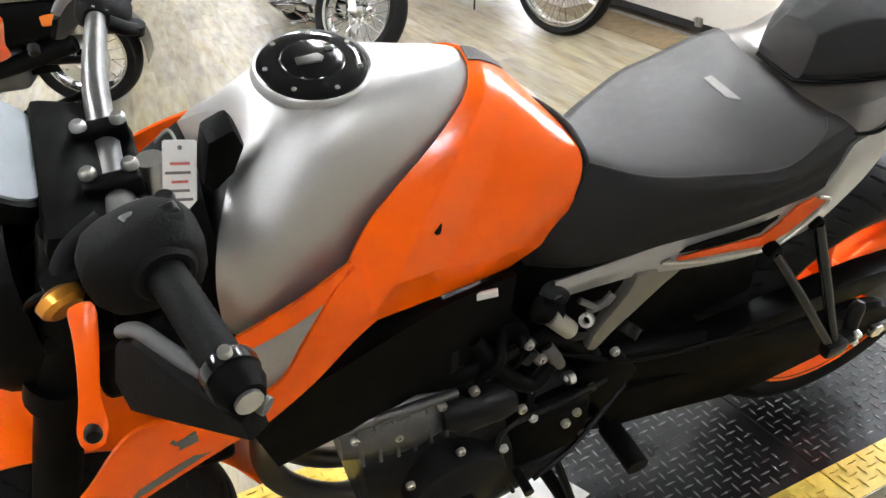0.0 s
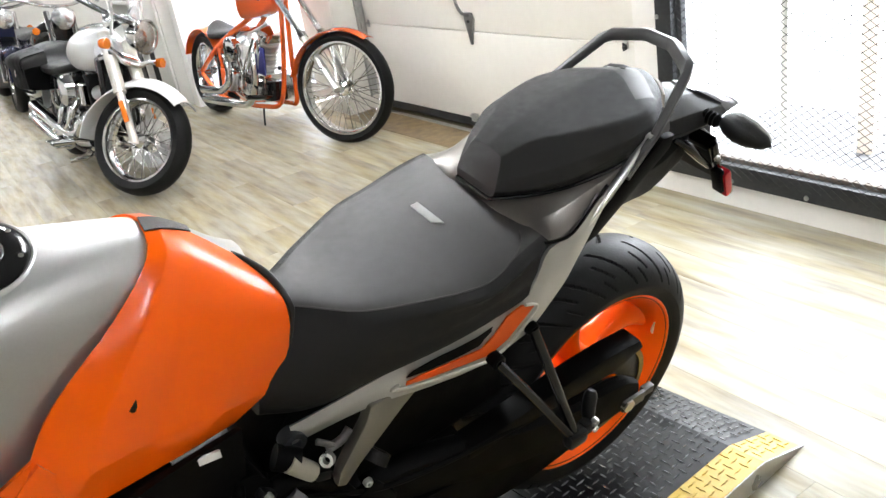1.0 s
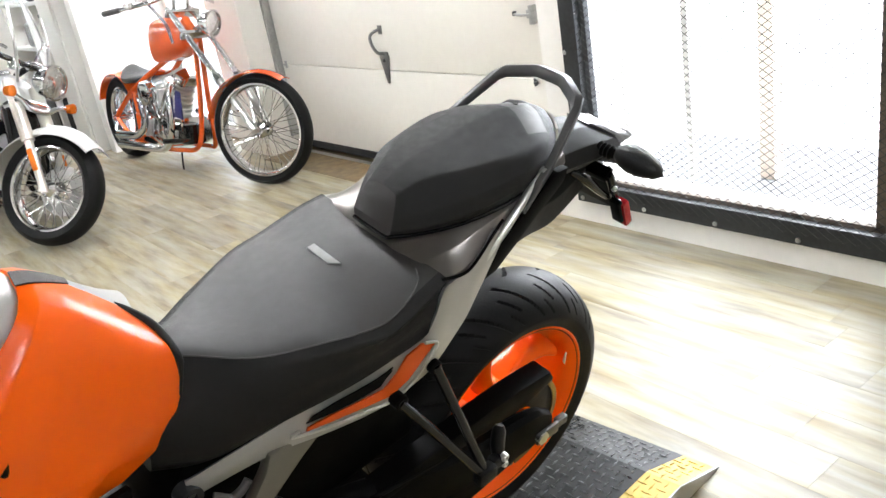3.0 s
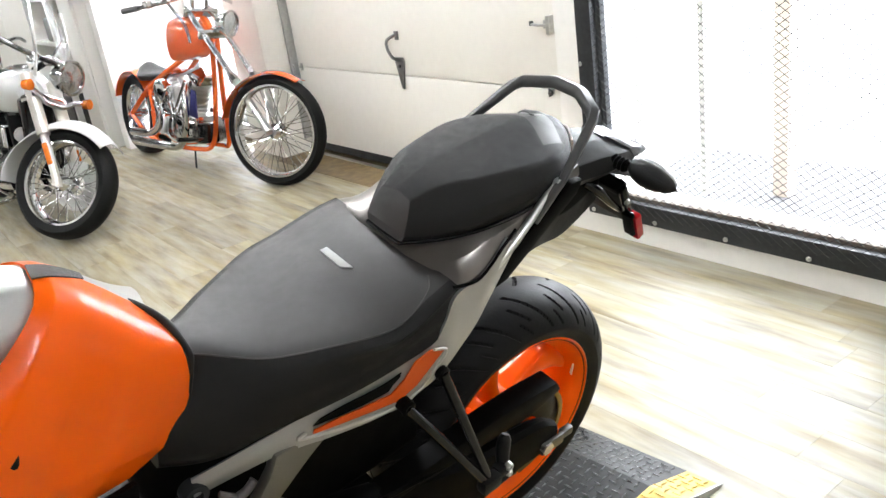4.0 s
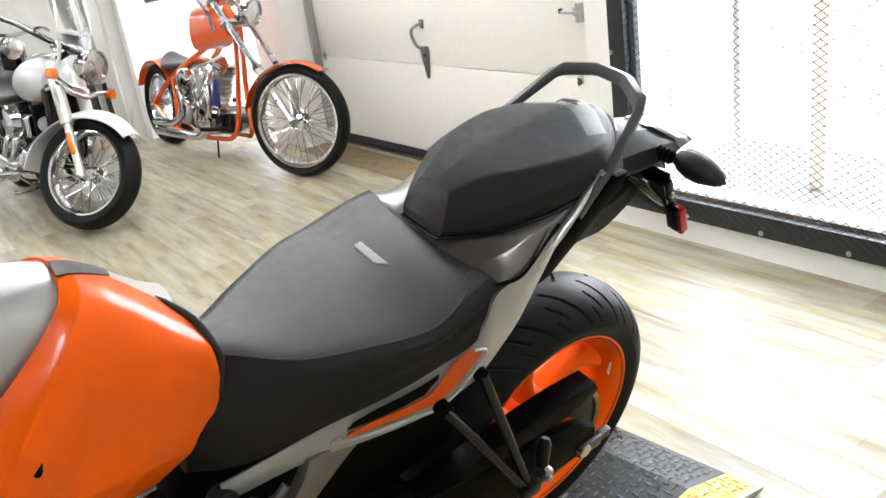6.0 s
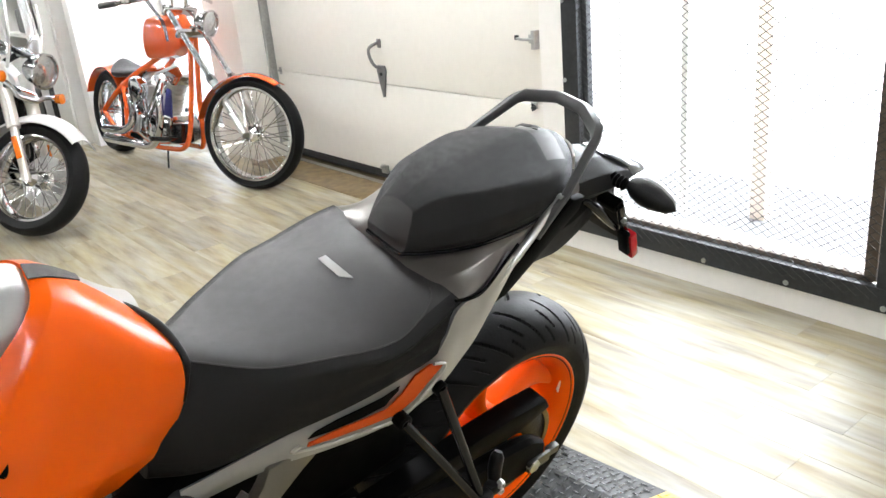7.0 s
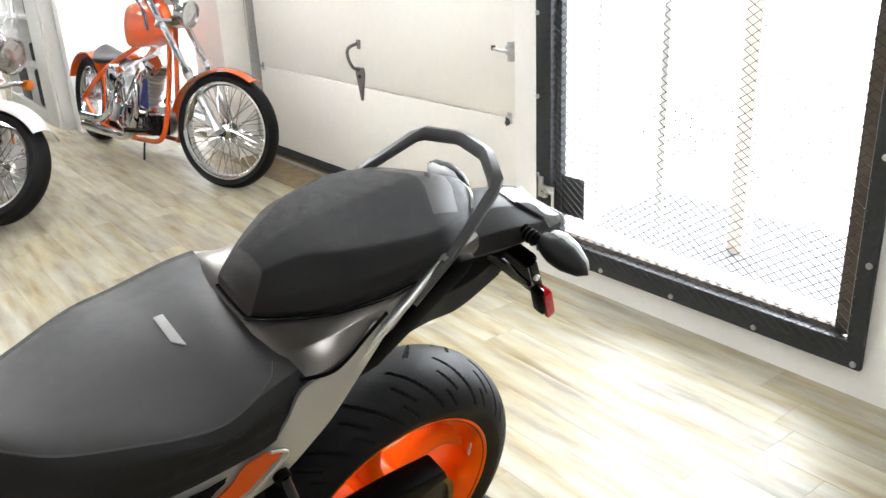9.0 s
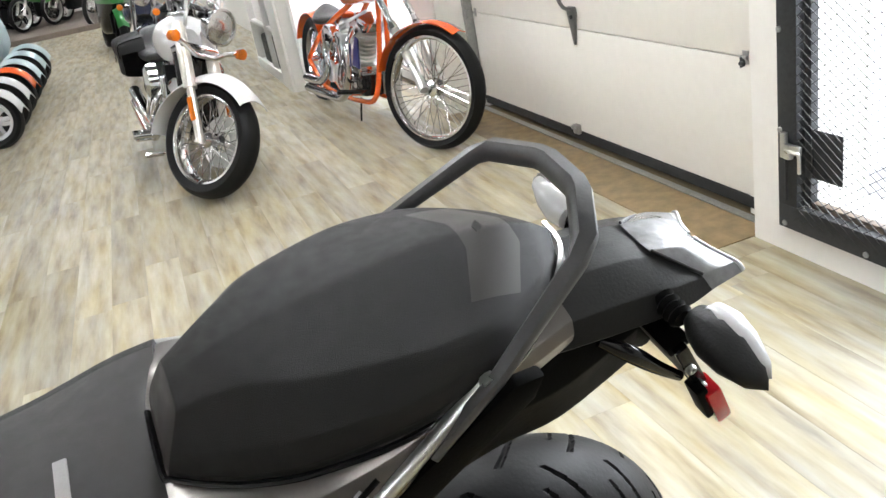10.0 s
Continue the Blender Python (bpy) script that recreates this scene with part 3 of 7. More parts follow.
stand = thing("display_stand", "low black tread-plate display stand with yellow edges", "display stand", shift(0.046, -1.30, 0) @ pose(0, 0, 0, 0, 0, 5.5) @ shift(-0.046, 1.30, 0))
for nm, x0, x1, mt, bar in (("deck", PX0 + 0.09, PX1 - 0.092, PLATE, PLATE_TOP), ("edge_strip", PX1 - 0.092, PX1, YELLOW, YELLOW), ("edge_strip", PX0, PX0 + 0.09, YELLOW, YELLOW)):
    for y0, y1 in ((PY0, -1.742), (-1.738, PEND)):
        prof = [(y0, PZ - 0.05), (y0, PZ)] + ([(PBEND, PZ), (PEND, 0.004), (PEND, 0.0), (PBEND, PZ - 0.05)] if y1 == PEND else [(y1, PZ), (y1, PZ - 0.05)])
        o = part(nm, slab(prof, x1 - x0, 0.0, shift((x0 + x1) / 2, 0, 0), "YZ"), mt, stand, smooth=False)
        vs, fs = tread_bars(x0 + 0.002, x1 - 0.002, y0 + 0.004, y1 - 0.006, plate_height)
        me = bpy.data.meshes.new("tread")
        me.from_pydata(vs, [], fs)
        me.materials.append(bar)
        t = tagged(new("tread", me), kind="stuff")
        t.parent = o
for x in (PX0 + 0.003, PX1 - 0.003):
    part("side_plate", slab([(PY0, 0), (PY0, PZ - 0.002), (PBEND, PZ - 0.002), (PEND + 0.01, 0.003), (PEND + 0.01, 0)], 0.004, 0, shift(x + (0.003 if x > 0 else -0.003), 0, 0), "YZ"), ALU, stand, "scuffed bare metal side plate", smooth=False)

# ---- the orange and black motorcycle ----
BIKE = pose(0, 0, 0, -16.6, 0, -87.3)
BIKE = Matrix.Translation(Vector((-0.144, -1.634, 0.393)) - BIKE.to_3x3() @ Vector((0, 0, 0.315))) @ BIKE
bike = thing("motorcycle", "orange, silver and black sport motorcycle leaning on its side stand", "motorcycle", BIKE)


def treaded_tyre(R, w, name, parent, at, rim=0.218, n=840, groove=0.005, mirror=1, m=121):
    """A road tyre with curved tread grooves sunk into its crown."""
    half = w / 2
    prof = []
    for s in np.linspace(-1, 1, m):
        y = half * s if abs(s) < 0.999 else half * np.sign(s)
        prof.append((s, half * math.sin(s * 1.45) / math.sin(1.45), R - 0.072 * (1 - math.cos(abs(s) * 1.45)) * (R / 0.315)))
    side = [(1.0, half * 0.93, rim + 0.020), (1.0, half * 0.86, rim)]
    full = [(-1.0, -y, r) for s, y, r in side[::-1]] + prof + side
    rows = []
    for i in range(n):
        a = 2 * math.pi * i / n
        row = []
        for s, y, r in full:
            d = 0.0
            v = abs(s)
            if v < 0.93:
                sg = 1 if s * mirror > 0 else -1
                ph = (a / (2 * math.pi) * 18 + (0.25 if sg > 0 else 0.75) - 1.05 * v ** 0.85) % 1.0
                if abs(ph - 0.5) < 0.034 * (1.15 - 0.4 * v) and 0.06 < v < 0.88:
                    d = groove
                ph2 = (ph + 0.38) % 1.0
                if abs(ph2 - 0.5) < 0.026 and 0.30 < v < 0.62:
                    d = groove
                if abs((ph + 0.64) % 1.0 - 0.5) < 0.022 and 0.60 < v < 0.88:
                    d = groove
            rr = r - d
            row.append((rr * math.cos(a), y, rr * math.sin(a)))
        rows.append(row)
    rows.append(rows[0])
    bm = grid_mesh(rows)
    bmesh.ops.remove_doubles(bm, verts=bm.verts, dist=1e-6)
    return part(name, bm, RUBBER, parent, "black road tyre with curved tread grooves", at=at)


def cast_wheel(parent, at, R, w, name="wheel", spokes=5, mat=None):
    mat = mat or ORANGE
    wheel = part(name, lathe([(0.231, -w / 2), (0.231, -w / 2 + 0.008), (0.214, -w / 2 + 0.018), (0.203, -w / 2 + 0.03), (0.196, 0), (0.203, w / 2 - 0.03), (0.214, w / 2 - 0.018),
                              (0.231, w / 2 - 0.008), (0.231, w / 2), (0.224, w / 2 + 0.002), (0.216, w / 2 - 0.004), (0.206, w / 2 - 0.014), (0.192, w / 2 - 0.032), (0.186, 0.01),
                              (0.186, -0.01), (0.192, -w / 2 + 0.032), (0.206, -w / 2 + 0.014), (0.216, -w / 2 + 0.004), (0.224, -w / 2 - 0.002)], 96, "Y", close=True), mat, parent, "bright orange cast wheel rim", at=at)
    for k in range(spokes):
        a = 2 * math.pi * k / spokes + math.radians(150)
        sp = []
        for r, wd, th, da in ((0.050, 0.040, 0.070, -0.10), (0.085, 0.034, 0.054, -0.06), (0.130, 0.040, 0.050, 0.0), (0.165, 0.062, 0.060, 0.06), (0.194, 0.118, 0.086, 0.10)):
            an = a + da
            cx, cz = r * math.cos(an), r * math.sin(an)
            tx, tz = -math.sin(an), math.cos(an)
            sp.append([(cx + wd / 2 * p * tx, q * th / 2, cz + wd / 2 * p * tz) for p, q in ((-0.7, -1), (0.7, -1), (1, -0.5), (1, 0.5), (0.6, 1), (-0.3, 1), (-1, 0.5), (-1, -0.5))])
        part("spoke", loft(sp, 5, 3, mirror=False), mat, wheel)
    part("hub", lathe([(0.020, -0.075), (0.045, -0.075), (0.060, -0.05), (0.055, 0), (0.060, 0.05), (0.045, 0.075), (0.020, 0.075)], 32, "Y"), mat, wheel)
    return wheel


RW = shift(0, 0, 0.315)
rear = cast_wheel(bike, RW, 0.315, 0.156, "rear_wheel")
treaded_tyre(0.315, 0.178, "tyre", rear, None)
part("wheel_decal", box(0.022, 0.003, 0.034, (0, 0, 0), 0.001, m=pose(-0.196, 0.052, 0.050, 0, 0, 62)), WHITE_PAPER, rear, "small pale sticker on the rim")

# final drive
part("sprocket", lathe([(0.045, -0.003), (0.108, -0.003), (0.112, 0), (0.108, 0.003), (0.045, 0.003)], 60, "Y", close=True, m=shift(0, 0.098, 0.315)), GRAPHITE, bike, "dark steel rear sprocket")
chain = []
for ang in np.linspace(-math.pi / 2, math.pi / 2, 25):
    chain.append((-0.112 * math.cos(ang), 0.098, 0.315 + 0.112 * math.sin(ang)))
chain = [(0.62, 0.098, 0.385)] + [(0.62 - 0.62 * k / 22, 0.098, 0.385 + (0.203 - 0.385) * k / 22) for k in range(1, 22)] + chain + [(0.62 * k / 22, 0.098, 0.427 + 0.01 * k / 22) for k in range(1, 23)]
cb = bmesh.new()
for i in range(0, len(chain) - 1):
    a, b = Vector(chain[i]), Vector(chain[i + 1])
    d = b - a
    for k in range(max(1, int(d.length / 0.0159))):
        c = a + d * (k + 0.5) / max(1, int(d.length / 0.0159))
        m = Matrix.Translation(c) @ Vector((1, 0, 0)).rotation_difference(d).to_matrix().to_4x4() @ Matrix.Diagonal((0.0150, 0.018 if k % 2 else 0.013, 0.012, 1))
        bmesh.ops.create_cube(cb, size=1, matrix=m)
part("chain", cb, CHAIN, bike, "brass-coloured drive chain", smooth=False)

# swingarm: two tapered beams and a bridge
for sy in (1, -1):
    secs = []
    for x, y, zc, h, wd in ((-0.050, 0.135, 0.326, 0.044, 0.026), (-0.005, 0.134, 0.334, 0.080, 0.032), (0.06, 0.131, 0.338, 0.088, 0.036), (0.18, 0.125, 0.345, 0.085, 0.040), (0.36, 0.110, 0.385, 0.090, 0.044), (0.52, 0.085, 0.41, 0.085, 0.05), (0.63, 0.075, 0.415, 0.07, 0.05)):
        secs.append([(x, sy * (y - wd / 2), zc - h / 2), (x, sy * (y + wd / 2), zc - h / 2), (x, sy * (y + wd / 2), zc + h / 2), (x, sy * (y - wd / 2), zc + h / 2)])
    part("swingarm_beam", loft(secs, 4, 3, mirror=False), BLACK, bike)
part("swingarm_bridge", box(0.10, 0.20, 0.07, (0.43, 0, 0.40), 0.015), BLACK, bike)
part("axle_nut", lathe([(0, 0), (0.016, 0), (0.016, 0.012), (0.008, 0.014), (0, 0.014)], 6, "Y", m=shift(-0.012, 0.153, 0.315)), ALU, bike)
part("chain_adjuster", merge(box(0.065, 0.010, 0.030, (-0.030, 0.157, 0.315), 0.004), box(0.03, 0.016, 0.02, (-0.080, 0.150, 0.315), 0.003)), CAST, bike, "bare metal chain adjuster plate")
part("chain_guard", slab([(-0.060, 0.436), (-0.044, 0.464), (0.05, 0.469), (0.14, 0.465), (0.25, 0.456), (0.40, 0.445), (0.40, 0.415), (0.22, 0.415), (0.02, 0.412)], 0.050, 0.006, shift(0, 0.110, 0)), BLACK, bike, "black plastic chain guard")
part("chain_guide", slab([(0.64, 0.30), (0.55, 0.275), (0.42, 0.250), (0.31, 0.226), (0.225, 0.218), (0.14, 0.228), (0.06, 0.240), (0.0, 0.252), (-0.045, 0.280), (-0.058, 0.305), (0.10, 0.320), (0.40, 0.36), (0.62, 0.39)], 0.034, 0.005, shift(0, 0.110, 0)), BLACK, bike, "black plastic lower chain guide")
part("rear_brake_disc", lathe([(0.075, -0.002), (0.12, -0.002), (0.12, 0.002), (0.075, 0.002)], 48, "Y", close=True, m=shift(0, -0.098, 0.315)), ALU, bike)

# rider's seat
seat = part("rider_seat", loft([
    [(0.745, 0, 0.70), (0.745, 0.060, 0.70), (0.745, 0.078, 0.76), (0.735, 0.058, 0.830), (0.72, 0.026, 0.872), (0.72, 0, 0.876)],
    [(0.66, 0, 0.70), (0.675, 0.095, 0.700), (0.672, 0.106, 0.755), (0.662, 0.078, 0.815), (0.655, 0.040, 0.849), (0.65, 0, 0.856)],
    [(0.58, 0, 0.72), (0.585, 0.120, 0.728), (0.582, 0.134, 0.770), (0.58, 0.122, 0.812), (0.578, 0.094, 0.838), (0.575, 0, 0.845)],
    [(0.48, 0, 0.74), (0.485, 0.148, 0.757), (0.482, 0.160, 0.790), (0.48, 0.158, 0.818), (0.48, 0.140, 0.844), (0.48, 0, 0.855)],
    [(0.41, 0, 0.76), (0.412, 0.162, 0.780), (0.41, 0.172, 0.804), (0.41, 0.172, 0.824), (0.41, 0.158, 0.844), (0.41, 0, 0.869)],
    [(0.345, 0, 0.78), (0.330, 0.164, 0.796), (0.326, 0.174, 0.822), (0.33, 0.171, 0.846), (0.335, 0.152, 0.868), (0.335, 0, 0.885)],
    [(0.312, 0, 0.79), (0.285, 0.152, 0.806), (0.282, 0.160, 0.830), (0.285, 0.160, 0.862), (0.29, 0.146, 0.877), (0.300, 0, 0.883)]], 6, 4, second=(0, 1, 2, 3)), [VINYL, VINYL_SIDE], bike, "dark grey grained vinyl rider seat with black sides")
part("seat_seam", tube([(0.71, 0.030, 0.8675), (0.655, 0.0415, 0.8485), (0.578, 0.0955, 0.8375), (0.48, 0.1405, 0.8440), (0.440, 0.1515, 0.8435), (0.405, 0.1580, 0.8455), (0.378, 0.1575, 0.8530), (0.350, 0.1520, 0.8660), (0.326, 0.1400, 0.8740), (0.312, 0.1200, 0.8790)], 0.0014, 6), STITCH, seat)
# black tube stands in for the shade in the gap behind the seat
part("seat_gap_shade", tube([(0.284, -0.150, 0.862), (0.308, -0.110, 0.868), (0.324, -0.060, 0.872), (0.328, 0.0, 0.873), (0.324, 0.060, 0.872), (0.308, 0.112, 0.868), (0.288, 0.152, 0.860)], 0.0085, 10), BLACK, seat, "black tube for the dark gap behind the seat")
BADGE = pose(0.396, -0.006, 0.8716, 0, 12, 0)
part("seat_badge", slab([(0.004, -0.037), (-0.009, -0.035), (-0.009, 0.037), (0.005, 0.019)], 0.0022, 0.0004, BADGE, "XY"), PALE_LABEL, seat, "small pale grey slanted label")

# pillion seat on its tail cover
pill_bm = loft([
    [(0.308, 0, 0.894), (0.305, 0.042, 0.894), (0.303, 0.047, 0.905), (0.297, 0.045, 0.922), (0.281, 0.034, 0.957), (0.280, 0, 0.962)],
    [(0.280, 0, 0.898), (0.272, 0.070, 0.901), (0.269, 0.076, 0.912), (0.263, 0.071, 0.934), (0.250, 0.044, 0.972), (0.250, 0, 0.978)],
    [(0.236, 0, 0.904), (0.234, 0.094, 0.909), (0.231, 0.101, 0.922), (0.226, 0.094, 0.945), (0.220, 0.057, 0.981), (0.220, 0, 0.988)],
    [(0.187, 0, 0.911), (0.187, 0.112, 0.916), (0.185, 0.119, 0.932), (0.184, 0.112, 0.956), (0.183, 0.077, 0.986), (0.183, 0, 0.996)],
    [(0.105, 0, 0.917), (0.105, 0.119, 0.923), (0.103, 0.126, 0.942), (0.103, 0.122, 0.963), (0.103, 0.098, 0.990), (0.103, 0, 1.010)],
    [(0.045, 0, 0.920), (0.045, 0.112, 0.928), (0.045, 0.119, 0.948), (0.045, 0.116, 0.965), (0.045, 0.100, 0.988), (0.045, 0, 1.017)],
    [(0.0, 0, 0.925), (0.0, 0.098, 0.932), (0.0, 0.105, 0.951), (0.0, 0.103, 0.965), (0.0, 0.089, 0.986), (0.0, 0, 1.016)],
    [(-0.060, 0, 0.93), (-0.056, 0.060, 0.944), (-0.057, 0.066, 0.958), (-0.056, 0.064, 0.967), (-0.056, 0.054, 0.982), (-0.060, 0, 1.003)],
    [(-0.094, 0, 0.938), (-0.086, 0.030, 0.950), (-0.087, 0.032, 0.957), (-0.087, 0.031, 0.962), (-0.087, 0.027, 0.972), (-0.094, 0, 0.983)]], 16, 12, tight=0.16)
pill_bm.faces.ensure_lookup_table()
# lower sides take the blacker vinyl: shade under the bulge put into colour
for f in pill_bm.faces:
    if len(f.verts) == 4:
        span = (f.index % 240) // 12
        if span < 6 or span > 13:
            f.material_index = 2
for no, at in (((1, 0, 0), (0.004, 0, 0)), ((1, -0.42, 0), (0.004, 0.020, 0)), ((1, 0.42, 0), (0.004, -0.020, 0)), ((1, 0, 0), (-0.050, 0, 0)), ((1, -0.55, 0), (-0.050, 0.022, 0)), ((1, 0.55, 0), (-0.050, -0.022, 0)), ((0, 1, 0), (0, 0.072, 0)), ((0, 1, 0), (0, -0.072, 0))):
    bmesh.ops.bisect_plane(pill_bm, geom=pill_bm.verts[:] + pill_bm.edges[:] + pill_bm.faces[:], plane_co=at, plane_no=no)
bmesh.ops.recalc_face_normals(pill_bm, faces=pill_bm.faces)
for f in pill_bm.faces:
    c = f.calc_center_median()
    w = abs(c.y)
    inner = 0.004 + 0.42 * max(0.0, w - 0.020)
    outer = -0.050 + 0.55 * max(0.0, w - 0.022)
    if outer < c.x < inner and w < 0.072 and f.normal.z > 0.3 and c.z > 0.955:
        f.material_index = 1
pill = part("pillion_seat", pill_bm, [PILLION, BAND, VINYL_SIDE], bike, "dark grey vinyl pillion seat with a paler band", sharp=50)
part("seat_mark", slab([(-0.012, 0.0), (0.0, 0.006), (0.012, 0.0), (0.0, -0.004)], 0.0012, 0.0, pose(-0.016, 0.0, 1.0145, 0, -12, 68), "XY"), VINYL_SIDE, pill, smooth=False)
part("pillion_piping", tube([(0.3085, -0.040, 0.8945), (0.3095, 0.0, 0.8945), (0.3085, 0.040, 0.8945), (0.302, 0.048, 0.896), (0.274, 0.073, 0.9015), (0.236, 0.098, 0.909), (0.19, 0.1155, 0.916), (0.105, 0.1225, 0.923), (0.0, 0.101, 0.932), (-0.058, 0.063, 0.944)], 0.0032, 8), GLOSS_BLACK, pill)
part("seat_back_strip", skin([[(-0.070, 0.058, 0.972), (-0.098, 0.020, 0.976), (-0.103, -0.02, 0.976)], [(-0.072, 0.060, 0.948), (-0.102, 0.022, 0.950), (-0.107, -0.02, 0.950)]], 0.004), ALU, pill, "bright trim at the back of the seat")
part("tail_cover", loft([
    [(0.330, 0, 0.82), (0.326, 0.120, 0.815), (0.319, 0.126, 0.850), (0.317, 0.098, 0.868), (0.320, 0.060, 0.876), (0.322, 0, 0.878)],
    [(0.292, 0, 0.83), (0.295, 0.156, 0.838), (0.291, 0.157, 0.868), (0.291, 0.116, 0.882), (0.293, 0.068, 0.891), (0.293, 0, 0.893)],
    [(0.24, 0, 0.84), (0.240, 0.154, 0.835), (0.237, 0.153, 0.866), (0.236, 0.128, 0.892), (0.236, 0.098, 0.905), (0.236, 0, 0.907)],
    [(0.19, 0, 0.84), (0.19, 0.148, 0.850), (0.188, 0.147, 0.884), (0.188, 0.131, 0.906), (0.188, 0.112, 0.915), (0.188, 0, 0.917)],
    [(0.12, 0, 0.85), (0.12, 0.134, 0.870), (0.12, 0.134, 0.900), (0.12, 0.127, 0.916), (0.12, 0.112, 0.922), (0.12, 0, 0.924)],
    [(0.05, 0, 0.86), (0.05, 0.110, 0.882), (0.05, 0.114, 0.908), (0.05, 0.110, 0.924), (0.05, 0.085, 0.928), (0.05, 0, 0.930)],
    [(-0.08, 0, 0.885), (-0.08, 0.07, 0.892), (-0.08, 0.075, 0.91), (-0.08, 0.07, 0.925), (-0.08, 0.05, 0.930), (-0.08, 0, 0.932)]], 5, 5, tight=0.14), BRONZE, bike, "dark bronze satin tail cover")
part("cover_edge", tube([(0.296, 0.1605, 0.873), (0.262, 0.1615, 0.8655), (0.238, 0.1590, 0.8640), (0.214, 0.1555, 0.8750), (0.186, 0.1500, 0.8930), (0.150, 0.1420, 0.9120)], 0.0028, 8), BLACK, bike, "black rubber edge under the tail cover")
# tail light unit, number-plate carrier, indicators
tail = part("tail_unit", loft([
    [(-0.03, 0, 0.86), (-0.03, 0.050, 0.865), (-0.03, 0.074, 0.895), (-0.03, 0.066, 0.918), (-0.03, 0.030, 0.936), (-0.03, 0, 0.938)],
    [(-0.14, 0, 0.85), (-0.14, 0.050, 0.856), (-0.14, 0.078, 0.888), (-0.14, 0.066, 0.915), (-0.14, 0.030, 0.936), (-0.14, 0, 0.938)],
    [(-0.20, 0, 0.855), (-0.21, 0.052, 0.862), (-0.21, 0.078, 0.886), (-0.205, 0.066, 0.908), (-0.20, 0.030, 0.926), (-0.20, 0, 0.928)],
    [(-0.262, 0, 0.868), (-0.258, 0.046, 0.873), (-0.255, 0.070, 0.888), (-0.250, 0.060, 0.901), (-0.245, 0.028, 0.914), (-0.245, 0, 0.916)]], 4, 3, tight=0.10), TAIL_PLASTIC, bike, "charcoal plastic tail section")
part("tail_light", loft([
    [(-0.20, 0, 0.930), (-0.20, 0.026, 0.930), (-0.245, 0.060, 0.903), (-0.252, 0.071, 0.889), (-0.256, 0.046, 0.874), (-0.26, 0, 0.870)],
    [(-0.245, 0, 0.922), (-0.248, 0.028, 0.919), (-0.262, 0.058, 0.903), (-0.270, 0.068, 0.889), (-0.272, 0.044, 0.875), (-0.272, 0, 0.870)],
    [(-0.278, 0, 0.902), (-0.284, 0.026, 0.900), (-0.300, 0.050, 0.893), (-0.304, 0.060, 0.885), (-0.296, 0.040, 0.878), (-0.285, 0, 0.876)]], 3, 3, tight=0.10), SMOKE, tail, "clear tail light lens")
for sy in (1, -1):
    part("lens_block", box(0.030, 0.020, 0.010, (0, 0, 0), 0.003, m=pose(-0.280, 0.043 * sy, 0.894, -10 * sy, -18, 12 * sy)), SMOKE, tail, "raised clear lens block")
    part("lens_rim", tube([(-0.279, 0.004 * sy, 0.9015), (-0.285, 0.026 * sy, 0.8995), (-0.300, 0.050 * sy, 0.8925), (-0.3035, 0.0595 * sy, 0.886)], 0.0026, 8), CLEAR_LENS, tail, "pale lens edge")
    part("lens_seam", tube([(-0.247, 0.0585 * sy, 0.9035), (-0.226, 0.045 * sy, 0.9165), (-0.202, 0.027 * sy, 0.9305)], 0.0018, 8), TAIL_PLASTIC, tail)
part("undertray", loft([
    [(0.26, 0, 0.72), (0.26, 0.075, 0.72), (0.26, 0.090, 0.78), (0.26, 0.07, 0.83), (0.26, 0, 0.84)],
    [(0.10, 0, 0.765), (0.10, 0.080, 0.770), (0.10, 0.098, 0.83), (0.10, 0.08, 0.87), (0.10, 0, 0.875)],
    [(0.0, 0, 0.770), (0.0, 0.066, 0.775), (0.0, 0.084, 0.840), (0.0, 0.07, 0.885), (0.0, 0, 0.89)],
    [(-0.08, 0, 0.766), (-0.08, 0.060, 0.772), (-0.08, 0.074, 0.840), (-0.08, 0.058, 0.886), (-0.08, 0, 0.89)],
    [(-0.175, 0, 0.796), (-0.175, 0.048, 0.800), (-0.175, 0.054, 0.855), (-0.175, 0.046, 0.884), (-0.175, 0, 0.888)]], 4, 4, tight=0.12), BLACK, bike, "black plastic undertray")
carrier = part("plate_carrier", merge(tube([(-0.15, 0.0, 0.85), (-0.19, 0.0, 0.82), (-0.225, 0.0, 0.775)], [0.028, 0.024, 0.016], 12),
                                      box(0.014, 0.185, 0.105, (0, 0, 0), 0.005, m=pose(-0.228, 0.0, 0.800, 0, 28, 0)),
                                      box(0.030, 0.175, 0.016, (0, 0, 0), 0.005, m=pose(-0.205, 0.0, 0.842, 0, 28, 0))), BLACK, bike, "black number-plate carrier")
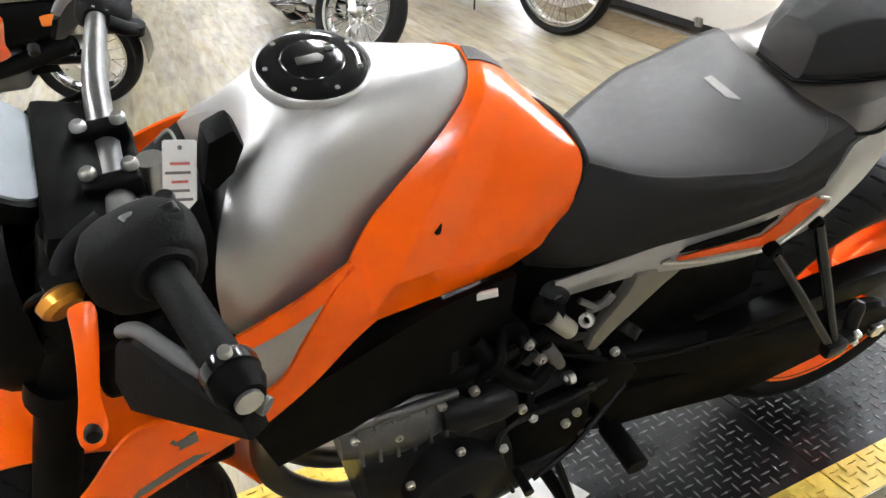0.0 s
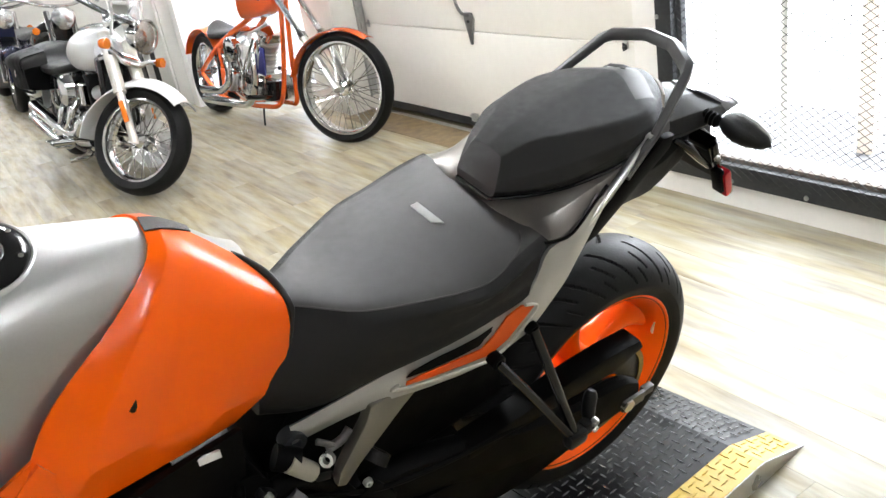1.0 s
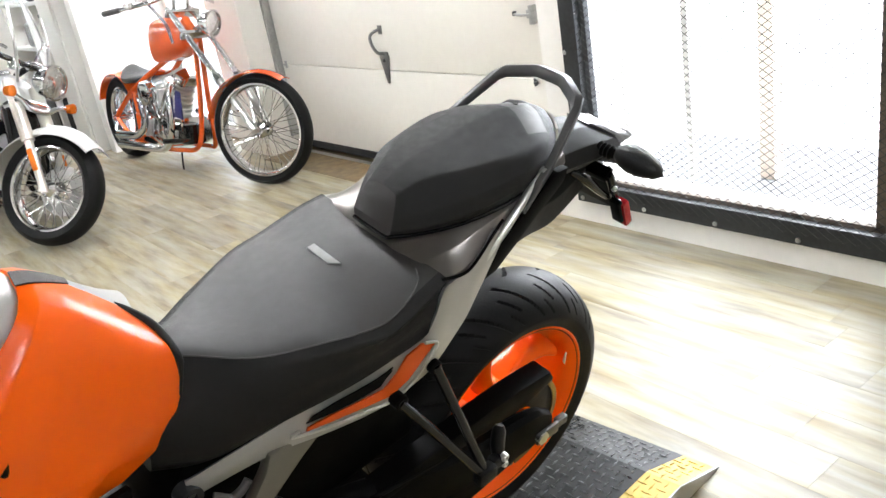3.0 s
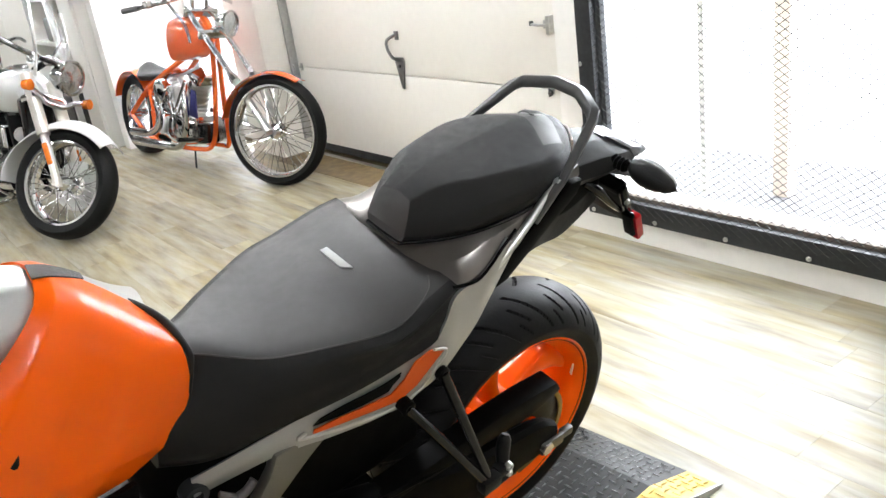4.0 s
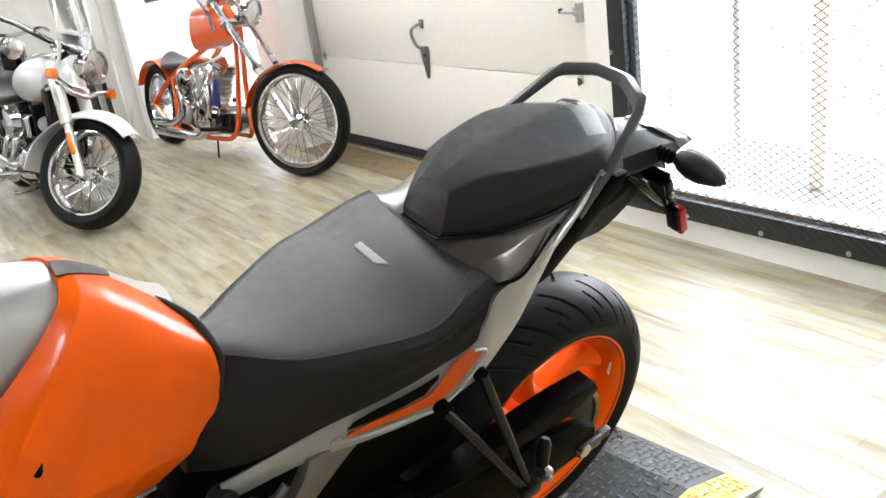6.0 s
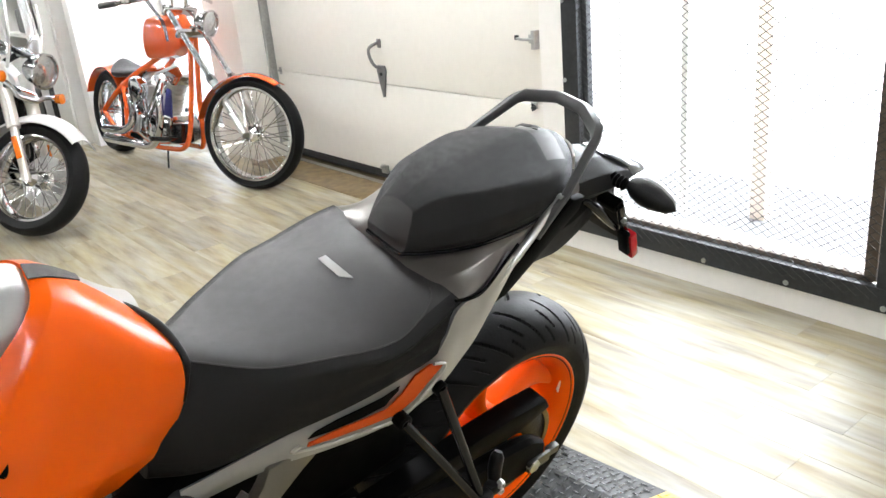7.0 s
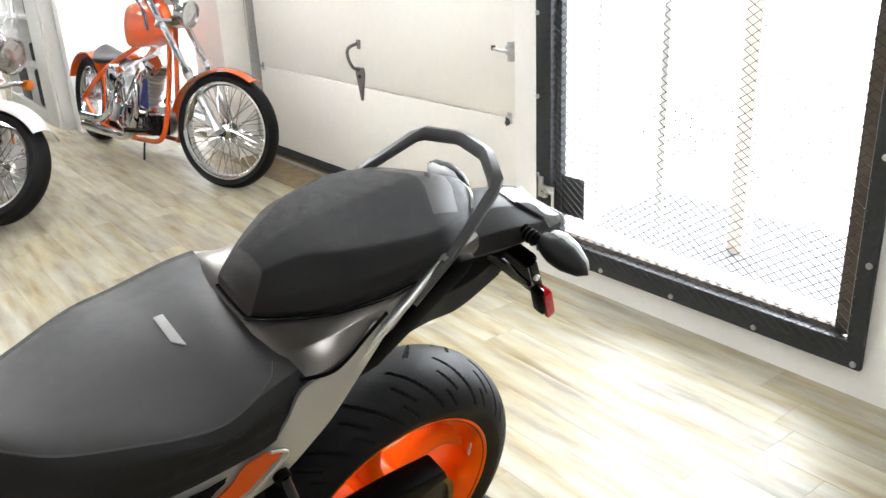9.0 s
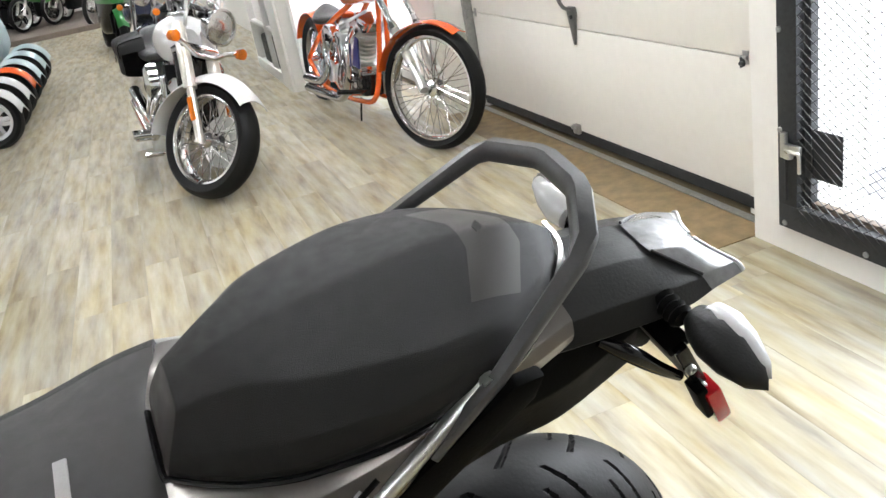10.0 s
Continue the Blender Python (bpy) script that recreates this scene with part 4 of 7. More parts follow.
for sy in (1, -1):
    part("carrier_bracket", merge(tube([(-0.120, 0.060 * sy, 0.868), (-0.150, 0.074 * sy, 0.848), (-0.185, 0.080 * sy, 0.815), (-0.215, 0.084 * sy, 0.790)], [0.006, 0.010, 0.008, 0.006], 10), box(0.016, 0.012, 0.095, (0, 0, 0), 0.004, m=pose(-0.222, 0.092 * sy, 0.806, 0, 28, 0))), GLOSS_BLACK, carrier, "glossy black bracket arm")
    part("bracket_bolt", bolt_head((-0.214, 0.097 * sy, 0.815), 0.006, 0.006 * sy), ALU, carrier)
    part("bracket_bolt", bolt_head((-0.236, 0.097 * sy, 0.778), 0.005, 0.006 * sy), ALU, carrier)
    part("reflector_mount", box(0.014, 0.024, 0.060, (0, 0, 0), 0.003, m=pose(-0.238, sy * 0.098, 0.757, 0, 25, 0)), BLACK, carrier)
    part("reflector", box(0.020, 0.030, 0.066, (0, 0, 0), 0.005, m=pose(-0.253, sy * 0.100, 0.750, 0, 25, 0)), RED_LENS, carrier, "red rear reflector")
    ind = part("indicator", lathe([(0.0, 0.0), (0.014, 0.0), (0.022, 0.014), (0.026, 0.034), (0.024, 0.058), (0.014, 0.088), (0.0, 0.104)], 24, "Y", m=pose(-0.205, sy * 0.100, 0.898 if sy > 0 else 0.884, -4 * sy, 0, 0 if sy > 0 else 180)), TAIL_PLASTIC, bike, "black arrow-shaped indicator")
    part("indicator_lens", lathe([(0.0, 0.0), (0.018, 0.004), (0.0235, 0.024), (0.021, 0.048), (0.011, 0.078), (0.0, 0.092)], 20, "Y", m=pose(-0.2135 if sy > 0 else -0.196, sy * 0.106, 0.902 if sy > 0 else 0.886, -4 * sy, 0, 0 if sy > 0 else 180)), CLEAR_LENS, ind, "clear indicator lens")
    bel = [(0.010, 0.0)]
    for k in range(5):
        bel += [(0.014, 0.004 + 0.009 * k), (0.010, 0.0085 + 0.009 * k)]
    part("indicator_stalk", lathe(bel, 16, "Y", m=pose(-0.190, sy * 0.055, 0.900 if sy > 0 else 0.888, 0, 0, 0 if sy > 0 else 180)), BLACK, ind)

# grab handle
gh = []
for (x, y, z) in ((0.10, 0.136, 0.905), (0.03, 0.126, 0.955), (-0.064, 0.096, 1.023), (-0.078, 0.084, 1.032), (-0.103, 0.036, 1.042), (-0.106, 0.024, 1.043)):
    gh.append((x, y, z))
gh = gh + [(x, -y, z) for x, y, z in gh[::-1]]
rows = []
P = np.array(gh)
Td = np.gradient(P, axis=0)
for p, t in zip(P, Td):
    t = t / np.linalg.norm(t)
    slim = 1.0 if p[2] > 1.03 else 0.80 if p[2] > 1.0 else 0.62
    up = np.array([-0.25, 0, 0.95])
    sd = np.cross(t, up)
    sd /= np.linalg.norm(sd)
    up = np.cross(sd, t)
    a, b = 0.0108 * slim, 0.0105 * slim
    rows.append([p + sd * a * i + up * b * j for i, j in ((-1, -0.6), (-0.7, -1), (0.7, -1), (1, -0.6), (1, 0.6), (0.7, 1), (-0.7, 1), (-1, 0.6))])
part("grab_handle", grid_mesh(rows, True, True), HANDLE_GREY, bike, "dark grey cast grab handle")
for sy in (1, -1):
    part("grab_rod", tube([(0.215, 0.150 * sy, 0.845), (0.12, 0.138 * sy, 0.905), (0.036, 0.115 * sy, 0.948)], 0.007, 10), ALU, bike, "bright metal rod")
    part("grab_bracket", slab([(0.19, 0.80), (0.17, 0.845), (0.02, 0.950), (-0.01, 0.95), (0.0, 0.925), (0.15, 0.81)], 0.016, 0.004, shift(0, 0.130 * sy, 0)), BLACK, bike)
    part("grab_bolt", lathe([(0.009, 0), (0.009, 0.01), (0, 0.012)], 10, "Y", m=shift(0.036, 0.118 * sy, 0.950) if sy > 0 else pose(0.036, -0.118, 0.95, 0, 0, 180)), ALU, bike)

# tail side panels with the orange inlay
for sy in (1, -1):
    g = [
        [(0.715, 0.098, 0.688), (0.60, 0.122, 0.722), (0.50, 0.146, 0.755), (0.42, 0.166, 0.782), (0.352, 0.178, 0.797), (0.326, 0.179, 0.826), (0.300, 0.171, 0.862), (0.264, 0.163, 0.864), (0.236, 0.157, 0.862), (0.165, 0.143, 0.903)],
        [(0.716, 0.104, 0.672), (0.60, 0.130, 0.706), (0.50, 0.154, 0.732), (0.42, 0.172, 0.755), (0.347, 0.183, 0.774), (0.316, 0.183, 0.797), (0.289, 0.177, 0.822), (0.252, 0.169, 0.828), (0.222, 0.162, 0.842), (0.155, 0.144, 0.886)],
        [(0.716, 0.102, 0.655), (0.60, 0.130, 0.684), (0.51, 0.154, 0.690), (0.42, 0.172, 0.698), (0.345, 0.182, 0.726), (0.312, 0.180, 0.743), (0.285, 0.176, 0.760), (0.248, 0.169, 0.783), (0.214, 0.160, 0.812), (0.150, 0.142, 0.868)]]
    bm = skin(g, 0.006)
    panel = part("side_panel", bm if sy > 0 else flipped(bm), SILVER, bike, "silver grey tail side panel")
    g2 = [[(0.543, 0.1490, 0.7165), (0.510, 0.1570, 0.7250), (0.465, 0.1672, 0.7311), (0.424, 0.1765, 0.7372), (0.402, 0.1800, 0.7578), (0.383, 0.1828, 0.7855), (0.357, 0.1860, 0.7965)],
          [(0.545, 0.1485, 0.7105), (0.502, 0.1590, 0.7130), (0.456, 0.1692, 0.7160), (0.409, 0.1790, 0.7195), (0.379, 0.1830, 0.7375), (0.347, 0.1868, 0.7720), (0.327, 0.1855, 0.7860)]]
    bm = skin(g2, 0.003, 1, 1)
    part("orange_inlay", bm if sy > 0 else flipped(bm), INLAY, panel, "orange inlay")
    bm = skin([[(0.534, 0.1512, 0.7362), (0.500, 0.1592, 0.7476), (0.465, 0.1672, 0.7554), (0.433, 0.1744, 0.7643), (0.407, 0.1790, 0.7753)], [(0.5445, 0.1486, 0.7260), (0.510, 0.1570, 0.7290), (0.465, 0.1672, 0.7365), (0.4285, 0.1754, 0.7465), (0.411, 0.1785, 0.7704)]], 0.002, 1, 1)
    part("black_inlay", bm if sy > 0 else flipped(bm), BLACK, panel, "black slot")
    bm = tube([(0.352, 0.1875, 0.7975), (0.326, 0.1868, 0.7830), (0.345, 0.1885, 0.7620), (0.375, 0.1850, 0.7290), (0.409, 0.1802, 0.7100), (0.456, 0.1702, 0.7070), (0.502, 0.1600, 0.7050), (0.566, 0.1445, 0.7095), (0.556, 0.1470, 0.7180)], 0.0026, 8)
    part("inlay_border", bm if sy > 0 else flipped(bm), ALU, panel, "bright raised border")
    # frame spar below it
    part("frame_spar", slab([(0.535, 0.700), (0.50, 0.690), (0.545, 0.655), (0.625, 0.580), (0.652, 0.548), (0.668, 0.556), (0.660, 0.585), (0.612, 0.660), (0.602, 0.692)], 0.022, 0.005, pose(0, 0.128 * sy, 0, 0, 0, 0)), STEEL_GREY, bike, "grey cast frame strut")
    part("frame_eye", lathe([(0.010, -0.012), (0.019, -0.012), (0.019, 0.012), (0.010, 0.012)], 20, "Y", close=True, m=shift(0.715, 0.100 * sy, 0.664)), FRAME_STEEL, bike)
    # pillion peg hanger
    part("peg_strut", tube([(0.332, 0.190 * sy, 0.741), (0.306, 0.228 * sy, 0.632), (0.278, 0.262 * sy, 0.524)], 0.0085, 12), GLOSS_BLACK, bike)
    part("peg_strut", tube([(0.404, 0.192 * sy, 0.710), (0.345, 0.228 * sy, 0.618), (0.284, 0.264 * sy, 0.520)], 0.0080, 12), GLOSS_BLACK, bike)
    part("strut_boss", lathe([(0.0, -0.01), (0.013, -0.01), (0.013, 0.008), (0.008, 0.010), (0, 0.007)], 16, "Y", m=shift(0.404, 0.188 * sy, 0.712)), BLACK, bike)
    part("peg_joint", merge(box(0.042, 0.024, 0.030, (0.278, 0.264 * sy, 0.518), 0.008), box(0.034, 0.020, 0.026, (0.244, 0.258 * sy, 0.522), 0.006)), GRAPHITE, bike)
    part("peg_pin", bolt_head((0.236, 0.262 * sy, 0.530), 0.008, 0.010 * sy), ALU, bike)
    part("peg_pin", bolt_head((0.232, 0.260 * sy, 0.510), 0.007, 0.010 * sy), ALU, bike)
    part("pillion_peg", tube([(0.236, 0.252 * sy, 0.525), (0.233, 0.246 * sy, 0.545), (0.228, 0.242 * sy, 0.568), (0.224, 0.240 * sy, 0.578)], [0.011, 0.0125, 0.012, 0.007], 14), GRAPHITE, bike, "folded pillion footpeg")
    part("strut_boss", lathe([(0.0, -0.01), (0.012, -0.01), (0.012, 0.010), (0.007, 0.012), (0, 0.009)], 16, "Y", m=shift(0.332, 0.182 * sy, 0.739)), BLACK, bike)

# fuel tank with its orange covers
tank = part("fuel_tank", loft([
    [(1.170, 0, 0.80), (1.178, 0.118, 0.80), (1.178, 0.138, 0.88), (1.168, 0.128, 0.930), (1.148, 0.095, 0.962), (1.122, 0.050, 0.992), (1.112, 0, 1.004)],
    [(1.12, 0, 0.78), (1.135, 0.135, 0.79), (1.135, 0.153, 0.88), (1.124, 0.140, 0.945), (1.104, 0.098, 0.986), (1.084, 0.056, 1.024), (1.077, 0, 1.040)],
    [(1.02, 0, 0.78), (1.03, 0.136, 0.79), (1.03, 0.136, 0.87), (1.02, 0.121, 0.950), (1.01, 0.097, 1.016), (1.01, 0.058, 1.048), (1.01, 0, 1.058)],
    [(0.90, 0, 0.77), (0.91, 0.110, 0.785), (0.91, 0.121, 0.82), (0.90, 0.109, 0.895), (0.90, 0.081, 0.990), (0.90, 0.050, 1.033), (0.90, 0, 1.044)],
    [(0.80, 0, 0.77), (0.81, 0.086, 0.775), (0.81, 0.094, 0.80), (0.80, 0.083, 0.855), (0.80, 0.067, 0.952), (0.80, 0.032, 1.004), (0.80, 0, 1.016)],
    [(0.735, 0, 0.77), (0.738, 0.060, 0.775), (0.738, 0.068, 0.80), (0.735, 0.058, 0.84), (0.735, 0.043, 0.885), (0.735, 0.02, 0.912), (0.735, 0, 0.922)]], 6, 4), SILVER, bike, "brushed silver fuel tank", at=shift(0, -0.012, 0))
cap_at = pose(1.008, 0, 1.054, -7, -2, 0) @ Matrix.Diagonal((0.90, 0.90, 0.8, 1))
cap = part("fuel_cap", lathe([(0, 0.010), (0.030, 0.011), (0.052, 0.010), (0.064, 0.008), (0.070, 0.003), (0.072, -0.006)], 48, "Z", m=cap_at), GLOSS_BLACK, tank, "gloss black fuel cap")
part("cap_ring", lathe([(0.070, 0.002), (0.073, 0.004), (0.076, 0.001), (0.078, -0.010)], 48, "Z", m=cap_at), SILVER, cap)
for k in range(7):
    a = 2 * math.pi * k / 7
    part("cap_screw", lathe([(0, 0.002), (0.003, 0.002), (0.0036, 0)], 10, "Z", m=cap_at @ shift(0.060 * math.cos(a), 0.060 * math.sin(a), 0.008)), ALU, cap)
part("cap_lid", lathe([(0, 0.004), (0.036, 0.004), (0.040, 0.0015), (0.041, 0.0)], 40, "Z", m=cap_at @ shift(0, 0, 0.0105)), GLOSS_BLACK, cap)
part("key_slot", merge(slab([(0.016, -0.006), (0.016, 0.006), (-0.014, 0.009), (-0.020, 0.0), (-0.014, -0.009)], 0.004, 0.001, cap_at @ shift(0.006, 0.004, 0.0155), "XY"), box(0.012, 0.008, 0.003, (0, 0, 0), 0.001, m=cap_at @ shift(-0.026, -0.012, 0.0155))), CAST, cap)

for sy in (1, -1):
    g = [
        [(0.822, 0.0, 1.036), (0.804, 0.0, 1.027), (0.782, 0.0, 1.009), (0.745, 0, 0.970), (0.695, 0, 0.912)],
        [(0.836, 0.052, 1.017), (0.815, 0.054, 1.010), (0.785, 0.052, 0.990), (0.735, 0.050, 0.948), (0.687, 0.048, 0.908)],
        [(0.898, 0.093, 0.980), (0.868, 0.104, 0.972), (0.818, 0.092, 0.940), (0.742, 0.090, 0.912), (0.687, 0.090, 0.888)],
        [(0.992, 0.137, 0.934), (0.938, 0.148, 0.910), (0.860, 0.116, 0.872), (0.772, 0.108, 0.846), (0.690, 0.090, 0.822)],
        [(1.045, 0.158, 0.870), (0.984, 0.171, 0.849), (0.902, 0.134, 0.814), (0.806, 0.120, 0.788), (0.726, 0.091, 0.758)],
        [(1.085, 0.172, 0.812), (1.020, 0.164, 0.790), (0.945, 0.142, 0.770), (0.860, 0.120, 0.752), (0.790, 0.100, 0.738)]]
    bm = skin(creased(g, (4,), (1, 2, 3)), 0.005, 4, 4)
    if sy < 0:
        for f in bm.faces:
            c = f.calc_center_median()
            if c.z > 0.895 and c.x < 0.765:
                f.material_index = 1
    cover = part("tank_cover", bm if sy > 0 else flipped(bm), [ORANGE, SILVER], bike, "glossy orange tank cover", at=shift(0, -0.012, 0), sharp=40)
    if sy > 0:
        part("cover_strip", skin([[(0.823, -0.002, 1.0375), (0.804, -0.006, 1.0280), (0.782, -0.012, 1.0100), (0.762, -0.018, 0.9905)], [(0.825, 0.024, 1.0335), (0.806, 0.018, 1.0255), (0.783, 0.010, 1.0100), (0.763, -0.002, 0.9915)]], 0.002), BAND, cover, "dark grey strip across the cover")
        part("black_edge", tube([(0.722, -0.016, 0.934), (0.706, 0.008, 0.927), (0.688, 0.045, 0.913), (0.681, 0.086, 0.890), (0.683, 0.092, 0.862), (0.689, 0.091, 0.825)], [0.003, 0.005, 0.006, 0.005, 0.003, 0.002], 10), TAIL_PLASTIC, cover, "black rubber edge at the seat")
    g = [
        [(1.026, 0.144, 0.886), (1.054, 0.152, 0.868), (1.098, 0.168, 0.820), (1.139, 0.183, 0.778), (1.20, 0.196, 0.777), (1.295, 0.203, 0.803), (1.365, 0.203, 0.730), (1.425, 0.200, 0.660)],
        [(1.000, 0.1460, 0.833), (1.048, 0.158, 0.826), (1.098, 0.174, 0.788), (1.150, 0.188, 0.754), (1.204, 0.200, 0.750), (1.283, 0.206, 0.753), (1.355, 0.205, 0.700), (1.418, 0.201, 0.650)],
        [(0.990, 0.139, 0.794), (1.040, 0.154, 0.776), (1.100, 0.176, 0.750), (1.162, 0.187, 0.722), (1.208, 0.196, 0.718), (1.270, 0.202, 0.700), (1.345, 0.201, 0.666), (1.410, 0.198, 0.640)]]
    bm = skin(g, 0.006)
    spoiler = part("side_spoiler", bm if sy > 0 else flipped(bm), ORANGE, bike, "orange side spoiler with grey stripes")
    bm = skin([[(1.200, 0.2005, 0.744), (1.27, 0.2085, 0.723), (1.345, 0.2075, 0.690)], [(1.200, 0.2005, 0.731), (1.268, 0.2075, 0.710), (1.342, 0.2065, 0.677)]], 0.002)
    part("stripe", bm if sy > 0 else flipped(bm), DECAL_GREY, spoiler)
    for k, (x0, x1, z0, z1) in enumerate(((1.338, 1.312, 0.716, 0), (1.310, 1.296, 0.734, 0), (1.300, 1.276, 0.738, 0), (1.276, 1.264, 0.752, 0), (1.268, 1.240, 0.752, 0))):
        bm = skin([[(x0, 0.2110, z0 + 0.012), (x1, 0.2112, z0 + 0.020)], [(x0, 0.2110, z0 - 0.004), (x1, 0.2110, z0 + 0.003)]], 0.006, 3, 3)
        part("stripe", bm if sy > 0 else flipped(bm), DECAL_GREY, spoiler)
    bm = skin([[(1.030, 0.146, 0.897), (1.10, 0.154, 0.868), (1.171, 0.148, 0.835)], [(1.052, 0.151, 0.862), (1.105, 0.158, 0.838), (1.165, 0.152, 0.812)]], 0.005)
    part("spoiler_arm", bm if sy > 0 else flipped(bm), ORANGE, bike, "slim orange arm")
    bm = skin([[(1.050, 0.148, 0.866), (1.105, 0.153, 0.842), (1.165, 0.148, 0.815), (1.205, 0.150, 0.790)], [(1.06, 0.157, 0.858), (1.105, 0.170, 0.803), (1.165, 0.181, 0.752), (1.210, 0.190, 0.750)]], 0.004)
    part("spoiler_infill", bm if sy > 0 else flipped(bm), SILVER, bike, "grey infill panel")
    part("cover_recess", lathe([(0, 0), (0.008, 0.0), (0.010, 0.003), (0, 0.003)], 14, "Y", m=pose(0.915, 0.1300 * sy, 0.895, 40 * sy, 0, 0) @ Matrix.Diagonal((0.8, 1, 1.9, 1))), BLACK, cover, "black oval recess")
part("spoiler_flare", flipped(skin([[(1.06, 0.17, 0.910), (1.11, 0.200, 0.909), (1.168, 0.205, 0.901), (1.230, 0.200, 0.886)], [(1.07, 0.175, 0.86), (1.12, 0.208, 0.850), (1.18, 0.214, 0.838), (1.240, 0.205, 0.820)]], 0.005)), ORANGE, bike, "orange flare of the far spoiler")
# airbox side and black lower cover
for sy in (1, -1):
    bm = skin([[(0.79, 0.098, 0.742), (0.93, 0.138, 0.768), (1.08, 0.168, 0.750), (1.19, 0.180, 0.735)],
               [(0.80, 0.105, 0.63), (0.90, 0.130, 0.62), (1.02, 0.145, 0.60), (1.16, 0.150, 0.575)]], 0.01)
    part("lower_cover", bm if sy > 0 else flipped(bm), BLACK, bike, "matt black plastic lower cover")
part("white_tab", box(0.060, 0.004, 0.014, (0, 0, 0), 0.001, m=pose(0.858, 0.1270, 0.746, 0, 4, -10)), WHITE_PAPER, bike, "small white tie-on strip")

# frame, engine
part("frame_tube", merge(*[tube([(1.22, 0.06 * s, 0.86), (1.08, 0.12 * s, 0.68), (0.90, 0.13 * s, 0.60), (0.72, 0.12 * s, 0.60), (0.62, 0.10 * s, 0.44)], 0.018, 10) for s in (1, -1)]), BLACK, bike)
eng = part("engine_case", loft([
    [(0.60, 0, 0.28), (0.60, 0.10, 0.28), (0.60, 0.12, 0.37), (0.60, 0.10, 0.46), (0.60, 0, 0.48)],
    [(0.74, 0, 0.24), (0.74, 0.14, 0.25), (0.74, 0.17, 0.36), (0.74, 0.14, 0.49), (0.74, 0, 0.52)],
    [(0.90, 0, 0.22), (0.90, 0.15, 0.24), (0.90, 0.18, 0.36), (0.90, 0.15, 0.49), (0.90, 0, 0.54)],
    [(1.04, 0, 0.26), (1.04, 0.13, 0.28), (1.04, 0.15, 0.37), (1.04, 0.13, 0.46), (1.04, 0, 0.48)]], 5, 4), GRAPHITE, bike, "dark cast engine case")
part("cylinder_block", merge(box(0.20, 0.26, 0.10, (0.96, 0, 0.55), 0.02), box(0.23, 0.28, 0.09, (0.985, 0, 0.64), 0.025)), GRAPHITE, eng)
part("head_cover", loft([[(0.90, 0.10, 0.50), (0.90, 0.145, 0.50), (0.90, 0.150, 0.56), (0.90, 0.10, 0.58)], [(0.98, 0.10, 0.49), (0.98, 0.160, 0.50), (0.98, 0.165, 0.57), (0.98, 0.10, 0.60)], [(1.07, 0.10, 0.50), (1.07, 0.145, 0.51), (1.07, 0.150, 0.56), (1.07, 0.10, 0.58)]], 4, 3, False), CAST, eng, "grey cast cylinder head")
part("alternator_cover", lathe([(0.0, 0.050), (0.040, 0.050), (0.055, 0.042), (0.080, 0.036), (0.086, 0.010), (0.086, -0.03)], 40, "Y", m=shift(0.905, 0.165, 0.395)), GRAPHITE, eng, "round dark engine cover")
part("cover_plug", lathe([(0.0, 0.010), (0.018, 0.010), (0.020, 0)], 6, "Y", m=shift(0.905, 0.214, 0.395)), BLACK, eng)
part("sprocket_cover", box(0.15, 0.05, 0.14, (0.74, 0.155, 0.42), 0.025, 3), BLACK, eng)
part("starter_motor", lathe([(0, -0.05), (0.03, -0.05), (0.034, -0.03), (0.034, 0.04), (0.02, 0.06), (0, 0.06)], 20, "X", m=shift(0.86, 0.155, 0.545)), GRAPHITE, eng)
for (x, y, z) in ((0.905, 0.19, 0.50), (0.83, 0.185, 0.455), (0.985, 0.19, 0.46), (0.84, 0.185, 0.34), (0.97, 0.19, 0.34), (0.70, 0.18, 0.47), (0.68, 0.18, 0.40), (0.78, 0.18, 0.50), (0.99, 0.162, 0.55), (1.05, 0.15, 0.56), (0.92, 0.155, 0.575)):
    part("case_bolt", bolt_head((x, y, z), 0.0075, 0.008), ALU, eng)
part("throttle_body", merge(tube([(0.80, 0.04, 0.60), (0.80, 0.13, 0.63)], 0.032, 14), tube([(0.75, 0.11, 0.66), (0.72, 0.125, 0.645)], 0.020, 14)), BLACK, eng)
part("sensor_cover", tube([(0.737, 0.128, 0.655), (0.722, 0.134, 0.640), (0.706, 0.139, 0.622)], [0.0145, 0.015, 0.0145], 14), BEIGE, eng, "pale beige plastic sensor cover")
part("clamp_collar", lathe([(0.013, -0.010), (0.019, -0.010), (0.020, 0.010), (0.013, 0.010)], 20, "X", close=True, m=pose(0.590, 0.132, 0.566, 0, 40, 20)), GRAPHITE, eng)
part("bright_bracket", merge(tube([(0.675, 0.132, 0.645), (0.655, 0.140, 0.660), (0.640, 0.138, 0.672)], 0.007, 10), tube([(0.69, 0.128, 0.668), (0.668, 0.138, 0.655)], 0.005, 8)), CAST, eng, "grey metal hose bracket")
part("hose_union", merge(tube([(0.745, 0.142, 0.606), (0.738, 0.150, 0.592), (0.724, 0.152, 0.566)], [0.010, 0.012, 0.009], 12), tube([(0.775, 0.145, 0.612), (0.760, 0.152, 0.590)], 0.008, 10)), CAST, eng, "grey metal hose union")
part("hose", tube([(0.86, 0.13, 0.66), (0.82, 0.16, 0.60), (0.78, 0.165, 0.56), (0.74, 0.15, 0.57)], 0.012, 10), BLACK, eng)
part("cable", tube([(0.72, 0.12, 0.56), (0.60, 0.14, 0.50), (0.45, 0.14, 0.46), (0.25, 0.13, 0.42)], 0.005, 8), BLACK, eng)
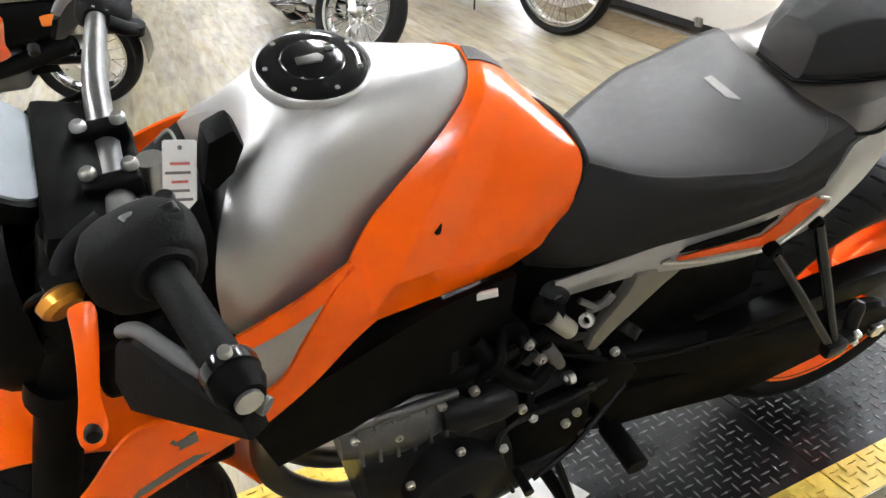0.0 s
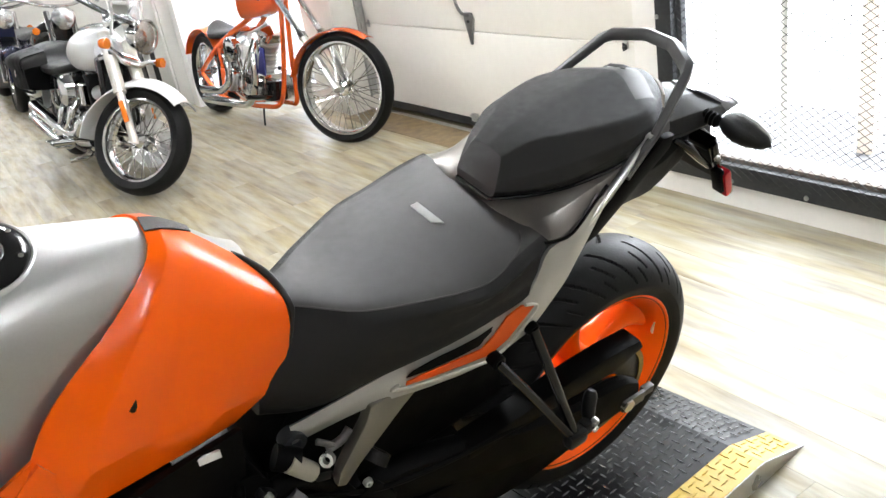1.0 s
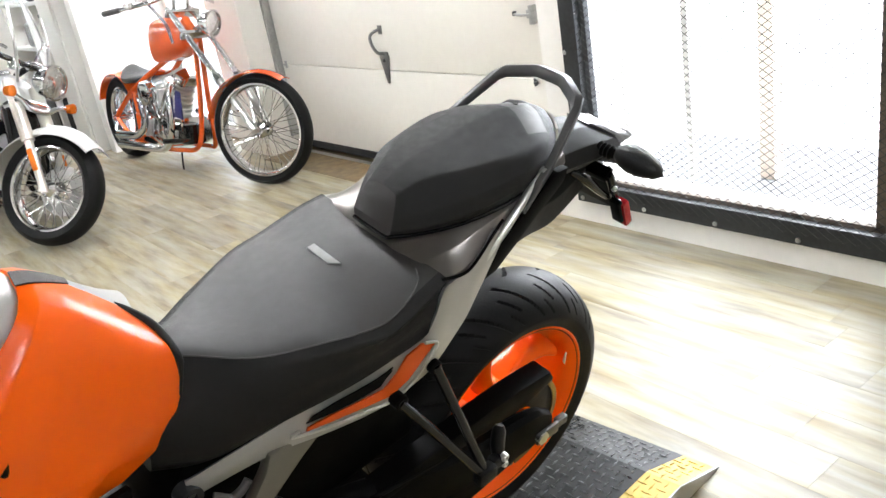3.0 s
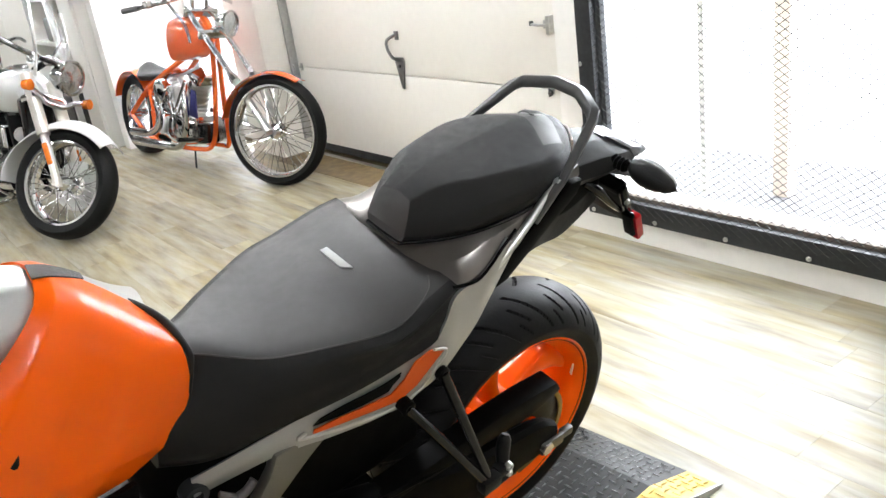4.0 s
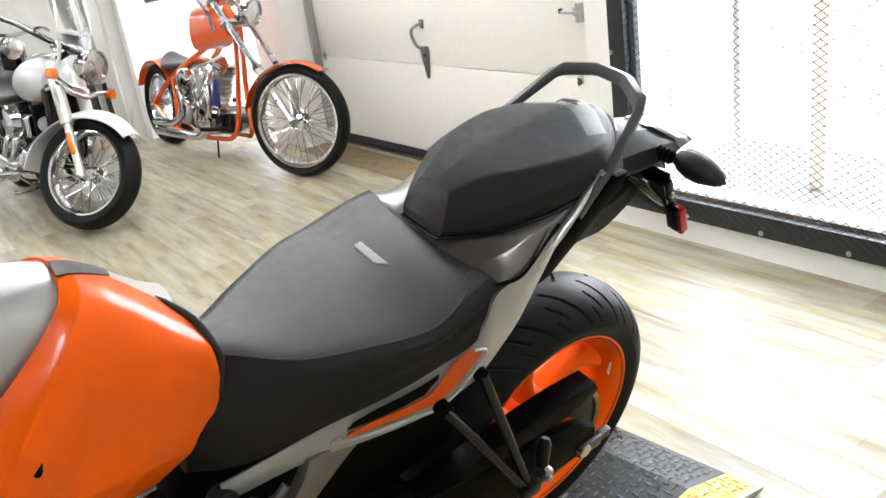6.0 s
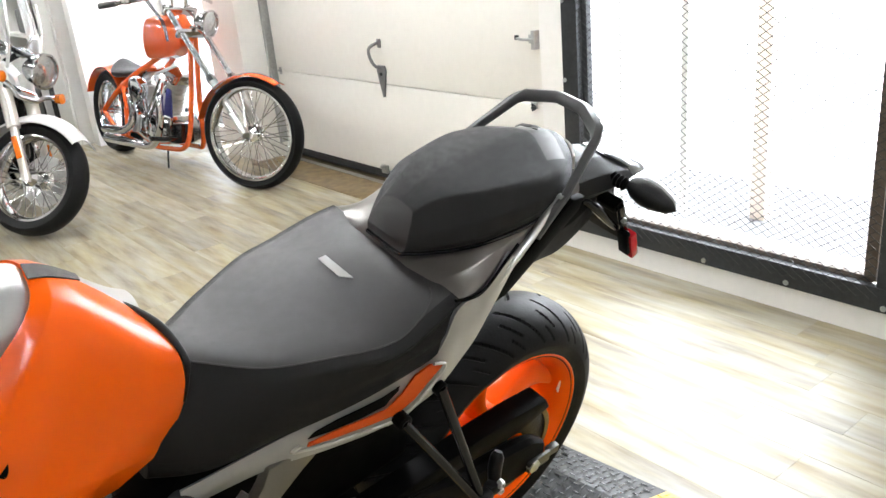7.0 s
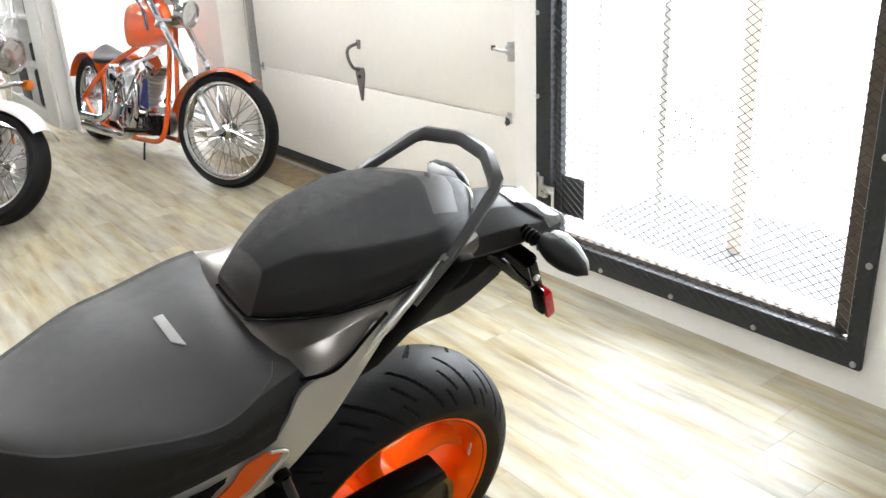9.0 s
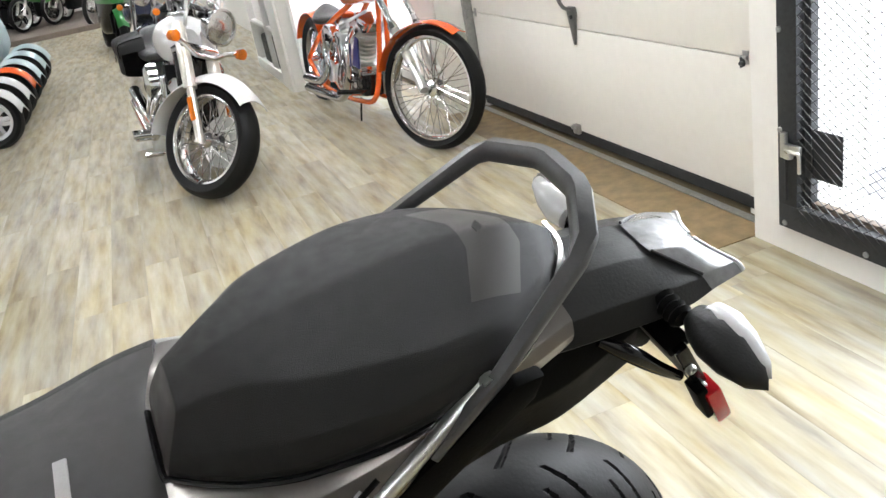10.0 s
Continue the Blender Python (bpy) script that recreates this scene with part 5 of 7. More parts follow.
part("exhaust_header", merge(tube([(1.07, 0.05, 0.60), (1.16, 0.06, 0.52), (1.15, 0.05, 0.36), (1.02, 0.02, 0.20), (0.80, -0.05, 0.17)], 0.021, 14), tube([(1.07, -0.05, 0.60), (1.17, -0.05, 0.52), (1.16, -0.05, 0.36), (1.03, -0.06, 0.20), (0.80, -0.08, 0.17)], 0.021, 14)), BRONZE, bike, "heat-stained exhaust header")
part("silencer", tube([(0.80, -0.06, 0.17), (0.55, -0.12, 0.20), (0.30, -0.17, 0.33), (0.02, -0.20, 0.46)], [0.04, 0.05, 0.055, 0.05], 16), GRAPHITE, bike, "dark exhaust silencer")
part("shock_absorber", tube([(0.52, 0, 0.72), (0.40, 0, 0.42)], 0.032, 14), BLACK, bike)
part("inner_mudguard", slab([(0.27, 0.46), (0.29, 0.60), (0.36, 0.69), (0.70, 0.70), (0.76, 0.60), (0.74, 0.46), (0.60, 0.42)], 0.15, 0.015), BLACK, bike, "black plastic inner mudguard")
for k in range(6):
    part("head_rib", box(0.006, 0.016, 0.075, (0, 0, 0), 0.002, m=pose(0.915 + 0.026 * k, 0.158 - 0.002 * abs(k - 2.5), 0.545, 12, 0, 0)), CAST, eng)
part("head_edge", tube([(0.895, 0.150, 0.585), (0.98, 0.160, 0.600), (1.075, 0.145, 0.585)], 0.008, 10), CAST, eng, "grey casting edge")
DETAIL = random.Random(3)
for k in range(15):
    x, z = DETAIL.uniform(0.68, 0.90), DETAIL.uniform(0.50, 0.665)
    y = 0.125 + DETAIL.uniform(0.0, 0.025)
    if k % 3 == 0:
        part("hose", tube([(x, y - 0.03, z), (x + DETAIL.uniform(-0.03, 0.03), y + 0.015, z - 0.02), (x + DETAIL.uniform(-0.07, 0.07), y, z - 0.06)], DETAIL.uniform(0.005, 0.010), 10), BLACK, eng)
    elif k % 3 == 1:
        part("clip", lathe([(0.006, -0.006), (0.011, -0.006), (0.011, 0.006), (0.006, 0.006)], 14, "X", close=True, m=pose(x, y + 0.012, z, 0, DETAIL.uniform(-60, 60), DETAIL.uniform(-40, 40))), ALU, eng)
    else:
        part("connector", box(0.026, 0.018, 0.016, (0, 0, 0), 0.004, m=pose(x, y + 0.008, z, DETAIL.uniform(-30, 30), DETAIL.uniform(-60, 60), 0)), GRAPHITE, eng)
for (x, y, z) in ((0.619, 0.143, 0.539), (0.655, 0.150, 0.475), (0.72, 0.182, 0.455), (0.80, 0.176, 0.530), (0.875, 0.165, 0.600), (1.09, 0.140, 0.600), (0.784, 0.150, 0.641), (0.759, 0.150, 0.598)):
    part("case_bolt", bolt_head((x, y, z), 0.008, 0.009), ALU, eng)
part("case_seam", tube([(0.64, 0.165, 0.50), (0.74, 0.178, 0.505), (0.83, 0.182, 0.49), (0.83, 0.186, 0.40), (0.80, 0.182, 0.30)], 0.004, 8), GRAPHITE, eng)
part("shift_rod", tube([(0.60, 0.165, 0.47), (0.70, 0.195, 0.40), (0.78, 0.205, 0.36)], 0.0045, 8), GRAPHITE, bike)
hanger = part("footrest_hanger", slab([(0.60, 0.52), (0.68, 0.50), (0.69, 0.42), (0.66, 0.36), (0.60, 0.38), (0.56, 0.46)], 0.018, 0.005, shift(0, 0.135, 0)), BLACK, bike)
part("footrest", merge(tube([(0.645, 0.14, 0.405), (0.640, 0.20, 0.41)], 0.010, 10), loft([[(0.655, 0.195, 0.40), (0.655, 0.195, 0.425), (0.625, 0.195, 0.425), (0.625, 0.195, 0.40)], [(0.655, 0.28, 0.405), (0.655, 0.28, 0.43), (0.625, 0.28, 0.43), (0.625, 0.28, 0.405)]], 4, 3, False)), BLACK, hanger)
part("gear_lever", merge(tube([(0.645, 0.165, 0.39), (0.74, 0.18, 0.365), (0.80, 0.19, 0.37)], 0.007, 8), tube([(0.80, 0.185, 0.37), (0.80, 0.23, 0.37)], 0.009, 10)), GRAPHITE, bike)
part("side_stand", merge(tube([(0.72, 0.12, 0.26), (0.66, 0.20, 0.12), (0.62, 0.275, -0.060)], 0.013, 10), box(0.07, 0.035, 0.012, (0, 0, 0), 0.003, m=pose(0.615, 0.285, -0.070, 16.6, 0, 0))), BLACK, bike, "black side stand")
part("side_stand_spring", tube([(0.70, 0.14, 0.30), (0.67, 0.19, 0.17)], 0.008, 8), GRAPHITE, bike)

# front end
FA = np.array((1.525, 0, 0.300))
RAKE = math.radians(18)
up = np.array((-math.sin(RAKE), 0, math.cos(RAKE)))
front = cast_wheel(bike, shift(*FA), 0.300, 0.10, "front_wheel")
treaded_tyre(0.300, 0.12, "tyre", front, None, n=420, m=61)
for sy in (1, -1):
    a = FA + np.array((0.0, 0.102 * sy, 0.0))
    fork = part("fork_leg", tube([a, a + up * 0.30], 0.024, 18), BLACK, bike, "black lower fork tube")
    part("fork_tube", tube([a + up * 0.28, a + up * 0.74], 0.029, 20), BLACK, bike, "black upper fork tube")
    part("fork_clamp", tube([a + up * 0.50, a + up * 0.535], 0.040, 20), BLACK, bike)
    part("brake_disc", lathe([(0.085, -0.002), (0.15, -0.002), (0.15, 0.002), (0.085, 0.002)], 48, "Y", close=True, m=shift(FA[0], 0.072 * sy, FA[2])), ALU, bike)
mud = []
for an in np.linspace(30, 165, 9):
    an = math.radians(an)
    mud.append([(FA[0] - 0.02 + 0.330 * math.cos(an), y, FA[2] + 0.03 + (0.330 - 0.9 * y * y / 0.075 * 0.3) * math.sin(an)) for y in (-0.072, -0.055, 0, 0.055, 0.072)])
part("front_mudguard", skin(mud, 0.004, 4, 4), ORANGE, bike, "orange front mudguard")
for z, w in ((0.60, 0.0), (0.73, 0.0)):
    c = FA + np.array((-0.015, 0, 0)) + up * z
    part("triple_clamp", box(0.075, 0.26, 0.032, (0, 0, 0), 0.012, m=Matrix.Translation(c) @ pose(0, 0, 0, 0, -18, 0)), BLACK, bike)
# handlebar and controls
hb = part("handlebar", tube([(1.205, -0.330, 1.036), (1.222, -0.235, 1.034), (1.240, -0.14, 1.012), (1.245, -0.05, 0.990), (1.245, 0.05, 0.990), (1.240, 0.14, 1.012), (1.224, 0.215, 1.033), (1.217, 0.245, 1.0332)], [0.012, 0.0135, 0.0155, 0.0165, 0.0165, 0.0155, 0.0135, 0.012], 16), DULL_METAL, bike, "grey tapered handlebar")
part("bar_clamp", merge(box(0.060, 0.15, 0.030, (1.245, 0, 0.980), 0.008), *[box(0.060, 0.026, 0.026, (1.247, q, 1.003), 0.007, 3) for q in (-0.052, 0.052)]), BLACK, hb)
for x, y in ((1.225, 0.045), (1.267, 0.045), (1.225, -0.045), (1.267, -0.045)):
    part("clamp_bolt", lathe([(0, 0.010), (0.006, 0.010), (0.009, 0.006), (0.009, 0)], 12, "Z", m=shift(x, y, 1.018)), ALU, hb)
for sy in (1, -1):
    d = Vector((-0.035, 0.163 * sy, -0.006)).normalized()
    p0 = Vector((1.222, 0.222, 1.034)) if sy > 0 else Vector((1.206, -0.305, 1.036))
    g = []
    for k in range(25):
        g.append((0.0175 + (0.0008 if k % 2 else 0), 0.005 * k + 0.005 * (k > 0)))
    m = Matrix.Translation(p0) @ Vector((0, 1, 0)).rotation_difference(d).to_matrix().to_4x4()
    part("grip", lathe([(0.0, 0.0), (0.021, 0.0), (0.021, 0.006)] + [(r, h + 0.008) for r, h in g] + [(0.019, 0.137), (0.019, 0.142), (0, 0.142)], 24, "Y", m=m), GRIP, hb, "ribbed black rubber grip")
    end = part("bar_end", lathe([(0, 0.142), (0.021, 0.142), (0.022, 0.160), (0.016, 0.172), (0.010, 0.172), (0.009, 0.166), (0, 0.166)], 20, "Y", m=m), BLACK, hb)
    part("bar_end_bolt", lathe([(0, 0.169), (0.011, 0.169), (0.012, 0.176), (0.006, 0.177), (0, 0.174)], 14, "Y", m=m), ALU, end)
    sw = part("switch_housing", loft([[(-0.022, -0.068, -0.022), (0.024, -0.068, -0.024), (0.026, -0.068, 0.014), (-0.020, -0.068, 0.018)], [(-0.036, -0.050, -0.038), (0.044, -0.050, -0.040), (0.048, -0.050, 0.022), (-0.034, -0.050, 0.030)], [(-0.038, -0.015, -0.042), (0.050, -0.015, -0.044), (0.054, -0.015, 0.026), (-0.036, -0.015, 0.036)], [(-0.030, 0.008, -0.034), (0.034, 0.008, -0.036), (0.036, 0.008, 0.022), (-0.028, 0.008, 0.028)], [(-0.022, 0.014, -0.024), (0.022, 0.014, -0.024), (0.022, 0.014, 0.020), (-0.020, 0.014, 0.022)]], 4, 4, False), GRIP, hb)
    sw.matrix_basis = m if sy > 0 else m @ Matrix.Diagonal((0.62, 0.8, 0.55, 1))
    part("switch_button", box(0.024, 0.016, 0.012, (-0.022, -0.022, 0.034), 0.004, 3), GRAPHITE, sw)
    part("switch_button", box(0.014, 0.020, 0.012, (0.008, -0.028, 0.033), 0.004, 3), CAST, sw, "grey rocker switch")
    part("switch_button", lathe([(0, 0.008), (0.008, 0.008), (0.010, 0.004), (0.010, -0.01)], 16, "Z", m=shift(-0.030, -0.046, 0.026)), GRAPHITE, sw)
    part("housing_seam", tube([(-0.040, -0.040, 0.002), (-0.041, -0.015, 0.002), (-0.034, 0.006, 0.002)], 0.0022, 8), GRAPHITE, sw)
    part("grip_flange", lathe([(0.020, 0.008), (0.029, 0.008), (0.030, 0.013), (0.026, 0.018), (0.020, 0.018)], 28, "Y", close=True), GRIP, sw)
    part("housing_screw", merge(bolt_head((0.015, -0.060, 0.020), 0.005, 0.004, "Z"), bolt_head((-0.010, -0.060, 0.022), 0.005, 0.004, "Z")), ALU, sw)
    part("lever_perch", merge(tube([(0.02, -0.075, 0.0), (0.055, -0.068, -0.01), (0.075, -0.05, -0.02)], [0.018, 0.016, 0.014], 12), lathe([(0.018, -0.012), (0.018, 0.012)], 16, "Z", m=shift(0.075, -0.045, -0.02))), BLACK, sw)
    ad = lathe([(0.0, 0), (0.018, 0.0), (0.024, 0.005), (0.025, 0.014), (0.014, 0.020), (0.007, 0.021), (0.006, 0.014), (0, 0.014)], 20, "Z", m=pose(1.306, 0.222, 1.012, 62, 0, 25) @ Matrix.Diagonal((0.85, 0.85, 1, 1)))
    part("lever_adjuster", ad if sy > 0 else flipped(ad), GOLD, sw, "gold anodised lever adjuster", at=sw.matrix_basis.inverted())
    lv = loft([[(1.284, 0.236, 1.028), (1.304, 0.232, 1.022), (1.304, 0.240, 1.008), (1.284, 0.244, 1.014)], [(1.289, 0.256, 1.010), (1.306, 0.256, 1.004), (1.306, 0.262, 0.990), (1.289, 0.262, 0.996)],
               [(1.300, 0.282, 0.975), (1.315, 0.282, 0.970), (1.315, 0.288, 0.957), (1.300, 0.288, 0.962)], [(1.302, 0.298, 0.953), (1.324, 0.298, 0.946), (1.324, 0.304, 0.934), (1.302, 0.304, 0.940)], [(1.306, 0.308, 0.944), (1.322, 0.308, 0.940), (1.322, 0.314, 0.932), (1.306, 0.314, 0.935)]], 5, 3, False)
    part("lever", lv if sy > 0 else moved(flipped(lv), shift(0, -0.08, 0)), ORANGE, sw, "orange anodised folding lever", at=sw.matrix_basis.inverted())
    part("lever_pivot", lathe([(0, 0.007), (0.006, 0.007), (0.008, 0.004), (0.008, -0.007)], 14, "Y", m=sw.matrix_basis.inverted() @ pose(1.313, (0.306 if sy > 0 else -0.386), 0.943, 20 * sy, 0, 0)), GRAPHITE, sw)
    gd = loft([[(1.178, 0.380, 1.006), (1.196, 0.392, 1.004), (1.192, 0.394, 0.980), (1.174, 0.384, 0.982)], [(1.218, 0.328, 1.012), (1.230, 0.340, 1.010), (1.240, 0.346, 0.966), (1.228, 0.336, 0.966)],
               [(1.248, 0.280, 1.020), (1.260, 0.288, 1.018), (1.279, 0.306, 0.955), (1.268, 0.298, 0.955)], [(1.266, 0.264, 1.002), (1.275, 0.268, 1.000), (1.285, 0.280, 0.968), (1.279, 0.276, 0.968)]], 1, 3, False, tight=0.14)
    part("lever_guard", gd if sy > 0 else moved(flipped(gd), shift(0, -0.08, 0)), GRIP, hb, "black boomerang-shaped lever guard", sharp=20)
    rim = tube([(1.172, 0.384, 1.003), (1.196, 0.356, 1.010), (1.226, 0.318, 1.016), (1.252, 0.280, 1.021), (1.268, 0.264, 1.010)], [0.0085, 0.0080, 0.0078, 0.0075, 0.0060], 10)
    part("guard_rim", rim if sy > 0 else moved(flipped(rim), shift(0, -0.08, 0)), DECAL_GREY, hb, "grey upper rail of the guard")
    part("guard_clamp", lathe([(0.0185, 0.134), (0.0240, 0.135), (0.0250, 0.141), (0.0240, 0.148), (0.0185, 0.149)], 28, "Y", close=True, m=m), GLOSS_BLACK, hb, "black clamp on the bar end")
    part("clamp_screw", lathe([(0, 0.030), (0.005, 0.030), (0.006, 0.027), (0.006, 0.018)], 12, "Z", m=m @ shift(0, 0.141, 0)), ALU, hb)
DASH_AT = pose(1.366, -0.026, 1.030, 0, -38, 0)
rounded = [(0.060 * math.copysign(abs(math.cos(a)) ** 0.55, math.cos(a)), 0.092 * math.copysign(abs(math.sin(a)) ** 0.55, math.sin(a))) for a in np.linspace(0, 2 * math.pi, 28, endpoint=False)]
dash = part("dashboard", slab([(x * 1.14, y * 1.08) for x, y in rounded], 0.026, 0.005, DASH_AT, "XY"), BLACK, bike, "dashboard with its screen's reflection painted pale")
part("screen", slab(rounded, 0.004, 0.0, DASH_AT @ shift(0, 0, 0.0142), "XY"), DASH, dash)
part("dash_hood", tube([tuple(DASH_AT @ Vector((0.060, y, 0.018))) for y in (-0.09, -0.05, 0.0, 0.05, 0.09)], 0.010, 10), BLACK, dash)
part("key_cover", slab([(1.110, 1.034), (1.118, 1.060), (1.148, 1.050), (1.162, 1.000), (1.152, 0.985), (1.126, 1.005)], 0.046, 0.008, shift(0, 0.060, 0)), BLACK, bike, "black plastic cover before the tank")
part("steering_head", merge(box(0.10, 0.17, 0.26, (1.285, 0, 0.84), 0.02, 3), box(0.06, 0.22, 0.30, (1.235, 0, 0.70), 0.015, 3)), BLACK, bike, "black steering head and radiator shroud")
part("air_duct", loft([[(1.16, 0, 0.80), (1.16, 0.10, 0.80), (1.165, 0.105, 0.96), (1.16, 0, 0.98)], [(1.24, 0, 0.78), (1.24, 0.10, 0.80), (1.235, 0.10, 0.92), (1.23, 0, 0.94)]], 3, 3), BLACK, bike, "black plastic air duct")
part("headlight", loft([[(1.36, -0.10, 0.80), (1.36, 0.10, 0.80), (1.36, 0.12, 0.92), (1.36, 0.08, 0.98), (1.36, -0.08, 0.98), (1.36, -0.12, 0.92)], [(1.42, -0.08, 0.78), (1.42, 0.08, 0.78), (1.42, 0.10, 0.90), (1.42, 0.06, 0.95), (1.42, -0.06, 0.95), (1.42, -0.10, 0.90)], [(1.47, -0.04, 0.80), (1.47, 0.04, 0.80), (1.47, 0.05, 0.88), (1.47, 0.03, 0.91), (1.47, -0.03, 0.91), (1.47, -0.05, 0.88)]], 4, 3, False), BLACK, bike, "black headlight cowl")
for y0, y1 in ((0.0, 0.03), (0.02, 0.06), (-0.02, -0.05)):
    part("cable", tube([(1.25, y1 * 3, 1.00), (1.34, y1 * 2.5, 0.97), (1.36, y1, 0.85), (1.25, y0, 0.72)], 0.0045, 8), BLACK, bike)
u, v = Vector((0.033, 0.0, 0.009)).normalized(), Vector((-0.0205, -0.030, 0.080)).normalized()
w = u.cross(v).normalized()
v = w.cross(u)
TAG = Matrix.Translation((1.1823, 0.064, 0.998)) @ Matrix((u, v, w)).transposed().to_4x4()
tag = part("key_tag", slab([(-0.0155, -0.045), (0.0155, -0.045), (0.0175, -0.043), (0.0175, 0.043), (0.0155, 0.045), (-0.0155, 0.045), (-0.0175, 0.043), (-0.0175, -0.043)], 0.0012, 0.0, TAG, "XY"), WHITE_PAPER, bike, "white printed stock tag on the ignition key", smooth=False)
for k, (bw, c) in enumerate(((0.020, RED_INK), (0.026, INK), (0.017, RED_INK), (0.024, INK), (0.027, INK), (0.015, RED_INK))):
    part("print_bar", box(bw, 0.0030, 0.0004, (0, 0, 0), m=TAG @ shift(0.002 * (k % 2), 0.020 - 0.0098 * k, -0.0010)), c, tag, smooth=False)
    part("print_bar", box(bw, 0.0030, 0.0004, (0, 0, 0), m=TAG @ shift(0.002 * (k % 2), 0.020 - 0.0098 * k, 0.0010)), c, tag, smooth=False)
for q in (0.037, -0.037):
    part("tag_hole", lathe([(0, 0.0), (0.0025, 0.0), (0.0025, 0.0022), (0, 0.0022)], 10, "Z", m=TAG @ shift(0, q, -0.0011)), INK, tag)
part("tag_loop", tube([(1.174, 0.048, 1.035), (1.180, 0.040, 1.048), (1.195, 0.03, 1.03)], 0.0018, 6), ALU, tag)
part("ignition", lathe([(0, 0.02), (0.016, 0.02), (0.020, 0.01), (0.020, -0.03)], 20, "Z", m=shift(1.205, 0.02, 0.985)), ALU, bike)


sheet = part("paper_sheet", box(0.15, 0.20, 0.0016, (0, 0, 0), 0.0), WHITE_PAPER, at=pose(-0.135, -2.315, 0.0635, 0, 0, 24), smooth=False)
tagged(sheet, "plain white sheet of paper on the tread-plate stand", "paper")


# ---- shared pieces of the other motorcycles ----


def spoked_wheel(parent, at, R, w, tyre_h, name="wheel", spokes=40, rim_mat=None, disc=True):
    rim_mat = rim_mat or CHROME
    r = R - tyre_h
    wh = part(name, lathe([(r + 0.010, -w * 0.36), (r + 0.012, -w * 0.40), (r - 0.004, -w * 0.42), (r - 0.014, -w * 0.30), (r - 0.020, 0), (r - 0.014, w * 0.30), (r - 0.004, w * 0.42), (r + 0.012, w * 0.40), (r + 0.010, w * 0.36)], 64, "Y", close=True), rim_mat, parent, "chrome wheel rim", at=at)
    prof = [(r + 0.004, -w * 0.40), (r + 0.03, -w * 0.47), (r + tyre_h * 0.55, -w * 0.5), (R - 0.022, -w * 0.42), (R - 0.006, -w * 0.24), (R, 0)]
    prof = prof + [(a, -b) for a, b in prof[-2::-1]]
    part("tyre", lathe(prof, 72, "Y", close=True), RUBBER, wh, "black tyre")
    part("hub", lathe([(0.0, -w * 0.55), (0.030, -w * 0.55), (0.050, -w * 0.36), (0.030, -w * 0.25), (0.030, w * 0.25), (0.050, w * 0.36), (0.030, w * 0.55), (0.0, w * 0.55)], 24, "Y"), CHROME, wh, "chrome hub")
    bm = bmesh.new()
    for k in range(spokes):
        a = 2 * math.pi * k / spokes
        side = 1 if k % 2 else -1
        b = a + (0.55 if (k // 2) % 2 else -0.55)
        p, q = Vector((0.045 * math.cos(b), side * w * 0.33, 0.045 * math.sin(b))), Vector(((r - 0.015) * math.cos(a), side * w * 0.05, (r - 0.015) * math.sin(a)))
        d = q - p
        mm = Matrix.Translation((p + q) / 2) @ Vector((0, 0, 1)).rotation_difference(d).to_matrix().to_4x4()
        bmesh.ops.create_cone(bm, segments=6, radius1=0.0024, radius2=0.0024, depth=d.length, matrix=mm)
    part("spokes", bm, CHROME, wh, "crossed chrome spokes")
    if disc:
        part("brake_disc", lathe([(0.06, -0.003), (0.145, -0.003), (0.145, 0.003), (0.06, 0.003)], 40, "Y", close=True, m=shift(0, w * 0.62, 0)), ALU, wh)
    return wh


def cylinder_fins(base, top, r, n=9):
    """A finned cylinder from base to top."""
    b, t = Vector(base), Vector(top)
    ln = (t - b).length
    prof = [(0, 0)]
    for k in range(n):
        h = ln * k / n
        prof += [(r * 0.80, h), (r, h + ln / n * 0.15), (r, h + ln / n * 0.45), (r * 0.80, h + ln / n * 0.6)]
    prof += [(r * 0.8, ln), (0, ln)]
    return moved(lathe(prof, 22, "Z"), Matrix.Translation(b) @ Vector((0, 0, 1)).rotation_difference(t - b).to_matrix().to_4x4())


def round_headlight(parent, at, r, mat=None):
    h = part("headlight", lathe([(0, -r * 1.1), (r * 0.45, -r), (r * 0.85, -r * 0.5), (r, 0), (r * 1.06, r * 0.12), (r * 1.06, r * 0.30), (r * 0.94, r * 0.32), (r * 0.92, r * 0.2)], 32, "X", m=at), mat or CHROME, parent, "chrome headlight shell")
    part("reflector", lathe([(0.0, -r * 0.25), (r * 0.5, -r * 0.12), (r * 0.90, r * 0.18)], 32, "X", m=at), CHROME, h)
    part("lens", lathe([(0.0, r * 0.36), (r * 0.5, r * 0.32), (r * 0.92, r * 0.22)], 32, "X", m=at), HEADLAMP, h, "clear headlight glass")
    return h


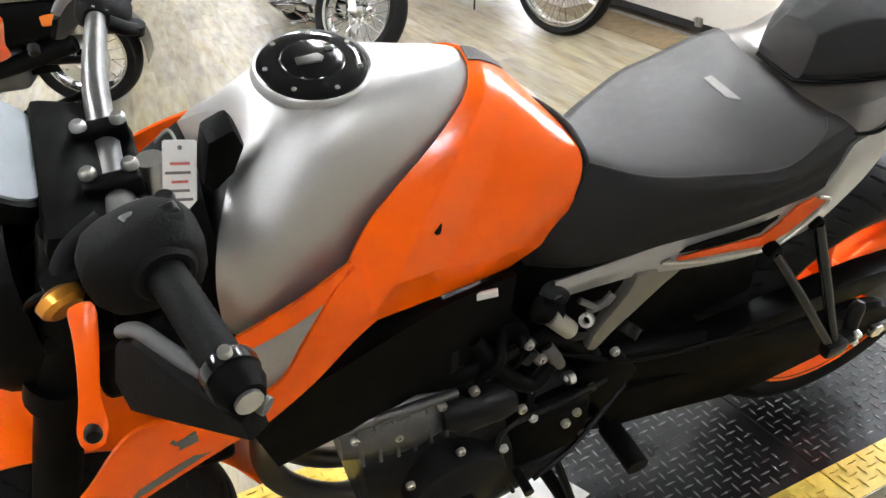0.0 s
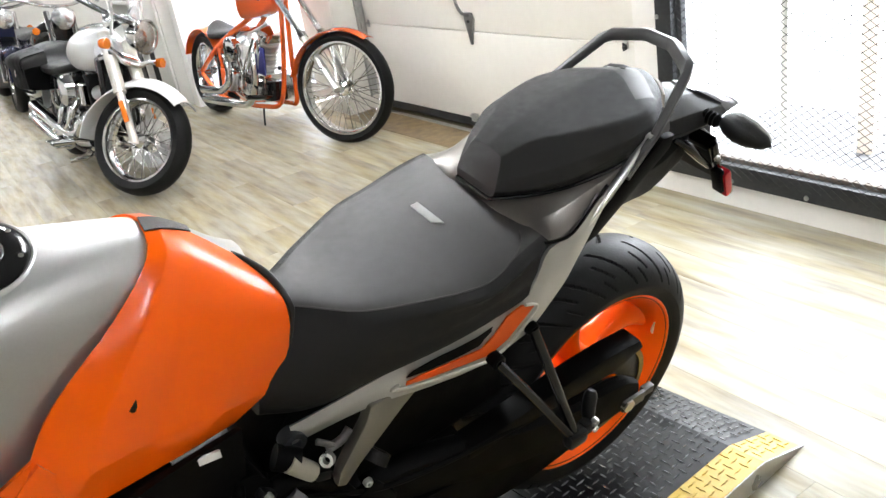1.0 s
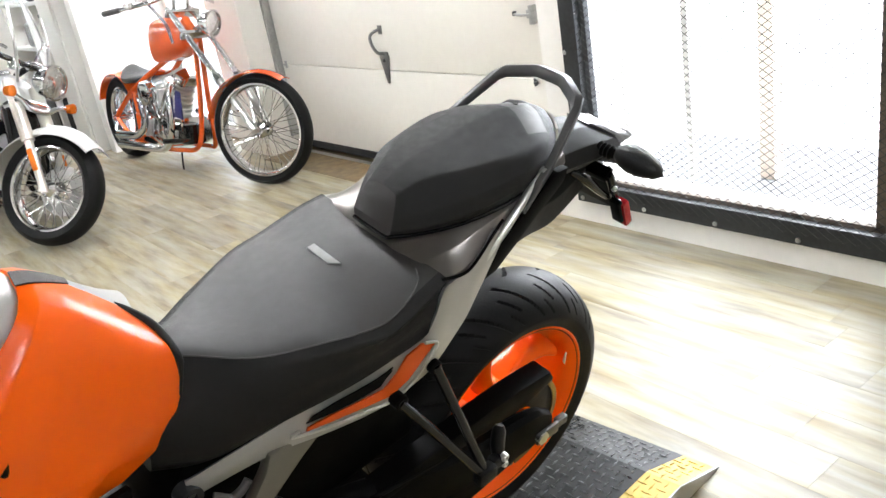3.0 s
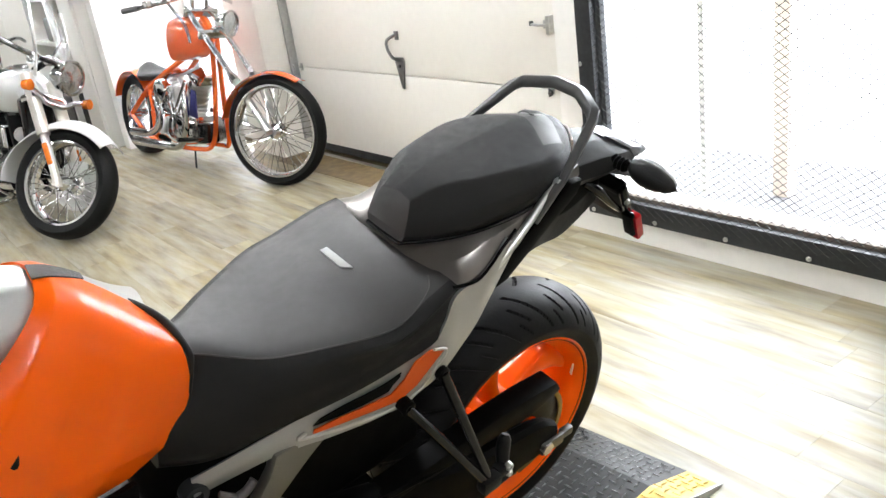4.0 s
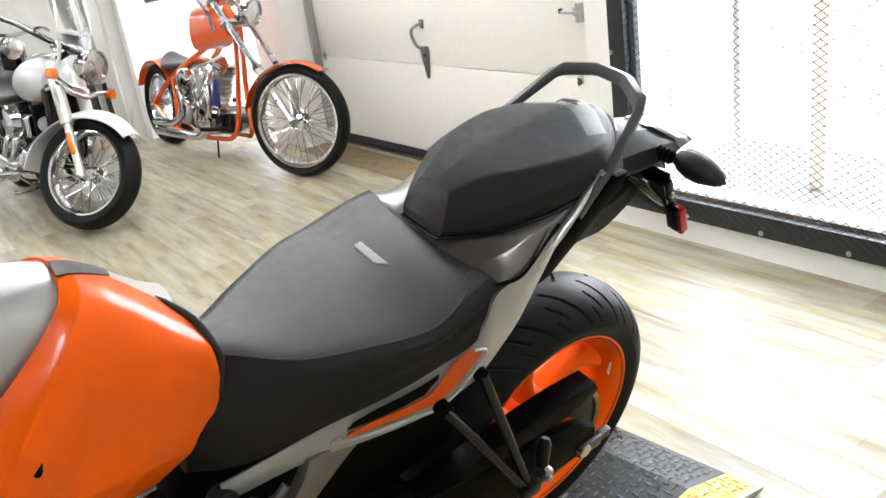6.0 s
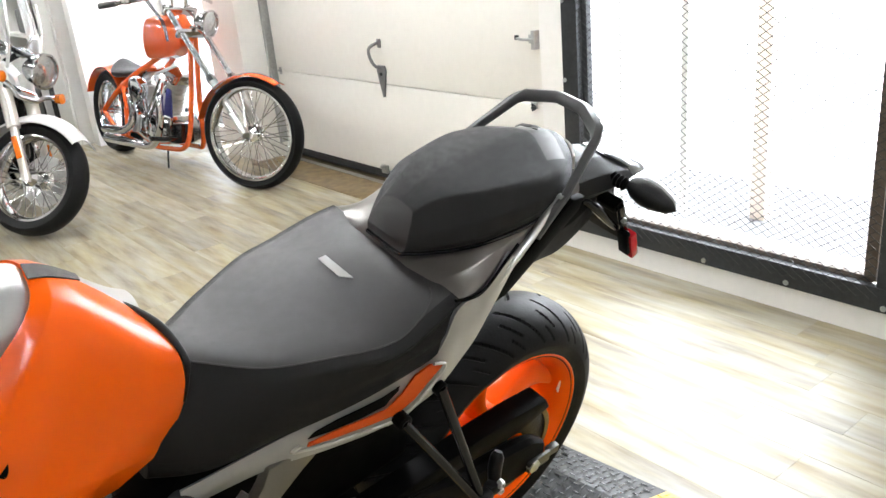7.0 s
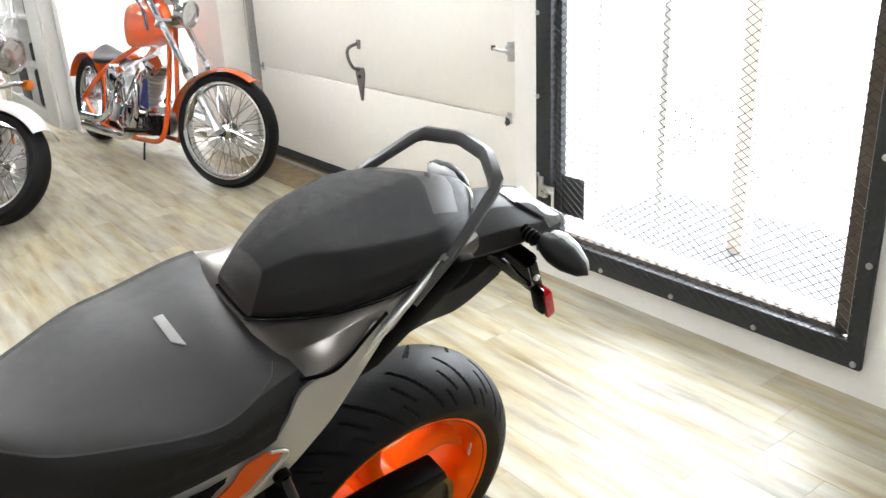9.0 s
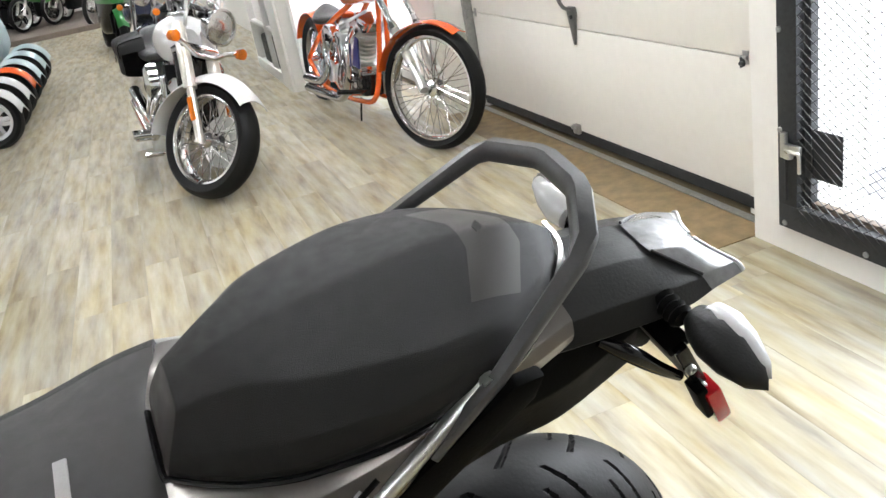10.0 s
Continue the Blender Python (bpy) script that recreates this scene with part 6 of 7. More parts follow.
# ---- custom long-fork motorcycle ----
CHOP = pose(-5.675, -0.605, 0, -8, 0, 4.3)
chop = thing("custom_motorcycle", "orange custom chopper motorcycle with long chrome forks", "motorcycle", CHOP)
spoked_wheel(chop, pose(2.045, 0, 0.347, 0, 0, 27), 0.347, 0.10, 0.064, "front_wheel", 48, disc=False)
spoked_wheel(chop, shift(0.03, 0, 0.325), 0.325, 0.19, 0.10, "rear_wheel", 40)
for s in (1, -1):
    part("fork_slider", tube([(2.045 - 0.038 * s, 0.075 * s, 0.347), (1.690 - 0.02 * s, 0.085 * s, 0.662)], 0.026, 14), ALU, chop, "polished fork slider")
    part("fork_tube", tube([(1.700 - 0.02 * s, 0.085 * s, 0.653), (1.130, 0.085 * s, 1.105)], 0.020, 14), BRIGHT_STEEL, chop, "long bright steel fork tube")
    part("fork_cap", tube([(1.712 - 0.02 * s, 0.085 * s, 0.643), (1.675 - 0.02 * s, 0.085 * s, 0.672)], 0.031, 14), CHROME, chop)
for f, w in ((0.62, 0.03), (0.93, 0.03)):
    c = Vector((1.700, 0, 0.653)).lerp(Vector((1.130, 0, 1.105)), f)
    part("fork_yoke", box(0.06, 0.24, w, (0, 0, 0), 0.008, m=Matrix.Translation(c) @ pose(0, 0, 0, 0, -50, 0)), CHROME, chop)
fend = []
for an in np.linspace(58, 168, 8):
    a = math.radians(an)
    fend.append([(2.045 + 0.891 * 0.366 * math.cos(a) - 0.454 * y, 0.454 * 0.366 * math.cos(a) + 0.891 * y, 0.347 + (0.366 - abs(y) * 0.22) * math.sin(a)) for y in (-0.058, -0.040, 0, 0.040, 0.058)])
part("front_fender", skin(fend, 0.004), ORANGE_FAR, chop, "slim orange front fender")
fend = []
for an in np.linspace(20, 158, 9):
    a = math.radians(an)
    fend.append([(0.03 + 0.352 * math.cos(a), y, 0.325 + (0.352 - abs(y) * 0.18) * math.sin(a)) for y in (-0.115, -0.085, 0, 0.085, 0.115)])
part("rear_fender", skin(fend, 0.005), ORANGE_FAR, chop, "wide orange rear fender")
part("fuel_tank", loft([
    [(0.770, 0, 0.77), (0.768, 0.055, 0.77), (0.766, 0.080, 0.87), (0.775, 0.060, 0.985), (0.780, 0, 1.005)],
    [(0.815, 0, 0.755), (0.812, 0.085, 0.76), (0.812, 0.112, 0.88), (0.820, 0.090, 1.015), (0.820, 0, 1.045)],
    [(0.960, 0, 0.76), (0.960, 0.090, 0.77), (0.960, 0.122, 0.90), (0.960, 0.092, 1.030), (0.960, 0, 1.058)],
    [(1.110, 0, 0.79), (1.110, 0.070, 0.80), (1.110, 0.095, 0.91), (1.110, 0.070, 1.010), (1.110, 0, 1.040)],
    [(1.220, 0, 0.85), (1.220, 0.030, 0.86), (1.220, 0.042, 0.92), (1.220, 0.030, 0.975), (1.220, 0, 0.990)]], 6, 5), ORANGE_FAR, chop, "tall orange fuel tank")
for s in (1, -1):
    part("frame_rail", tube([(1.30, 0.02 * s, 0.95), (0.98, 0.05 * s, 0.79), (0.62, 0.10 * s, 0.64), (0.36, 0.12 * s, 0.52), (0.05, 0.125 * s, 0.34)], 0.019, 12), ORANGE_FAR, chop, "orange frame tube")
    part("frame_rail", tube([(0.05, 0.125 * s, 0.32), (0.30, 0.13 * s, 0.20), (0.60, 0.12 * s, 0.15), (1.06, 0.10 * s, 0.15), (1.27, 0.06 * s, 0.20), (1.31, 0.03 * s, 0.50), (1.33, 0.02 * s, 0.93)], 0.017, 12), ORANGE_FAR, chop, "orange frame tube")
    part("frame_stay", tube([(0.42, 0.12 * s, 0.55), (0.46, 0.12 * s, 0.35), (0.44, 0.12 * s, 0.17)], 0.016, 12), ORANGE_FAR, chop)
part("head_stock", tube([(1.195, 0, 1.030), (1.340, 0, 0.905)], 0.032, 16), ORANGE_FAR, chop)
part("saddle", loft([[(0.20, 0, 0.62), (0.20, 0.08, 0.62), (0.19, 0.09, 0.68), (0.18, 0, 0.73)], [(0.32, 0, 0.60), (0.32, 0.13, 0.60), (0.32, 0.14, 0.65), (0.32, 0, 0.67)], [(0.50, 0, 0.62), (0.50, 0.08, 0.62), (0.50, 0.085, 0.65), (0.50, 0, 0.665)], [(0.60, 0, 0.65), (0.60, 0.03, 0.65), (0.60, 0.035, 0.665), (0.60, 0, 0.675)]], 5, 4), VINYL, chop, "dark leather saddle")
ceng = part("engine_case", loft([[(0.62, 0, 0.18), (0.62, 0.11, 0.19), (0.62, 0.13, 0.28), (0.62, 0.10, 0.37), (0.62, 0, 0.39)], [(0.85, 0, 0.16), (0.85, 0.13, 0.17), (0.85, 0.15, 0.28), (0.85, 0.12, 0.38), (0.85, 0, 0.40)], [(1.10, 0, 0.18), (1.10, 0.10, 0.19), (1.10, 0.12, 0.27), (1.10, 0.09, 0.36), (1.10, 0, 0.37)]], 5, 4), CHROME, chop, "polished engine case")
for a, b in (((0.80, 0, 0.37), (0.66, 0, 0.62)), ((0.93, 0, 0.37), (1.06, 0, 0.62))):
    part("cylinder", cylinder_fins(a, b, 0.085), ALU, ceng)
    d = (Vector(b) - Vector(a)).normalized()
    part("rocker_box", box(0.16, 0.15, 0.07, (0, 0, 0), 0.02, m=Matrix.Translation(Vector(b) + d * 0.03) @ Vector((0, 0, 1)).rotation_difference(d).to_matrix().to_4x4()), CHROME, ceng)
    for s in (-0.05, 0.05):
        part("pushrod_tube", tube([(0.86 + s * 0.5, -0.14, 0.36), (b[0] + s, -0.10, b[2])], 0.010, 10), CHROME, ceng)
part("air_cleaner", lathe([(0, 0.05), (0.05, 0.05), (0.085, 0.035), (0.09, 0.0), (0.07, -0.04)], 32, "Y", m=pose(0.84, -0.19, 0.55, 0, 0, 180)), CHROME, ceng, "round chrome air cleaner")
part("carburettor", merge(box(0.07, 0.09, 0.08, (0.86, -0.09, 0.53), 0.015), tube([(0.86, -0.05, 0.57), (0.93, -0.10, 0.64), (1.05, -0.09, 0.68), (1.14, -0.04, 0.72)], 0.010, 8)), ALU, ceng, "bright metal carburettor with a fuel line")
part("primary_plate", lathe([(0.0, 0.012), (0.055, 0.012), (0.075, 0.0), (0.075, -0.02)], 28, "Y", m=pose(0.62, -0.150, 0.30, 0, 0, 180)), ALU, ceng)
part("oil_line", tube([(1.10, -0.10, 0.28), (1.20, -0.13, 0.36), (1.16, -0.13, 0.52), (1.06, -0.10, 0.58)], 0.009, 8), CHROME, ceng)
part("cam_cover", lathe([(0, 0.03), (0.06, 0.028), (0.10, 0.015), (0.11, -0.02)], 32, "Y", m=pose(0.92, -0.135, 0.27, 0, 0, 180)), CHROME, ceng)
part("gearbox", box(0.22, 0.22, 0.20, (0.50, 0, 0.29), 0.05, 3), CHROME, ceng)
part("oil_tank", lathe([(0, -0.13), (0.07, -0.12), (0.10, -0.06), (0.10, 0.06), (0.07, 0.12), (0, 0.13)], 28, "Y", m=shift(0.42, 0, 0.44)), CHROME, chop, "chrome oil tank")
part("side_cover", box(0.10, 0.03, 0.18, (0.50, -0.13, 0.30), 0.015, 3), ORANGE_FAR, chop)
for k, (z, y) in enumerate(((0.235, -0.22), (0.165, -0.215))):
    part("exhaust_pipe", tube([(0.70 + 0.38 * k, -0.10, 0.60), (0.76 + 0.44 * k, -0.20, 0.52), (0.78 + 0.42 * k, y, 0.33), (0.66 + 0.4 * k, y, z + 0.02), (0.52 + 0.2 * k, y, z), (0.27, y, z - 0.01)], [0.022, 0.024, 0.026, 0.028, 0.032, 0.034], 14), CHROME, chop, "chrome exhaust pipe")
part("primary_case", loft([[(0.45, 0.16, 0.20), (0.45, 0.22, 0.20), (0.45, 0.22, 0.36), (0.45, 0.16, 0.36)], [(0.75, 0.15, 0.18), (0.75, 0.22, 0.18), (0.75, 0.22, 0.38), (0.75, 0.15, 0.38)], [(1.05, 0.15, 0.20), (1.05, 0.21, 0.20), (1.05, 0.21, 0.34), (1.05, 0.15, 0.34)]], 4, 3, False), CHROME, chop)
part("forward_control", merge(box(0.15, 0.14, 0.14, (1.17, -0.06, 0.27), 0.02), tube([(1.22, -0.10, 0.24), (1.28, -0.22, 0.25), (1.28, -0.32, 0.26)], 0.016, 10)), GLOSS_BLACK, chop)
part("blue_tag", slab([(-0.075, -0.07), (0.045, -0.085), (0.055, 0.10), (0.0, 0.11)], 0.012, 0.004, shift(1.235, -0.16, 0.47)), BLUE_CLOTH, chop, "dark blue hanging cloth pouch")
part("side_stand_foot", tube([(0.95, -0.05, 0.15), (0.98, -0.07, 0.06), (1.0, -0.08, 0.0)], 0.007, 8), GRAPHITE, chop)
round_headlight(chop, shift(1.525, 0.01, 1.000) @ pose(0, 0, 0, 0, 8, 27), 0.082)
part("headlight_bracket", tube([(1.32, 0, 0.97), (1.40, 0, 0.98), (1.48, 0, 0.99)], 0.015, 10), CHROME, chop)
part("handlebar", tube([(0.92, -0.42, 1.10), (1.02, -0.34, 1.12), (1.15, -0.22, 1.15), (1.18, -0.08, 1.19), (1.18, 0.08, 1.19), (1.15, 0.22, 1.15), (1.02, 0.34, 1.12), (0.92, 0.42, 1.10)], 0.013, 12), CHROME, chop, "chrome handlebar")
for s in (1, -1):
    part("grip", tube([(0.90, 0.43 * s, 1.097), (1.00, 0.355 * s, 1.116)], 0.019, 12), CAST, chop)
    part("bar_riser", tube([(1.15, 0.05 * s, 1.085), (1.18, 0.05 * s, 1.195)], 0.014, 10), CHROME, chop)
    part("control_housing", box(0.07, 0.05, 0.05, (1.045, 0.315 * s, 1.135), 0.014, 3), BRIGHT_STEEL, chop)
part("brake_reservoir", box(0.09, 0.06, 0.055, (1.09, -0.24, 1.185), 0.010, 3), BRIGHT_STEEL, chop, "bright brake fluid reservoir")
for k in range(2):
    part("control_cable", tube([(1.08 + 0.03 * k, -0.20, 1.15), (1.09 + 0.03 * k, -0.16, 1.09), (1.12 + 0.03 * k, -0.11, 1.00), (1.16 + 0.02 * k, -0.10, 0.88)], 0.005, 8), DARK_CHROME, chop)

# ---- pearl white cruiser ----
CRU = pose(-5.530, -1.775, 0, -8, 0, 3.5)
cru = thing("cruiser_motorcycle", "pearl white and black cruiser motorcycle with saddlebags and windshield", "motorcycle", CRU)
steer = pose(1.64, 0, 0, 0, 0, 35) @ pose(0, -0.102, 0.014, -19, 0, 0)
def st(x, y, z):
    return tuple(steer @ Vector((x, y, z)))
spoked_wheel(cru, steer @ shift(0, 0, 0.322), 0.322, 0.13, 0.085, "front_wheel", 44)
spoked_wheel(cru, shift(0, 0, 0.322), 0.322, 0.15, 0.09, "rear_wheel", 40)
fend = []
for an in np.linspace(39, 180, 12):
    a = math.radians(an)
    fend.append([st(0.362 * math.cos(a), y, 0.322 + 0.362 * math.sin(a) - (abs(y) / 0.09) ** 2 * 0.05 * max(math.sin(a), 0)) for y in (-0.102, -0.078, 0, 0.078, 0.102)])
part("front_fender", skin(fend, 0.005), PEARL, cru, "pearl white front fender")
for s in (1, -1):
    part("fork_slider", tube([st(0.02, 0.105 * s, 0.300), st(0.01, 0.105 * s, 0.345), st(-0.095, 0.105 * s, 0.60)], [0.030, 0.023, 0.023], 16), WARM_ALU, cru, "polished fork slider")
    part("fork_cover", tube([st(-0.088, 0.105 * s, 0.585), st(-0.235, 0.105 * s, 0.93)], 0.036, 16), WARM_ALU, cru, "brushed fork cover")
    part("fork_reflector", box(0.03, 0.012, 0.13, (0, 0, 0), 0.004, m=steer @ pose(-0.035, 0.134 * s, 0.475, 0, -24, 0)), AMBER, cru, "amber fork reflector")
    part("indicator", lathe([(0, -0.03), (0.026, -0.02), (0.031, 0.01), (0.031, 0.022), (0, 0.032)], 20, "X", m=steer @ shift(-0.10, 0.248 * s, 0.836)), AMBER, cru, "round amber indicator")
    part("indicator_stalk", tube([st(-0.13, 0.0, 0.775), st(-0.12, 0.07 * s, 0.775), st(-0.115, 0.15 * s, 0.815), st(-0.115, 0.24 * s, 0.835)], 0.015, 10), CHROME, cru)
round_headlight(cru, steer @ pose(-0.055, 0.02, 0.940, 0, 8, 0), 0.097)
part("fork_yoke", box(0.10, 0.27, 0.04, (0, 0, 0), 0.012, m=steer @ pose(-0.195, 0, 0.80, 0, -24, 0)), CHROME, cru)
part("handlebar", tube([st(-0.60, 0.40, 1.11), st(-0.47, 0.345, 1.135), st(-0.36, 0.26, 1.12), st(-0.19, 0.15, 1.04), st(-0.19, -0.15, 1.04), st(-0.36, -0.26, 1.12), st(-0.47, -0.345, 1.135), st(-0.60, -0.40, 1.11)], 0.016, 12), DARK_CHROME, cru, "dark chrome handlebar")
for s in (1, -1):
    part("grip", tube([st(-0.64, 0.415 * s, 1.10), st(-0.52, 0.365 * s, 1.13)], 0.020, 12), GRIP, cru)
    part("switch_housing", box(0.07, 0.06, 0.06, (0, 0, 0), 0.016, 3, m=steer @ pose(-0.455, 0.335 * s, 1.135, 0, 0, -25 * s)), CHROME, cru)
    part("mirror_stem", tube([st(-0.44, 0.33 * s, 1.15), st(-0.42, 0.36 * s, 1.24), st(-0.43, 0.40 * s, 1.30)], 0.007, 8), CHROME, cru)
    part("clamp", lathe([(0, -0.03), (0.030, -0.028), (0.034, 0), (0.030, 0.028), (0, 0.03)], 20, "Z", m=steer @ shift(-0.19, 0.12 * s, 1.02)), CHROME, cru, "chrome handlebar clamp")
shield = []
for z, w, x in ((0.86, 0.13, -0.12), (1.00, 0.22, -0.13), (1.20, 0.25, -0.20), (1.38, 0.20, -0.27), (1.45, 0.12, -0.30)):
    shield.append([st(x - 0.35 * (y * w) ** 2 / w, y * w, z) for y in (-1, -0.5, 0, 0.5, 1)])
part("windshield", skin(shield, 0.0015), CLEAR, cru, "clear acrylic windshield").visible_shadow = False
part("fuel_tank", loft([
    [(0.60, 0, 0.72), (0.60, 0.05, 0.72), (0.60, 0.07, 0.77), (0.60, 0.05, 0.83), (0.60, 0, 0.84)],
    [(0.80, 0, 0.695), (0.80, 0.10, 0.70), (0.80, 0.140, 0.79), (0.80, 0.10, 0.88), (0.80, 0, 0.905)],
    [(1.00, 0, 0.69), (1.00, 0.11, 0.70), (1.00, 0.158, 0.81), (1.00, 0.11, 0.915), (1.00, 0, 0.945)],
    [(1.14, 0, 0.70), (1.14, 0.10, 0.715), (1.14, 0.140, 0.815), (1.14, 0.10, 0.905), (1.14, 0, 0.935)],
    [(1.22, 0, 0.75), (1.22, 0.05, 0.755), (1.22, 0.075, 0.815), (1.22, 0.05, 0.87), (1.22, 0, 0.885)]], 6, 5), PEARL, cru, "pearl white teardrop fuel tank")
part("tank_console", box(0.30, 0.09, 0.03, (0, 0, 0), 0.012, 3, m=pose(0.95, 0, 0.945, 0, -6, 0)), CHROME, cru, "chrome tank console")
part("saddle", loft([[(-0.25, 0, 0.72), (-0.25, 0.11, 0.72), (-0.25, 0.12, 0.79), (-0.25, 0, 0.82)], [(0.05, 0, 0.72), (0.05, 0.13, 0.72), (0.05, 0.14, 0.79), (0.05, 0, 0.82)], [(0.20, 0, 0.64), (0.20, 0.17, 0.64), (0.20, 0.18, 0.70), (0.20, 0, 0.72)], [(0.50, 0, 0.64), (0.50, 0.15, 0.64), (0.50, 0.16, 0.69), (0.50, 0, 0.71)], [(0.66, 0, 0.68), (0.66, 0.06, 0.68), (0.66, 0.06, 0.72), (0.66, 0, 0.73)]], 5, 4), TAIL_PLASTIC, cru, "black touring saddle")
fend = []
for an in np.linspace(5, 175, 10):
    a = math.radians(an)
    fend.append([(0.37 * math.cos(a), y, 0.322 + 0.37 * math.sin(a) - (abs(y) / 0.1) ** 2 * 0.05) for y in (-0.11, -0.085, 0, 0.085, 0.11)])
part("rear_fender", skin(fend, 0.005), PEARL, cru, "pearl white rear fender")
for s in (1, -1):
    bag = part("saddlebag", loft([[(-0.34, 0.14 * s, 0.52), (-0.34, 0.285 * s, 0.53), (-0.34, 0.295 * s, 0.72), (-0.34, 0.15 * s, 0.76)], [(-0.05, 0.14 * s, 0.51), (-0.05, 0.310 * s, 0.52), (-0.05, 0.320 * s, 0.74), (-0.05, 0.15 * s, 0.79)], [(0.24, 0.14 * s, 0.52), (0.24, 0.295 * s, 0.53), (0.24, 0.305 * s, 0.73), (0.24, 0.15 * s, 0.77)]], 5, 4, False, tight=0.12), BLACK, cru, "black leather saddlebag")
    part("bag_flap", skin([[(-0.35, 0.16 * s, 0.772), (-0.05, 0.16 * s, 0.802), (0.25, 0.16 * s, 0.782)], [(-0.35, 0.303 * s, 0.72), (-0.05, 0.328 * s, 0.75), (0.25, 0.313 * s, 0.74)], [(-0.34, 0.307 * s, 0.64), (-0.05, 0.332 * s, 0.66), (0.24, 0.317 * s, 0.65)]], 0.005), BLACK, bag)
    # lighter black than the bag: the light on this flap is painted in
    part("bag_front_flap", skin([[(0.20, 0.15 * s, 0.790), (0.20, 0.23 * s, 0.775), (0.20, 0.310 * s, 0.750)], [(0.252, 0.15 * s, 0.765), (0.255, 0.23 * s, 0.752), (0.252, 0.312 * s, 0.728)], [(0.258, 0.15 * s, 0.69), (0.262, 0.23 * s, 0.685), (0.258, 0.314 * s, 0.67)]], 0.004), TAIL_PLASTIC, bag, "creased leather flap, its lit grey put into the colour")
    part("bag_buckle", box(0.03, 0.010, 0.05, (0.10, 0.336 * s, 0.64), 0.003), CHROME, bag)
    part("floorboard", merge(box(0.30, 0.10, 0.018, (0.86, 0.30 * s, 0.245), 0.008), tube([(0.80, 0.12 * s, 0.25), (0.84, 0.22 * s, 0.24)], 0.012, 8)), CHROME, cru, "chrome floorboard")
    part("side_cover", box(0.20, 0.03, 0.20, (0.34, 0.155 * s, 0.52), 0.02, 3), GLOSS_BLACK, cru, "gloss black side cover")
    part("exhaust_pipe", tube([(1.0, 0.10 * s, 0.45), (1.08, 0.18 * s, 0.40), (0.98, 0.215 * s, 0.31), (0.70, 0.225 * s, 0.31), (0.40, 0.235 * s, 0.35), (0.02, 0.245 * s, 0.40)], [0.022, 0.024, 0.028, 0.034, 0.040, 0.040], 14), CHROME, cru, "chrome exhaust pipe")
    part("exhaust_pipe", tube([(0.80, 0.12 * s, 0.40), (0.90, 0.20 * s, 0.32), (0.84, 0.225 * s, 0.225), (0.60, 0.235 * s, 0.225), (0.30, 0.240 * s, 0.26), (-0.05, 0.245 * s, 0.31)], [0.022, 0.024, 0.028, 0.034, 0.040, 0.040], 14), CHROME, cru, "chrome exhaust pipe")
    part("footpeg", merge(tube([(0.98, 0.14 * s, 0.27), (1.0, 0.26 * s, 0.27)], 0.012, 10), tube([(1.0, 0.24 * s, 0.27), (1.01, 0.36 * s, 0.275)], 0.021, 12)), CHROME, cru)
    part("shift_lever", merge(tube([(1.0, 0.16 * s, 0.20), (1.15, 0.18 * s, 0.19), (1.20, 0.24 * s, 0.19)], 0.009, 8), tube([(1.20, 0.22 * s, 0.19), (1.20, 0.32 * s, 0.19)], 0.014, 10)), CHROME, cru)
ceng = part("engine_case", loft([[(0.40, 0, 0.20), (0.40, 0.12, 0.21), (0.40, 0.14, 0.30), (0.40, 0.11, 0.39), (0.40, 0, 0.41)], [(0.70, 0, 0.18), (0.70, 0.15, 0.19), (0.70, 0.17, 0.30), (0.70, 0.14, 0.40), (0.70, 0, 0.42)], [(0.98, 0, 0.20), (0.98, 0.12, 0.21), (0.98, 0.14, 0.28), (0.98, 0.11, 0.37), (0.98, 0, 0.38)]], 5, 4), CHROME, cru, "polished engine case")
for a, b in (((0.64, 0, 0.38), (0.52, 0, 0.62)), ((0.80, 0, 0.38), (0.93, 0, 0.62))):
    part("cylinder", cylinder_fins(a, b, 0.09), GRAPHITE, ceng)
    part("rocker_box", box(0.15, 0.17, 0.06, (b[0], 0, b[2] + 0.03), 0.02), CHROME, ceng)
for s in (1, -1):
    part("air_cleaner", lathe([(0, 0.045), (0.07, 0.045), (0.100, 0.022), (0.104, -0.03)], 28, "Y", m=pose(0.86, 0.19 * s, 0.57, 0, 0, 0 if s > 0 else 180)), CHROME, ceng)
part("down_tube", merge(*[tube([(1.34, 0.03 * s, 0.80), (1.20, 0.06 * s, 0.45), (1.06, 0.10 * s, 0.18), (0.5, 0.12 * s, 0.16)], 0.018, 12) for s in (1, -1)]), GLOSS_BLACK, cru)
part("radiator", box(0.05, 0.27, 0.40, (0, 0, 0), 0.01, m=pose(1.19, 0, 0.49, 0, -18, 0)), BLACK, cru)
part("frame_spine", merge(box(0.62, 0.10, 0.10, (0.98, 0, 0.66), 0.03, 3), box(0.10, 0.18, 0.42, (1.26, 0, 0.58), 0.03, 3)), GLOSS_BLACK, cru, "black frame spine and oil cooler")
part("primary_cover", loft([[(0.42, 0.15, 0.22), (0.42, 0.20, 0.22), (0.42, 0.20, 0.38), (0.42, 0.15, 0.38)], [(0.70, 0.15, 0.20), (0.70, 0.215, 0.20), (0.70, 0.215, 0.40), (0.70, 0.15, 0.40)], [(0.98, 0.15, 0.22), (0.98, 0.20, 0.22), (0.98, 0.20, 0.36), (0.98, 0.15, 0.36)]], 4, 4, False), CHROME, cru, "chrome primary cover")
